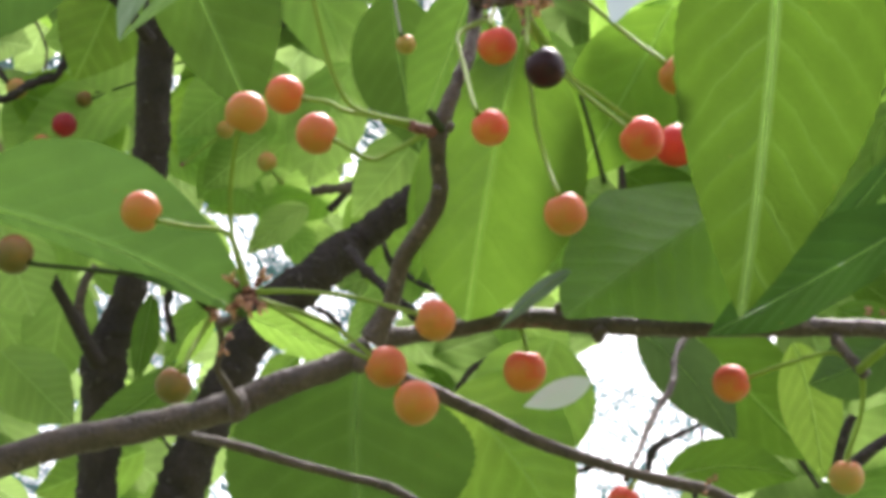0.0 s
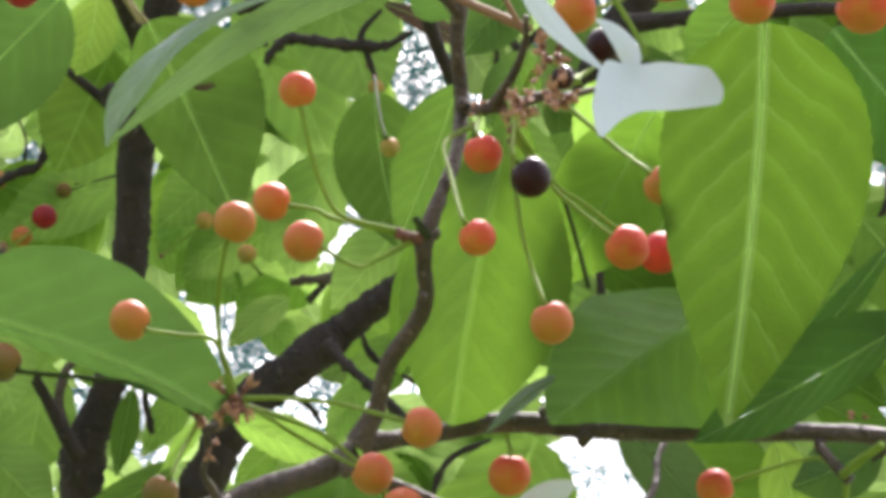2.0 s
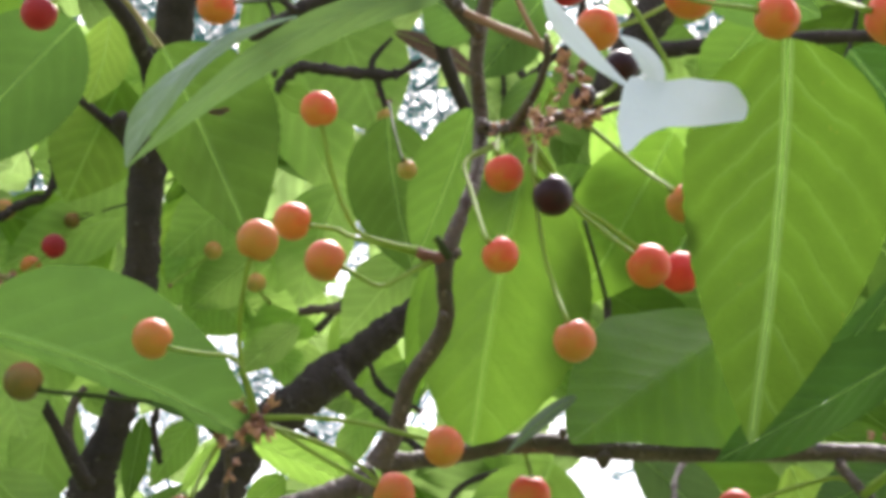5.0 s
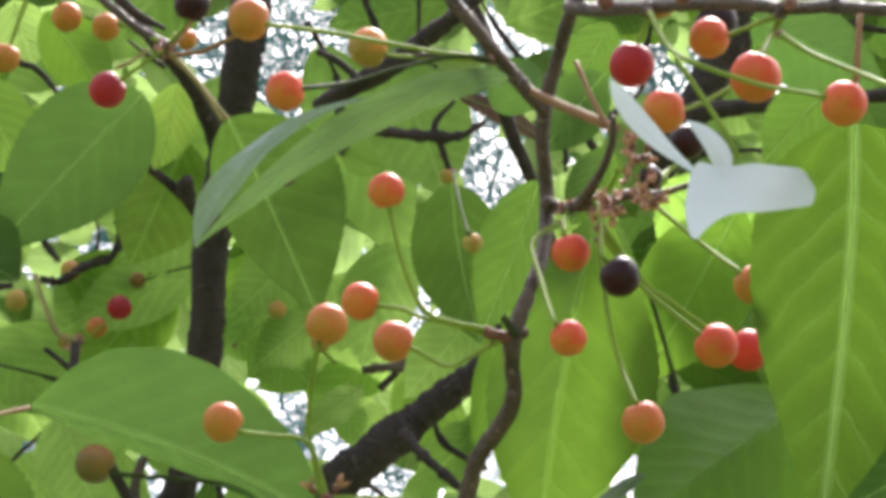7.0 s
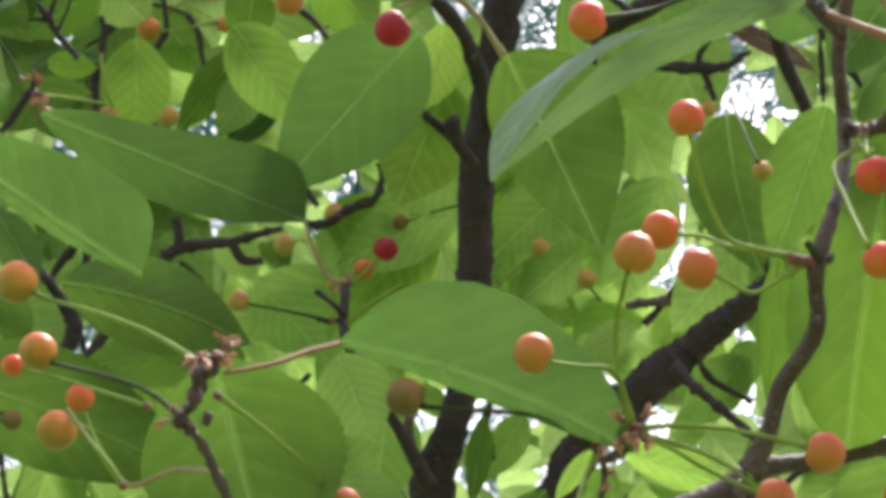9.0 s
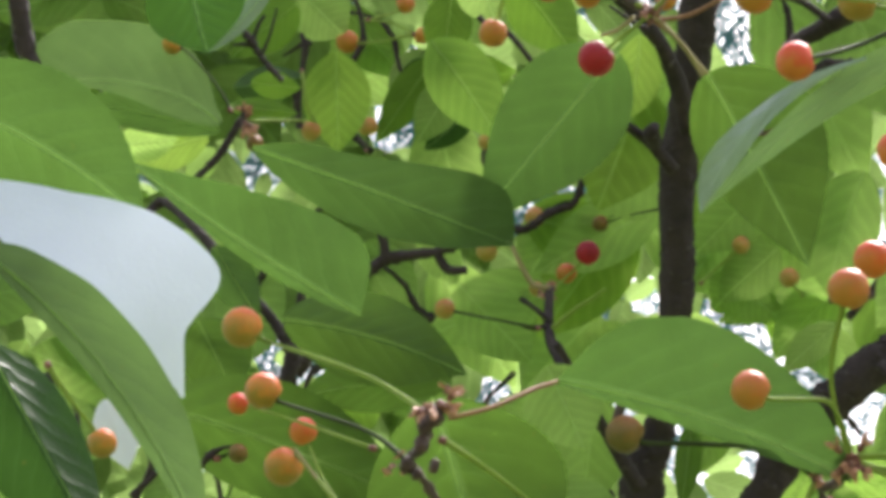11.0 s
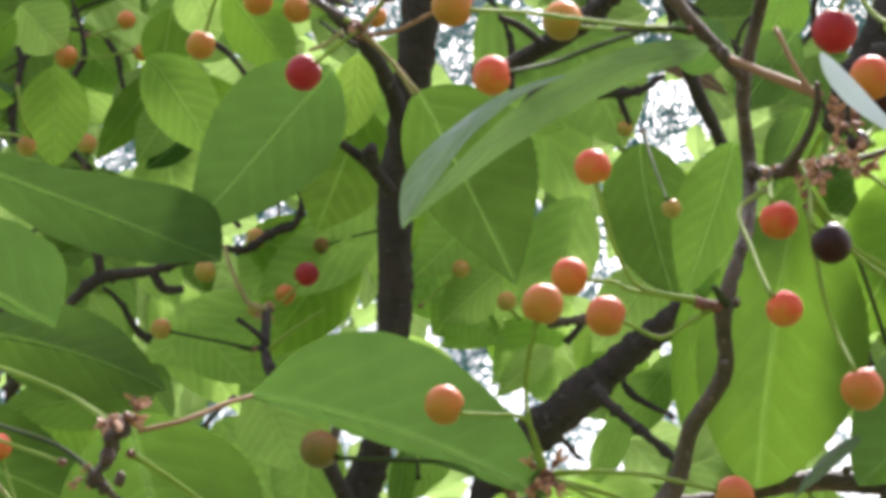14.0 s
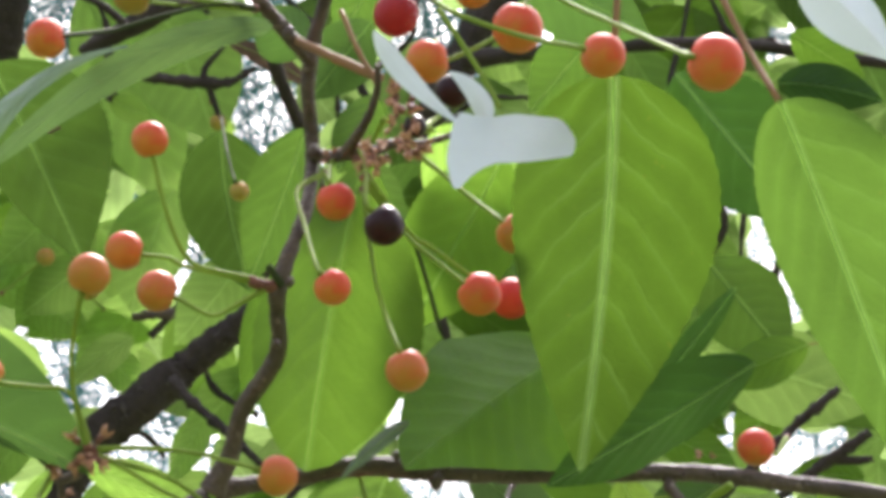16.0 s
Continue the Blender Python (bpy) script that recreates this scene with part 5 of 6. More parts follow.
leaf(left_twig, (-0.2380, 0.9973, 2.0644), (-0.2303, 1.0049, 2.0518), (-0.2226, 1.0126, 2.0392), 0.0114, 29, 0, (0.18, -0.89, -0.43), mat=LEAF_MID)
leaf(left_twig, (-0.2318, 0.9252, 1.9827), (-0.2377, 0.9196, 1.9920), (-0.2436, 0.9140, 2.0012), 0.0078, 8, 8, (0.20, -0.89, -0.41), mat=LEAF_MID)
leaf(tree, (-0.1609, 0.9792, 2.0634), (-0.1728, 0.9854, 2.0455), (-0.1847, 0.9917, 2.0277), 0.0167, 24, 0, (0.14, -0.90, -0.41), mat=LEAF_MID)
leaf(tree, (-0.1289, 0.9922, 2.0493), (-0.1460, 0.9952, 2.0363), (-0.1631, 0.9981, 2.0233), 0.0153, 25, 0, (0.15, -0.91, -0.39), mat=LEAF_MID)
leaf(tree, (-0.0622, 0.9270, 2.0432), (-0.0798, 0.9343, 2.0294), (-0.0974, 0.9416, 2.0156), 0.0156, 24, 0, (0.03, -0.87, -0.50), mat=LEAF_MID)
leaf(tree, (-0.0600, 0.9685, 2.0289), (-0.0747, 0.9742, 2.0183), (-0.0894, 0.9799, 2.0076), 0.0134, 26, 0, (0.01, -0.88, -0.48), mat=LEAF_MID)
leaf(tree, (-0.0511, 1.0122, 2.0319), (-0.0719, 1.0168, 2.0233), (-0.0927, 1.0214, 2.0148), 0.0111, 8, 8, (-0.01, -0.89, -0.45), mat=LEAF_MID)
side_twig(bud_twig, [(-0.2201, 0.5920, 1.7871, 0.00066), (-0.2177, 0.5911, 1.7899, 0.00099), (-0.2153, 0.5905, 1.7920, 0.00115), (-0.2126, 0.5902, 1.7935, 0.00066), (-0.2090, 0.5905, 1.7942, 0.00041)], BARK_DARK, "twig", 0.3)
side_twig(bud_twig, [(-0.2373, 0.5911, 1.7827, 0.00066), (-0.2339, 0.5908, 1.7845, 0.00066), (-0.2322, 0.5902, 1.7863, 0.00049), (-0.2296, 0.5904, 1.7870, 0.00033)], BARK_DARK, "twig", 0.3)
side_twig(bud_twig, [(-0.2321, 0.5892, 1.7884, 0.00049), (-0.2326, 0.5880, 1.7908, 0.00049), (-0.2337, 0.5868, 1.7928, 0.00033)], BARK_DARK, "twig", 0.3)
leaf(bud_twig, (-0.2396, 0.5604, 1.7986), (-0.2360, 0.5652, 1.7901), (-0.2335, 0.5703, 1.7805), 0.0064, 8, 4, (0.32, -0.89, -0.34), mat=LEAF_PALE, pleat=0.0)
side_twig(edge_twig, [(-0.2591, 0.7169, 1.8277, 0.00099), (-0.2575, 0.7139, 1.8343, 0.00119), (-0.2514, 0.7121, 1.8402, 0.00139), (-0.2369, 0.7145, 1.8407, 0.00099)], BARK_DARK, "twig", 0.15)
side_twig(edge_twig, [(-0.2821, 0.7143, 1.8244, 0.00139), (-0.2753, 0.7128, 1.8299, 0.00119), (-0.2713, 0.7120, 1.8332, 0.00079)], BARK_DARK, "twig", 0.15)
side_twig(edge_twig, [(-0.2769, 0.7128, 1.8295, 0.00099), (-0.2747, 0.7103, 1.8353, 0.00079), (-0.2760, 0.7079, 1.8397, 0.00060)], BARK_DARK, "twig", 0.15)
spur(stem, (0.0468, 0.4840, 1.8367), 0.0018, 6, 44)
spur(stem, (0.0501, 0.4872, 1.8265), 0.0015, 5, 3)
spur(stem, (0.0393, 0.5031, 1.8286), 0.0017, 5, 32)
spur(stem, (0.0447, 0.4979, 1.8277), 0.0016, 5, 9)
side_twig(stem, [(0.0480, 0.4942, 1.8305, 0.00070), (0.0514, 0.4921, 1.8301, 0.00084), (0.0558, 0.4908, 1.8305, 0.00098)], STALK, "leaf_scar_stalk", 0.15)
leaf(tree, (-0.0261, 0.9898, 2.0215), (-0.0469, 0.9978, 2.0062), (-0.0665, 1.0076, 1.9872), 0.0142, 23, 0, (-0.01, -0.89, -0.45), mat=LEAF_MID)
leaf(tree, (0.0181, 1.0049, 1.9898), (0.0041, 1.0122, 1.9756), (-0.0154, 1.0209, 1.9590), 0.0131, 17, 0, (-0.05, -0.91, -0.42), mat=LEAF_MID)
leaf(tree, (-0.0395, 1.0185, 2.0092), (-0.0343, 1.0250, 1.9960), (-0.0291, 1.0315, 1.9829), 0.0094, 8, 8, (0.04, -0.90, -0.43), mat=LEAF_MID)
leaf(tree, (-0.0319, 0.8409, 1.9329), (-0.0444, 0.8452, 1.9255), (-0.0568, 0.8508, 1.9155), 0.0073, 29, 0, (-0.03, -0.89, -0.46), mat=LEAF_MID)
leaf(tree, (-0.0951, 0.9760, 2.0654), (-0.0991, 0.9857, 2.0473), (-0.1030, 0.9954, 2.0293), 0.0123, 8, 8, (0.08, -0.87, -0.49), mat=LEAF_BRIGHT)
leaf(spur_twig, (-0.2643, 0.7149, 1.9680), (-0.2813, 0.7141, 1.9633), (-0.2986, 0.7152, 1.9546), 0.0090, 18, 0, (0.19, -0.84, -0.51), mat=LEAF_BRIGHT)
leaf(spur_twig, (-0.2734, 0.7509, 1.9831), (-0.2793, 0.7534, 1.9759), (-0.2852, 0.7559, 1.9687), 0.0054, 8, 8, (0.25, -0.83, -0.49), mat=LEAF_MID)
leaf(low_right_twig, (0.1891, 0.8980, 1.9125), (0.2084, 0.9001, 1.9040), (0.2253, 0.9041, 1.8924), 0.0107, 25, 0, (-0.09, -0.90, -0.43), mat=LEAF_LIGHT)
leaf(low_right_twig, (0.2422, 0.9237, 1.8943), (0.2262, 0.9207, 1.9039), (0.2102, 0.9176, 1.9135), 0.0084, 28, 0, (-0.09, -0.90, -0.43), mat=LEAF_MID)
leaf(low_right_twig, (0.2785, 0.8995, 1.8900), (0.2616, 0.8999, 1.8929), (0.2447, 0.9024, 1.8915), 0.0087, 19, 0, (-0.10, -0.93, -0.35), mat=LEAF_LIGHT)
leaf(low_right_twig, (0.2018, 0.9269, 1.9417), (0.2156, 0.9297, 1.9332), (0.2294, 0.9324, 1.9246), 0.0091, 8, 8, (-0.10, -0.89, -0.44), mat=LEAF_LIGHT)
leaf(low_right_twig, (0.2936, 0.9082, 1.9142), (0.2815, 0.9126, 1.9081), (0.2694, 0.9170, 1.9020), 0.0074, 8, 8, (-0.18, -0.93, -0.31), mat=LEAF_MID)
leaf(cross_branch, (0.2364, 0.7448, 2.0288), (0.2506, 0.7455, 2.0242), (0.2648, 0.7463, 2.0195), 0.0089, 26, 0, (-0.14, -0.81, -0.56), mat=LEAF_SHADE)
leaf(cross_branch, (0.2325, 0.7662, 2.0317), (0.2473, 0.7690, 2.0228), (0.2620, 0.7718, 2.0140), 0.0091, 8, 8, (-0.18, -0.81, -0.56), mat=LEAF_LIGHT)
leaf(mossy_limb, (0.0055, 0.7716, 2.0297), (0.0254, 0.7764, 2.0229), (0.0418, 0.7826, 2.0131), 0.0044, 34, 0, (0.00, -0.84, -0.55), mat=LEAF_DRY, label="withered brown leaf caught among the twigs")
leaf(tree, (-0.0543, 0.6391, 1.9136), (-0.0508, 0.6389, 1.9140), (-0.0474, 0.6387, 1.9144), 0.0013, 8, 8, (0.00, -0.86, -0.50), mat=LEAF_DRY, prof=[(0, 0.0002, 0.0002), (0.2, 0.0011, 0.0009), (0.5, 0.0009, 0.0015), (0.8, 0.0013, 0.0007), (1, 0.0002, 0.0002)])
leaf(bud_twig, (-0.1571, 0.6434, 1.8309), (-0.1799, 0.6388, 1.8319), (-0.2030, 0.6369, 1.8273), 0.0098, 25, 0, (0.16, -0.91, -0.38), mat=LEAF)
leaf(cross_branch, (0.2219, 0.7588, 2.0039), (0.2430, 0.7577, 2.0015), (0.2641, 0.7584, 1.9956), 0.0098, 25, 0, (-0.11, -0.84, -0.53), mat=LEAF_SHADE)

# ---- cherries ----
cherry((-0.0141, 0.4924, 1.8281), 0.0046, "red", [(-0.0132, 0.4946, 1.8239), (-0.0099, 0.5034, 1.8131), (-0.0048, 0.5104, 1.8042), (0.0023, 0.5145, 1.8028), (0.0111, 0.5164, 1.8014)], "orange cherry blushed red, hanging on a thin green stalk")
cherry((-0.0274, 0.4823, 1.7863), 0.0050, "orange", [(-0.0297, 0.4849, 1.7806), (-0.0326, 0.5078, 1.7782), (-0.0324, 0.5168, 1.7703), (-0.0293, 0.5248, 1.7600)], "large orange-yellow cherry on a green stalk")
cherry((-0.0210, 0.5185, 1.8106), 0.0049, "red", [(-0.0167, 0.5190, 1.8097), (-0.0099, 0.5175, 1.8079), (-0.0060, 0.5175, 1.8057), (0.0023, 0.5175, 1.8036), (0.0111, 0.5176, 1.8013)], "orange cherry blushed red, hanging on a thin green stalk")
cherry((-0.0123, 0.5081, 1.7943), 0.0051, "orange", [(-0.0068, 0.5091, 1.7924), (0.0008, 0.5170, 1.7918), (0.0065, 0.5178, 1.7946), (0.0148, 0.5183, 1.7999)], "orange cherry hanging from the fork of a branch")
cherry((0.0292, 0.4784, 1.7809), 0.0043, "red", [(0.0256, 0.4765, 1.7852), (0.0237, 0.4948, 1.8056), (0.0226, 0.5090, 1.8228), (0.0301, 0.5203, 1.8339)], "orange cherry blushed red, hanging on a thin green stalk")
cherry((0.0320, 0.5050, 1.8175), 0.0049, "red", [(0.0303, 0.5026, 1.8227), (0.0318, 0.5149, 1.8339), (0.0340, 0.5162, 1.8381)], "red-orange cherry close to the branch")
cherry((0.0428, 0.4904, 1.8032), 0.0050, "black", [(0.0384, 0.4881, 1.8085), (0.0395, 0.4977, 1.8231), (0.0385, 0.5044, 1.8327)], "dark crimson, almost black ripe cherry on its stalk")
cherry((0.0471, 0.4926, 1.7657), 0.0051, "orange", [(0.0450, 0.4903, 1.7710), (0.0430, 0.4991, 1.7835), (0.0405, 0.4991, 1.7957), (0.0388, 0.5000, 1.8181)], "orange cherry blushed red, hanging on a thin green stalk")
cherry((0.0665, 0.5003, 1.7894), 0.0054, "red", [(0.0622, 0.4990, 1.7924), (0.0552, 0.5023, 1.8005), (0.0486, 0.5042, 1.8086), (0.0391, 0.5049, 1.8241)], "ripe red cherry touching another one")
cherry((0.0766, 0.5170, 1.7961), 0.0053, "scarlet", [(0.0654, 0.5140, 1.8018), (0.0563, 0.5117, 1.8081), (0.0505, 0.5090, 1.8111), (0.0397, 0.5006, 1.8227)], "ripe red cherry on a green stalk")
cherry((0.0732, 0.4785, 1.7949), 0.0047, "orange", [(0.0691, 0.4770, 1.7984), (0.0638, 0.4872, 1.8094), (0.0564, 0.4932, 1.8206), (0.0488, 0.4991, 1.8321)], "orange cherry half behind a large leaf")
cherry((-0.0518, 0.4926, 1.7657), 0.0048, "orange", [(-0.0472, 0.4935, 1.7636), (-0.0413, 0.5068, 1.7684), (-0.0338, 0.5137, 1.7701), (-0.0303, 0.5215, 1.7649), (-0.0289, 0.5268, 1.7604)], "orange cherry before a large leaf")
cherry((0.0169, 0.5195, 1.7498), 0.0050, "orange", [(0.0115, 0.5188, 1.7516), (-0.0037, 0.5234, 1.7576), (-0.0177, 0.5248, 1.7596), (-0.0275, 0.5269, 1.7602)], "orange cherry blushed red, hanging on a thin green stalk")
cherry((0.0411, 0.5743, 1.7582), 0.0057, "red", [(0.0415, 0.5719, 1.7635), (0.0406, 0.5738, 1.7688), (0.0391, 0.5718, 1.7709)], "orange cherry blushed red, hanging on a thin green stalk")
cherry((0.0050, 0.5341, 1.7434), 0.0052, "orange", [(0.0004, 0.5333, 1.7453), (-0.0110, 0.5358, 1.7522), (-0.0206, 0.5306, 1.7565), (-0.0278, 0.5273, 1.7592)], "orange cherry below a branch fork")
cherry((0.0125, 0.5283, 1.7319), 0.0055, "orange", [(0.0095, 0.5352, 1.7366), (0.0020, 0.5430, 1.7490), (-0.0098, 0.5400, 1.7573), (-0.0275, 0.5275, 1.7588)], "large orange cherry beneath its neighbour")
cherry((0.0950, 0.5701, 1.7534), 0.0050, "red", [(0.0999, 0.5694, 1.7548), (0.1094, 0.5605, 1.7555), (0.1185, 0.5500, 1.7541), (0.1237, 0.5484, 1.7504)], "orange cherry blushed red, hanging on a thin green stalk")
cherry((0.1258, 0.5820, 1.7317), 0.0047, "unripe", [(0.1263, 0.5796, 1.7371), (0.1257, 0.5562, 1.7403), (0.1253, 0.5483, 1.7481)], "unripe orange cherry hanging from a side twig")
cherry((0.0706, 0.6236, 1.7382), 0.0046, "red", [(0.0741, 0.6210, 1.7437), (0.0740, 0.5965, 1.7374)], "orange cherry blushed red, hanging on a thin green stalk")
cherry((-0.0840, 0.5103, 1.7625), 0.0048, "greenish", [(-0.0785, 0.5112, 1.7603), (-0.0643, 0.5206, 1.7628), (-0.0483, 0.5260, 1.7627), (-0.0393, 0.5332, 1.7586)], "greenish-orange unripe cherry, leaf shade put into its colour", dark=True)
cherry((-0.0454, 0.5201, 1.7329), 0.0044, "greenish", [(-0.0429, 0.5181, 1.7371), (-0.0413, 0.5318, 1.7496), (-0.0382, 0.5341, 1.7566)], "greenish-orange unripe cherry, leaf shade put into its colour")
cherry((0.0648, 0.4659, 1.8559), 0.0050, "red", [(0.0696, 0.4656, 1.8566), (0.0738, 0.4475, 1.8479), (0.0781, 0.4381, 1.8444)], "orange cherry blushed red, hanging on a thin green stalk")
cherry((0.0519, 0.4572, 1.8297), 0.0052, "red", [(0.0572, 0.4569, 1.8303), (0.0640, 0.4599, 1.8353), (0.0711, 0.4621, 1.8418), (0.0771, 0.4535, 1.8474), (0.0789, 0.4396, 1.8458)], "orange cherry blushed red, hanging on a thin green stalk")
cherry((0.0718, 0.4439, 1.8308), 0.0059, "red", [(0.0735, 0.4414, 1.8356), (0.0777, 0.4483, 1.8464), (0.0789, 0.4395, 1.8460)], "big ripe red cherry among long stalks")
cherry((0.0851, 0.4125, 1.8043), 0.0049, "red", [(0.0794, 0.4118, 1.8059), (0.0702, 0.4288, 1.8193), (0.0564, 0.4308, 1.8262), (0.0520, 0.4457, 1.8407), (0.0499, 0.4588, 1.8587)], "orange cherry blushed red, hanging on a thin green stalk")
cherry((0.0460, 0.4690, 1.8502), 0.0056, "crimson", [(0.0476, 0.4666, 1.8547), (0.0493, 0.4645, 1.8587), (0.0502, 0.4612, 1.8606)], "deep crimson cherry hanging in a leafy cluster")
cherry((0.0984, 0.3693, 1.7764), 0.0056, "red", [(0.0921, 0.3690, 1.7782), (0.0891, 0.4098, 1.8098), (0.0821, 0.4295, 1.8281), (0.0771, 0.4365, 1.8376)], "large red-orange cherry on a thick green stalk")
cherry((0.1434, 0.5486, 1.7674), 0.0050, "red", [(0.1489, 0.5489, 1.7657), (0.1539, 0.5559, 1.7729)], "orange cherry blushed red, hanging on a thin green stalk")
cherry((0.0589, 0.5158, 1.9004), 0.0046, "orange", [(0.0570, 0.5160, 1.9002), (0.0508, 0.4657, 1.8670)], "orange cherry blushed red, hanging on a thin green stalk")
cherry((0.0663, 0.5338, 1.8667), 0.0049, "black", [(0.0639, 0.5365, 1.8616), (0.0541, 0.5039, 1.8377)], "dark crimson, almost black ripe cherry on its stalk")
# Small radius fits the part of a half-hidden cherry the camera sees.
cherry((0.0507, 0.4825, 1.8265), 0.0029, "black", [(0.0495, 0.4790, 1.8271), (0.0467, 0.4722, 1.8252)], "small dark cherry among brown bud scales")
cherry((0.0732, 0.5101, 1.8899), 0.0058, "black", [(0.0675, 0.5080, 1.8939), (0.0578, 0.4660, 1.8664)], "dark crimson, almost black ripe cherry on its stalk")
top_spur = branch("branch", "reddish fruit spur with several cherry stalks", "branch", [(-0.1083, 0.5509, 1.9351, 0.00132), (-0.1021, 0.5536, 1.9299, 0.00132), (-0.0960, 0.5562, 1.9249, 0.00132), (-0.0900, 0.5584, 1.9206, 0.00132), (-0.0841, 0.5602, 1.9171, 0.00165), (-0.0781, 0.5612, 1.9150, 0.00148)], BARK, 0.2)
side_twig(top_spur, [(-0.0998, 0.5833, 1.9486, 0.00156), (-0.0960, 0.5853, 1.9446, 0.00156), (-0.0911, 0.5867, 1.9418, 0.00121), (-0.0855, 0.5880, 1.9394, 0.00069)], BARK_DARK, "twig", 0.2)
side_twig(top_spur, [(-0.0830, 0.5766, 1.9182, 0.00084), (-0.0867, 0.5755, 1.9203, 0.00084), (-0.0904, 0.5743, 1.9227, 0.00059), (-0.0945, 0.5728, 1.9256, 0.00042)], BARK_DARK, "twig", 0.2)
spur(top_spur, (-0.0795, 0.5550, 1.9120), 0.0020, 6, 32)
side_twig(top_spur, [(-0.0776, 0.5565, 1.9091, 0.00082), (-0.0725, 0.5867, 1.9164, 0.00077), (-0.0696, 0.6292, 1.9322, 0.00082)], STALK_TAN, "leaf_scar_stalk", 0.15)
side_twig(top_spur, [(-0.0783, 0.5520, 1.9071, 0.00065), (-0.0728, 0.5774, 1.9126, 0.00067), (-0.0700, 0.6165, 1.9241, 0.00062)], STALK_TAN, "leaf_scar_stalk", 0.15)
side_twig(top_spur, [(-0.0786, 0.5516, 1.9078, 0.00065), (-0.0740, 0.5526, 1.9166, 0.00065), (-0.0674, 0.5489, 1.9236, 0.00057)], STALK_RED, "leaf_scar_stalk", 0.15)
side_twig(top_spur, [(-0.0848, 0.5514, 1.9081, 0.00065), (-0.0903, 0.5573, 1.9077, 0.00065), (-0.0962, 0.5665, 1.9116, 0.00050)], STALK_TAN, "leaf_scar_stalk", 0.15)
cherry((-0.0974, 0.5624, 1.9014), 0.0054, "crimson", [(-0.0932, 0.5609, 1.9042), (-0.0849, 0.5569, 1.9084), (-0.0799, 0.5553, 1.9114)], "bright crimson cherry hanging before a leaf")
cherry((-0.0705, 0.5328, 1.9111), 0.0051, "black", [(-0.0720, 0.5352, 1.9066), (-0.0767, 0.5497, 1.9113), (-0.0792, 0.5549, 1.9123)], "dark crimson, almost black ripe cherry on its stalk")
cherry((-0.0455, 0.4459, 1.8480), 0.0050, "orange", [(-0.0402, 0.4465, 1.8469), (-0.0305, 0.4608, 1.8548), (-0.0186, 0.4703, 1.8584), (-0.0034, 0.4800, 1.8614), (0.0119, 0.4937, 1.8675)], "orange cherry blushed red, hanging on a thin green stalk")
cherry((-0.0206, 0.5302, 1.8949), 0.0056, "turning", [(-0.0147, 0.5311, 1.8931), (-0.0051, 0.5061, 1.8762), (0.0122, 0.4964, 1.8689)], "yellow-orange cherry behind a green stalk")
cherry((-0.0368, 0.4526, 1.8324), 0.0047, "red", [(-0.0322, 0.4523, 1.8331), (-0.0224, 0.4667, 1.8437), (-0.0117, 0.4737, 1.8520), (0.0023, 0.4849, 1.8629), (0.0122, 0.4937, 1.8675)], "red-orange cherry above a curled leaf", dark=True)
cherry((-0.1139, 0.5762, 1.9360), 0.0045, "orange", [(-0.1160, 0.5745, 1.9393), (-0.1170, 0.5631, 1.9394)], "orange cherry blushed red, hanging on a thin green stalk")
cherry((-0.1020, 0.5777, 1.9333), 0.0043, "orange", [(-0.0975, 0.5772, 1.9342), (-0.0887, 0.5619, 1.9204), (-0.0821, 0.5579, 1.9151)], "orange cherry blushed red, hanging on a thin green stalk")
cherry((-0.1299, 0.5702, 1.9174), 0.0044, "orange", [(-0.1284, 0.5686, 1.9205), (-0.1253, 0.5637, 1.9276), (-0.1220, 0.5598, 1.9350)], "orange cherry blushed red, hanging on a thin green stalk")
cherry((-0.0788, 0.5878, 1.9355), 0.0033, "orange", [(-0.0823, 0.5886, 1.9339), (-0.0794, 0.5567, 1.9131)], "orange cherry blushed red, hanging on a thin green stalk")
side_twig(top_spur, [(-0.0776, 0.5564, 1.9094, 0.00074), (-0.0683, 0.5474, 1.9051, 0.00064), (-0.0570, 0.5367, 1.9038, 0.00063)], STALK_RED, "leaf_scar_stalk", 0.15)
cherry((-0.1856, 0.5135, 1.7981), 0.0054, "turning", [(-0.1790, 0.5164, 1.7949), (-0.1552, 0.4874, 1.7761), (-0.1400, 0.4783, 1.7662), (-0.1256, 0.4621, 1.7520)], "orange cherry blushed red, hanging on a thin green stalk")
cherry((-0.1880, 0.5458, 1.7931), 0.0051, "turning", [(-0.1835, 0.5480, 1.7904), (-0.1605, 0.5115, 1.7708), (-0.1462, 0.5017, 1.7619), (-0.1347, 0.4894, 1.7500)], "orange cherry with a dark green stalk", dark=True)
cherry((-0.1990, 0.5598, 1.7953), 0.0031, "red", [(-0.1947, 0.5611, 1.7943), (-0.1765, 0.5374, 1.7807), (-0.1475, 0.5078, 1.7605)], "orange cherry blushed red, hanging on a thin green stalk")
cherry((-0.1860, 0.5841, 1.7956), 0.0041, "red", [(-0.1843, 0.5866, 1.7912), (-0.1691, 0.5460, 1.7659), (-0.1585, 0.5332, 1.7502)], "orange cherry blushed red, hanging on a thin green stalk")
cherry((-0.1840, 0.5573, 1.7748), 0.0054, "turning", [(-0.1803, 0.5565, 1.7779), (-0.1659, 0.5274, 1.7592), (-0.1574, 0.5289, 1.7479)], "orange cherry blushed red, hanging on a thin green stalk")
side_twig(bud_twig, [(-0.1275, 0.5040, 1.7415, 0.00083), (-0.1413, 0.5157, 1.7467, 0.00071), (-0.1562, 0.5300, 1.7483, 0.00073), (-0.1639, 0.5290, 1.7566, 0.00059), (-0.1731, 0.5270, 1.7686, 0.00044)], STALK_TAN, "fruit_spur", 0.15)
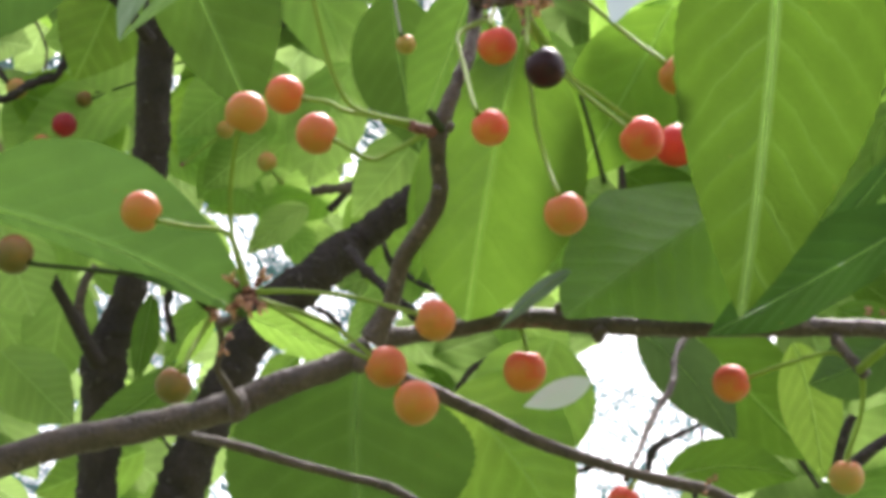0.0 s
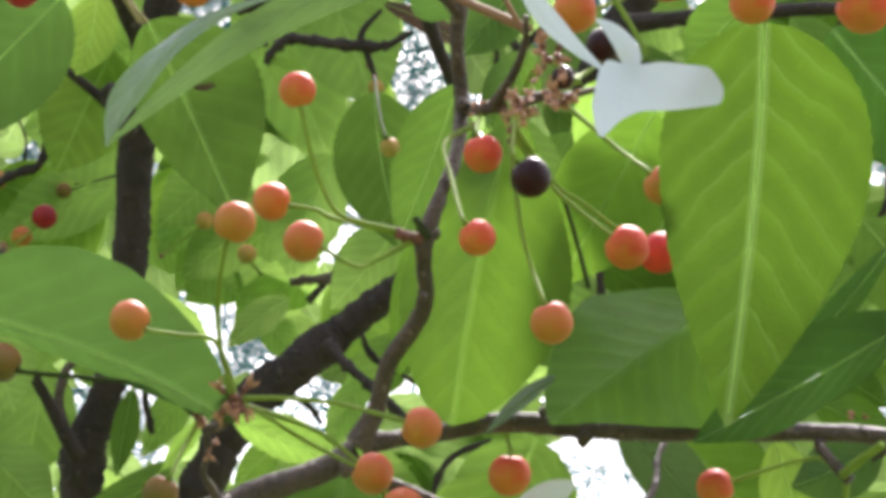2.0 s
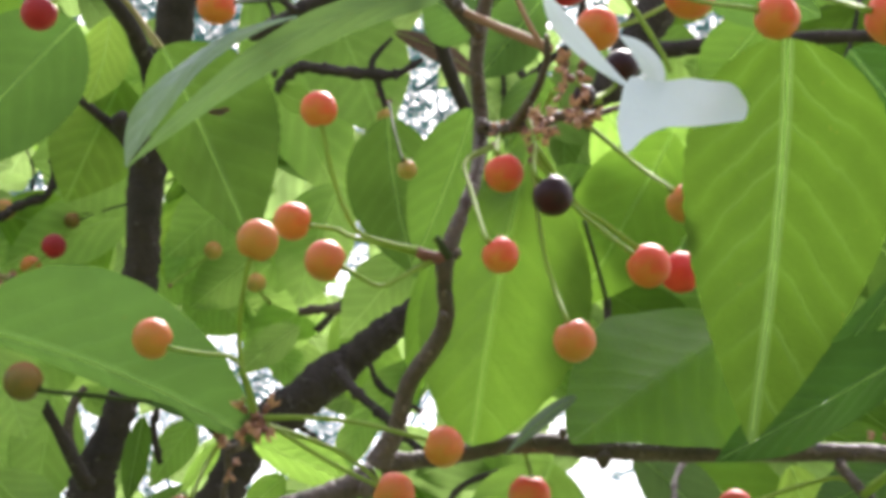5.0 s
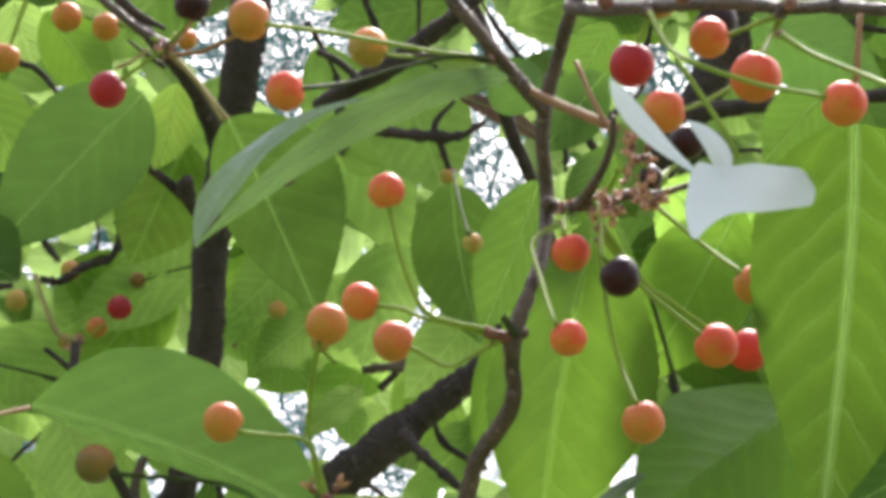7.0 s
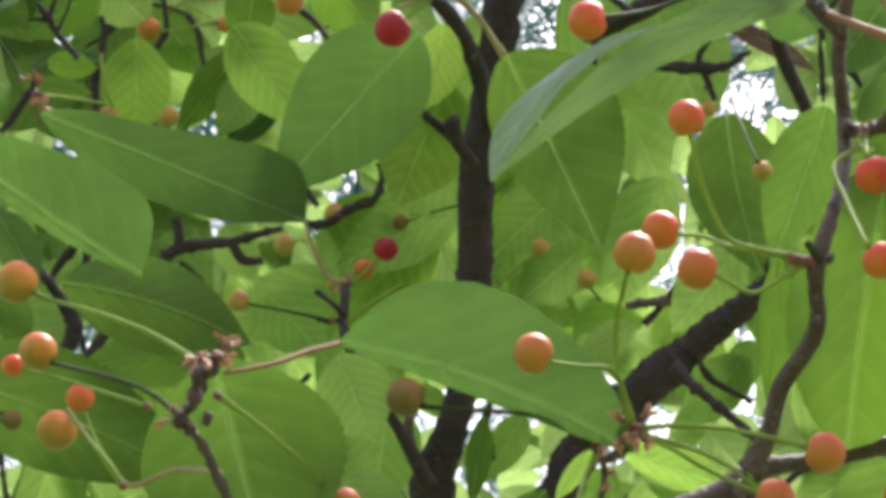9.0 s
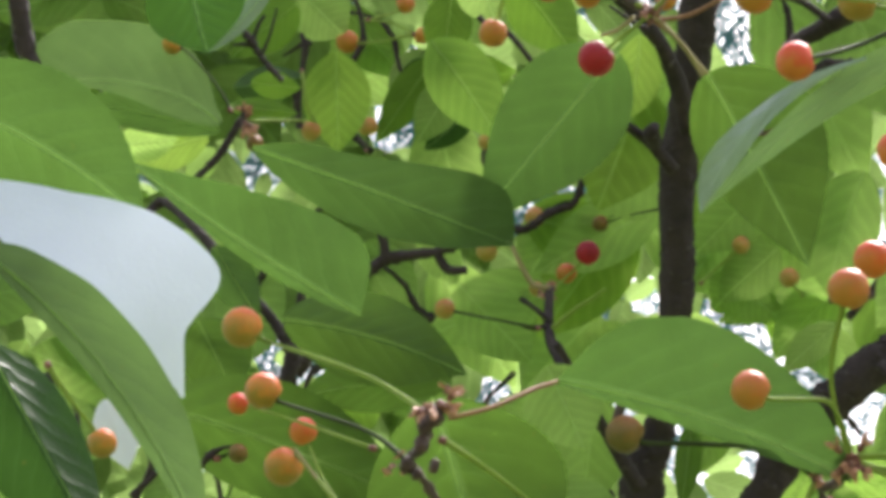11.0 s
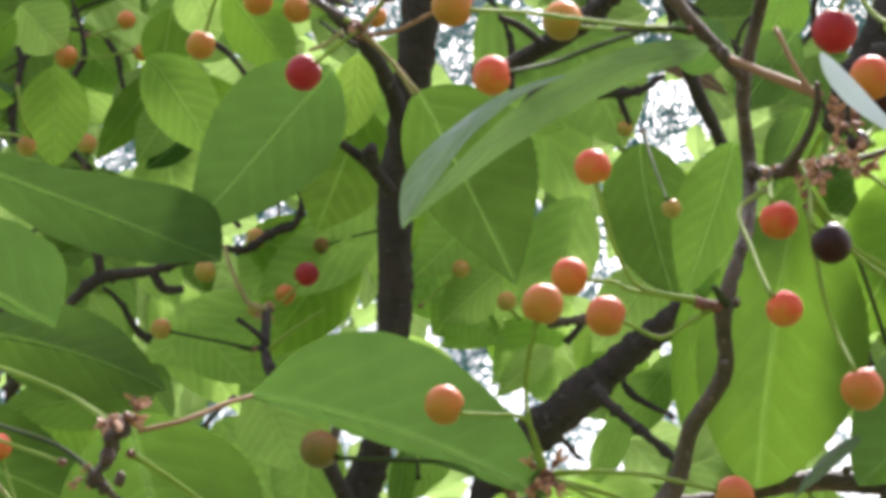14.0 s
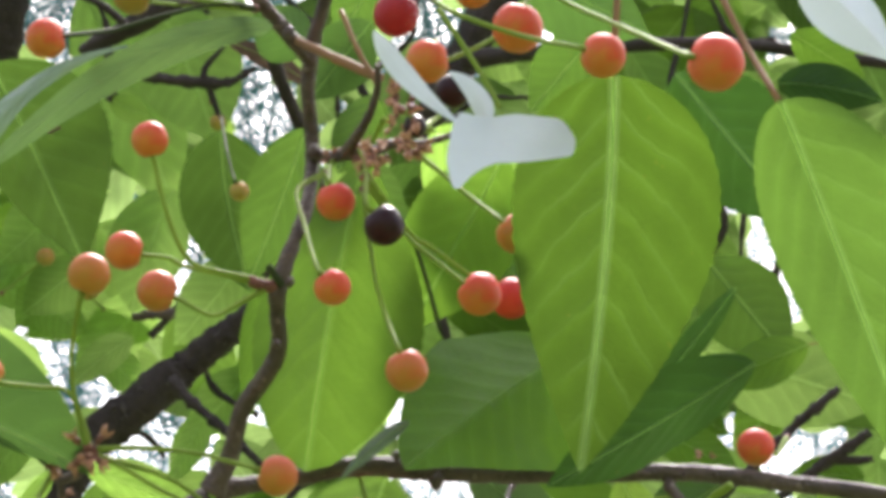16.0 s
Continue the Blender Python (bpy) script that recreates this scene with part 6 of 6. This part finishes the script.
cherry((-0.2343, 0.5486, 1.7807), 0.0042, "turning", [(-0.2368, 0.5461, 1.7848), (-0.2391, 0.5328, 1.7881), (-0.2376, 0.5103, 1.7886)], "orange cherry blushed red, hanging on a thin green stalk")
cherry((-0.1029, 0.5430, 1.7472), 0.0043, "orange", [(-0.1071, 0.5405, 1.7514), (-0.1159, 0.5058, 1.7515), (-0.1247, 0.4821, 1.7521)], "orange cherry blushed red, hanging on a thin green stalk")

# ---- small cherries further off ----
cherry((-0.1414, 0.8913, 1.9949), 0.0055, "crimson", [(-0.1454, 0.8936, 1.9905), (-0.1548, 0.8879, 1.9781), (-0.1622, 0.8891, 1.9760)], "ripe red cherry on a green stalk")
cherry((-0.1521, 0.9002, 1.9895), 0.0046, "orange", [(-0.1551, 0.9016, 1.9861), (-0.1554, 0.8841, 1.9747)], "small unripe yellow-orange cherry on a thin stalk")
cherry((-0.0758, 0.9335, 2.0147), 0.0042, "unripe", [(-0.0799, 0.9354, 2.0111), (-0.0887, 0.9365, 2.0039), (-0.0942, 0.9299, 1.9950)], "small unripe yellow-orange cherry on a thin stalk")
cherry((-0.2038, 0.8830, 1.9673), 0.0046, "unripe", [(-0.1977, 0.8848, 1.9661), (-0.1783, 0.8607, 1.9513), (-0.1589, 0.8613, 1.9464)], "small unripe yellow-orange cherry on a thin stalk", dark=True)
cherry((-0.2612, 0.8521, 2.0440), 0.0044, "unripe", [(-0.2592, 0.8507, 2.0479), (-0.2563, 0.8242, 2.0417), (-0.2587, 0.8218, 2.0574)], "small unripe yellow-orange cherry on a thin stalk")
cherry((-0.2501, 0.9151, 2.0791), 0.0047, "unripe", [(-0.2503, 0.9172, 2.0748), (-0.2443, 0.8891, 2.0523)], "small unripe yellow-orange cherry on a thin stalk", dark=True)
cherry((-0.1713, 0.9307, 2.0336), 0.0048, "unripe", [(-0.1662, 0.9305, 2.0361), (-0.1562, 0.9158, 2.0331), (-0.1498, 0.9169, 2.0333)], "small unripe yellow-orange cherry on a thin stalk", dark=True)
branch("branch", "thin dark twig holding small unripe cherries", "branch", [(-0.1824, 0.9161, 2.0218, 0.00156), (-0.1734, 0.9179, 2.0216, 0.00182), (-0.1628, 0.9168, 2.0282, 0.00182), (-0.1510, 0.9167, 2.0333, 0.00182), (-0.1472, 0.9134, 2.0416, 0.00156), (-0.1484, 0.9098, 2.0486, 0.00130)], BARK_DARK, 0.4)
cherry((-0.0534, 0.8961, 1.9799), 0.0043, "unripe", [(-0.0517, 0.8981, 1.9766), (-0.0489, 0.9263, 1.9851)], "small unripe yellow-orange cherry on a thin stalk")
cherry((-0.1884, 0.8996, 2.0024), 0.0049, "unripe", [(-0.1808, 0.9000, 2.0048), (-0.1692, 0.8690, 1.9845), (-0.1649, 0.8741, 1.9758)], "small unripe yellow-orange cherry on a thin stalk")
cherry((-0.2509, 0.8692, 2.0996), 0.0053, "orange", [(-0.2461, 0.8705, 2.0988), (-0.2270, 0.8437, 2.0833), (-0.2144, 0.8448, 2.0862)], "small unripe yellow-orange cherry on a thin stalk")
cherry((-0.2126, 0.8542, 2.0907), 0.0037, "orange", [(-0.2175, 0.8524, 2.0924), (-0.2241, 0.8408, 2.0905), (-0.2340, 0.8385, 2.0913)], "small unripe yellow-orange cherry on a thin stalk")
cherry((-0.2189, 0.8468, 2.1035), 0.0042, "orange", [(-0.2233, 0.8475, 2.1003), (-0.2340, 0.8385, 2.0913)], "small unripe yellow-orange cherry on a thin stalk")
cherry((0.0087, 0.5871, 1.8641), 0.0029, "unripe", [(0.0071, 0.5853, 1.8675), (0.0052, 0.6121, 1.8916), (0.0035, 0.6595, 1.9303)], "small unripe yellow-orange cherry on a thin stalk", dark=True)
cherry((0.0019, 0.8954, 2.0634), 0.0037, "unripe", [(0.0006, 0.8927, 2.0686), (-0.0005, 0.8190, 2.0292)], "small unripe yellow-orange cherry on a thin stalk")
cherry((-0.1893, 0.8975, 2.0575), 0.0038, "unripe", [(-0.1870, 0.8960, 2.0615), (-0.1762, 0.8515, 2.0412)], "small unripe yellow-orange cherry on a thin stalk")
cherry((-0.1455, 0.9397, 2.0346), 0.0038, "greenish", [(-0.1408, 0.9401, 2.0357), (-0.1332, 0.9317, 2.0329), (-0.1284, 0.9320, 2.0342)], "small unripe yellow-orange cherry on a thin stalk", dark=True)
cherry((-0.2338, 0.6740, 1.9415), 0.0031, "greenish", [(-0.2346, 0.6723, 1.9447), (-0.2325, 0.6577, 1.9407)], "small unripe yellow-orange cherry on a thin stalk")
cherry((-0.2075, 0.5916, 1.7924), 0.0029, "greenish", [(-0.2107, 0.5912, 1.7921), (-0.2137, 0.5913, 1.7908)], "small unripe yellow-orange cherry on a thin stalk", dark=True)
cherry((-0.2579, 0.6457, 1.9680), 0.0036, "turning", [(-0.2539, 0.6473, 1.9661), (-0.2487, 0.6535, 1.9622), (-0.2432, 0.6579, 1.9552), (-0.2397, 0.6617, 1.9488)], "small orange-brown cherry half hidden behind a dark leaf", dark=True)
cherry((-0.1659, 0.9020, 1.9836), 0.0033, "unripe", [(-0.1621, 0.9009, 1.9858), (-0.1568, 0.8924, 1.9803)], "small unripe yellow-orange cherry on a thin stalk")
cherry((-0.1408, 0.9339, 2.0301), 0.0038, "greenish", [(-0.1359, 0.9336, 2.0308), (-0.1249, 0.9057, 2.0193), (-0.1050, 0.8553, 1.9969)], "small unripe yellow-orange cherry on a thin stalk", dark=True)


# the tree's foot, and where the lower branches leave it
side_twig(tree, [(-0.135, 1.075, -0.02, 0.075), (-0.130, 1.068, 0.08, 0.052), (-0.122, 1.055, 0.50, 0.040), (-0.118, 1.030, 1.05, 0.032), (-0.118, 1.000, 1.45, 0.022), (-0.1275, 0.970, 1.775, 0.0108)], BARK_DARK, "trunk", 0.14, 24)
side_twig(limb, [(-0.118, 1.003, 1.42, 0.020), (-0.112, 0.985, 1.66, 0.013), (-0.1068, 0.9647, 1.8017, 0.0107)], BARK_DARK, "limb_base", 0.14, 16)
side_twig(low_branch, [(-0.119, 1.005, 1.40, 0.016), (-0.150, 0.930, 1.47, 0.011), (-0.178, 0.760, 1.61, 0.007), (-0.160, 0.610, 1.70, 0.0047), (-0.1318, 0.5727, 1.722, 0.0044)], BARK, "branch_base", 0.12, 14)
side_twig(bud_twig, [(-0.1175, 0.5725, 1.7262, 0.002), (-0.118, 0.545, 1.722, 0.0015), (-0.1174, 0.5213, 1.7215, 0.00125)], BARK, "twig_base", 0.15, 8)

# ---- foliage further off, distance, ground ----
# Axes and eye point of the camera; the far foliage is laid out from them.
RIGHT, UP, AHEAD = Vector((1, 0, 0)), Vector((0, -math.sin(radians(28)), math.cos(radians(28)))), Vector((0, math.cos(radians(28)), math.sin(radians(28))))
VIEWPOINT = Vector((0, 0, 1.55))
openings = []


def opening(a, b, r):
    """A gap in the crown through which the sky shows, placed to fit the camera's view: its slopes to the side and up,
    and its size.
    """
    openings.append((a, b, r))


opening(-0.0704, -0.0704, 0.0027)
opening(-0.0655, -0.0617, 0.0013)
opening(-0.0518, -0.0890, 0.0040)
opening(-0.0456, -0.0964, 0.0027)
opening(-0.0208, -0.0171, 0.0033)
opening(-0.0146, -0.0258, 0.0021)
opening(-0.0258, -0.0092, 0.0016)
opening(0.0238, 0.0374, 0.0098)
opening(0.0164, 0.0548, 0.0047)
opening(0.0263, 0.0945, 0.0039)
opening(-0.0952, 0.1044, 0.0014)
opening(-0.0717, 0.0845, 0.0023)
opening(-0.1051, 0.0821, 0.0016)
opening(-0.0803, 0.0660, 0.0016)
opening(-0.1485, 0.0002, 0.0028)
opening(-0.1758, -0.0915, 0.0022)
opening(-0.0307, -0.1051, 0.0029)
opening(-0.0121, -0.1064, 0.0016)
opening(0.0164, -0.0816, 0.0013)
opening(-0.0902, -0.1064, 0.0018)
opening(0.0833, -0.1014, 0.0020)
opening(0.0734, 0.0821, 0.0028)
opening(-0.0010, -0.0493, 0.0016)
opening(0.1011, -0.1442, 0.0187)
opening(0.0959, -0.1267, 0.0125)
opening(0.0889, -0.1643, 0.0143)
opening(0.1261, -0.1491, 0.0120)
opening(0.0841, -0.1794, 0.0112)
opening(-0.0680, -0.0728, 0.0027)
opening(-0.0618, -0.0840, 0.0022)
opening(-0.0495, -0.0826, 0.0009)
opening(-0.0952, -0.1015, 0.0042)
opening(-0.0358, -0.1037, 0.0040)
opening(-0.0457, -0.1175, 0.0027)
opening(-0.0679, -0.1776, 0.0052)
opening(0.1542, -0.1139, 0.0036)
opening(-0.1560, -0.1517, 0.0023)
opening(0.0945, -0.1117, 0.0025)
opening(0.0341, -0.1646, 0.0014)
opening(-0.1599, -0.1831, 0.0025)
opening(-0.1419, -0.0042, 0.0014)
opening(-0.1434, -0.0981, 0.0022)
opening(-0.1452, -0.1130, 0.0016)
opening(0.1114, -0.1693, 0.0089)
opening(-0.1500, -0.0041, 0.0049)
opening(-0.2191, 0.0240, 0.0025)
opening(-0.2856, 0.0140, 0.0016)
opening(-0.0624, -0.0725, 0.0031)
opening(-0.0413, -0.0933, 0.0027)
opening(-0.0520, -0.0854, 0.0022)
opening(-0.0664, 0.0579, 0.0041)
opening(-0.0451, 0.0650, 0.0098)
opening(-0.0107, -0.0219, 0.0023)
opening(-0.2704, -0.0809, 0.0006)
opening(-0.1300, -0.0530, 0.0024)
opening(-0.1139, -0.0570, 0.0013)
opening(-0.2217, -0.0605, 0.0016)
opening(-0.0644, -0.1323, 0.0033)
opening(-0.0105, -0.1119, 0.0037)
opening(-0.3262, -0.1137, 0.0013)
opening(-0.2316, -0.1352, 0.0025)
opening(0.2477, -0.0239, 0.0044)
opening(0.2542, -0.0366, 0.0028)
opening(0.2530, -0.0543, 0.0036)
opening(0.2789, -0.0600, 0.0014)
opening(0.0195, 0.0358, 0.0098)
opening(0.0244, 0.0210, 0.0023)
opening(0.2236, -0.1099, 0.0025)
opening(0.2701, -0.1129, 0.0041)
opening(0.0790, -0.1034, 0.0016)
opening(0.0914, 0.0783, 0.0033)
opening(0.2666, 0.0646, 0.0036)


def far_leaves(name, label, count, near, far, size, seed, spread, lift, mat, owner=None):
    """A deep layer of leaves with openings to the sky; singly, as parts of owner, or joined where they are too many to count."""
    rnd = random.Random(seed)
    bm = bmesh.new()
    o = owner.location if owner else Vector((0, 0, 0))
    made = 0
    while made < count:
        d = rnd.uniform(near, far)
        a, b = rnd.uniform(*spread), rnd.uniform(*lift)
        p, q = rnd.uniform(-0.9, 0.9), -rnd.uniform(-0.3, 1.0)
        long, fat = size * rnd.uniform(0.7, 1.2), rnd.uniform(0.24, 0.30)
        n = math.hypot(p, q)
        half = long / 2 / d
        blocked = False
        for x, y, r in openings:
            u, v = ((x - a) * p + (y - b) * q) / n, ((x - a) * q - (y - b) * p) / n
            if (u / (half * 0.9 + r)) ** 2 + (v / (half * 1.7 * fat + r)) ** 2 < 1:
                blocked = True
                break
        if blocked:
            continue
        at = VIEWPOINT + (RIGHT * a + UP * b + AHEAD) * d - o
        way = (RIGHT * p + UP * q + AHEAD * rnd.uniform(-0.4, 0.4)).normalized()
        face = (-AHEAD + RIGHT * rnd.uniform(-0.5, 0.5) + UP * rnd.uniform(-0.7, 0.4)).normalized()
        base, tip = at - way * long / 2, at + way * long / 2
        sag = face * rnd.uniform(-0.08, 0.08) * long
        blade(bm, base, (base + tip) / 2 + sag, tip, long * fat, rnd.uniform(0, 30), rnd.uniform(0, 30), face, 0.45, 1.0, 0.15, 0.0, cols=2, rows=9, seed=made * 0.7)
        made += 1
        if owner:
            part(name, bm, mat if rnd.random() < 0.75 else rnd.choice((LEAF_BRIGHT, LEAF_LIT, LEAF_LIGHT)), owner)
            bm = bmesh.new()
    if owner:
        bm.free()
        return owner
    return tagged(part(name, bm, mat), label, "foliage", kind="stuff")


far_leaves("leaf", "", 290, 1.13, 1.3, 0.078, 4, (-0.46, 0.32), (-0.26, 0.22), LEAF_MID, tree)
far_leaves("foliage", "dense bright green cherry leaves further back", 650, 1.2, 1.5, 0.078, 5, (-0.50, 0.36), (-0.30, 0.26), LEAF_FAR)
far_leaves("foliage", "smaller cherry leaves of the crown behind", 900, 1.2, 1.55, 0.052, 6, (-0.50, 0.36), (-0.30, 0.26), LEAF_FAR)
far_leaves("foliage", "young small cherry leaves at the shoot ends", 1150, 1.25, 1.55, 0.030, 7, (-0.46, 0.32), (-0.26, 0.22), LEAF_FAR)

far_leaves("foliage", "cherry leaves at the far side of the crown", 420, 1.15, 1.6, 0.072, 8, (-0.85, -0.50), (-0.30, 0.26), LEAF_FAR)
far_leaves("foliage", "cherry leaves at the near side of the crown", 420, 1.15, 1.6, 0.072, 11, (0.36, 0.72), (-0.30, 0.26), LEAF_FAR)


def crown_twigs(owner, count, seed):
    """Thin crooked dark twigs with swollen nodes between the leaves of the crown."""
    rnd = random.Random(seed)
    for i in range(count):
        d = rnd.uniform(1.06, 1.20)
        at = VIEWPOINT + (RIGHT * rnd.uniform(-0.40, 0.28) + UP * rnd.uniform(-0.24, 0.20) + AHEAD) * d
        way = (RIGHT * rnd.uniform(-1, 1) + UP * rnd.uniform(0.1, 1) + AHEAD * rnd.uniform(-0.2, 0.2)).normalized()
        r = rnd.uniform(0.0007, 0.0016)
        line = []
        for k in range(rnd.randint(4, 6)):
            line.append((*at, r * (1 - 0.1 * k) * (1.6 if k in (1, 3) else 1.0)))
            way = (way + RIGHT * rnd.uniform(-0.7, 0.7) + UP * rnd.uniform(-0.6, 0.7)).normalized()
            at = at + way * rnd.uniform(0.012, 0.028)
        side_twig(owner, line, BARK_DARK, "twig", 0.35, 6)


crown_twigs(tree, 75, 21)


def fine_twigs(name, label, count, seed, spread, lift, near, far, stems=(), mat=None, thick=1.0):
    """Thin bare and needle-leaved twigs of trees behind, against the sky."""
    rnd = random.Random(seed)
    bm = bmesh.new()
    for i in range(count):
        d = rnd.uniform(near, far)
        at = VIEWPOINT + (RIGHT * rnd.uniform(*spread) + UP * rnd.uniform(*lift) + AHEAD) * d
        way = Vector((rnd.uniform(-1, 1), rnd.uniform(-0.3, 0.3), rnd.uniform(-0.6, 1))).normalized()
        r = rnd.uniform(0.0012, 0.0025) * thick
        line = []
        for k in range(5):
            line.append((*at, r * (1 - 0.17 * k)))
            side = way.cross(AHEAD).normalized()
            for s in (-1, 1):
                if rnd.random() < 0.85:
                    shoot = (way * 0.5 + side * s * rnd.uniform(0.5, 1.0) + Vector((0, rnd.uniform(-0.3, 0.3), 0))).normalized()
                    long = rnd.uniform(0.04, 0.11)
                    end = at + shoot * long
                    tube(bm, [(*at, r * 0.5), (*((at + end) / 2 + Vector((0, 0, -0.006))), r * 0.45), (*end, r * 0.25)], 3, steps=1, cap=False)
                    for j in range(8):
                        if rnd.random() < 0.6:
                            m = at + shoot * long * (0.1 + 0.125 * j)
                            e = m + (shoot + side * rnd.choice((-1, 1)) * 0.9).normalized() * rnd.uniform(0.018, 0.038)
                            tube(bm, [(*m, r * 0.3), (*e, r * 0.45)], 3, steps=1, cap=False)
            way = (way + Vector((rnd.uniform(-0.5, 0.5), rnd.uniform(-0.3, 0.3), rnd.uniform(-0.4, 0.4)))).normalized()
            at = at + way * rnd.uniform(0.05, 0.12)
        tube(bm, line, 4, steps=2, cap=False)
    for a in stems:
        foot = VIEWPOINT + (RIGHT * a + AHEAD) * 4.8
        tube(bm, [(foot.x, foot.y, 0.0, 0.07), (foot.x + 0.05, foot.y, 2.0, 0.055), (foot.x, foot.y, 4.5, 0.03), (foot.x + 0.03, foot.y, 6.2, 0.008)], 9, 0.1, steps=4)
    return tagged(part(name, bm, mat or DISTANT), label, "foliage", kind="stuff")


# Teal lightened in the colour for the glare of the sky behind.
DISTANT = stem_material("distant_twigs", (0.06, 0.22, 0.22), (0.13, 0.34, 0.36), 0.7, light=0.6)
# Paler copy: distance haze is mixed into the twig colour itself.
PAINTED_HAZE = stem_material("far_twigs_painted_haze", (0.20, 0.32, 0.34), (0.34, 0.46, 0.48), 0.7, light=0.6)
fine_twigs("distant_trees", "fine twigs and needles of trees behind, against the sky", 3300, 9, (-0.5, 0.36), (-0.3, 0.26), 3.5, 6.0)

fine_twigs("distant_trees", "dense fine needles of a tree higher up behind", 1300, 10, (-0.5, 0.36), (-0.02, 0.26), 4.5, 6.5, (), PAINTED_HAZE, 2.6)
fine_twigs("distant_trees", "needles of a tree low behind, haze painted into their colour", 300, 15, (-0.5, -0.02), (-0.20, -0.02), 4.5, 6.5, (), PAINTED_HAZE, 2.2)
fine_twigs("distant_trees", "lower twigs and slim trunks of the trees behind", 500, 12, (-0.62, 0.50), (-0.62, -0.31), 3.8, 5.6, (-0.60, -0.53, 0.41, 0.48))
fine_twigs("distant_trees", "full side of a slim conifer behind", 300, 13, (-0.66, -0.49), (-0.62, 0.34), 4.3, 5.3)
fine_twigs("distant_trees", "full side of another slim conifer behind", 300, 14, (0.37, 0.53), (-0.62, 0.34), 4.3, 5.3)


# ground far below the branches, with the horizon
def ground_material():
    m, t, p, out = material("grassy_ground")
    obj = t.nodes.new("ShaderNodeTexCoord").outputs["Object"]
    t.links.new(mix(t, noise_tex(t, 3.0, 6.0, obj), (0.05, 0.09, 0.025), (0.14, 0.15, 0.06)), p.inputs["Base Color"])
    p.inputs["Roughness"].default_value = 0.9
    return m


bm = bmesh.new()
bmesh.ops.create_grid(bm, x_segments=40, y_segments=40, size=1500)
tagged(part("ground", bm, ground_material()), "grassy ground under the tree", "ground", kind="structure")
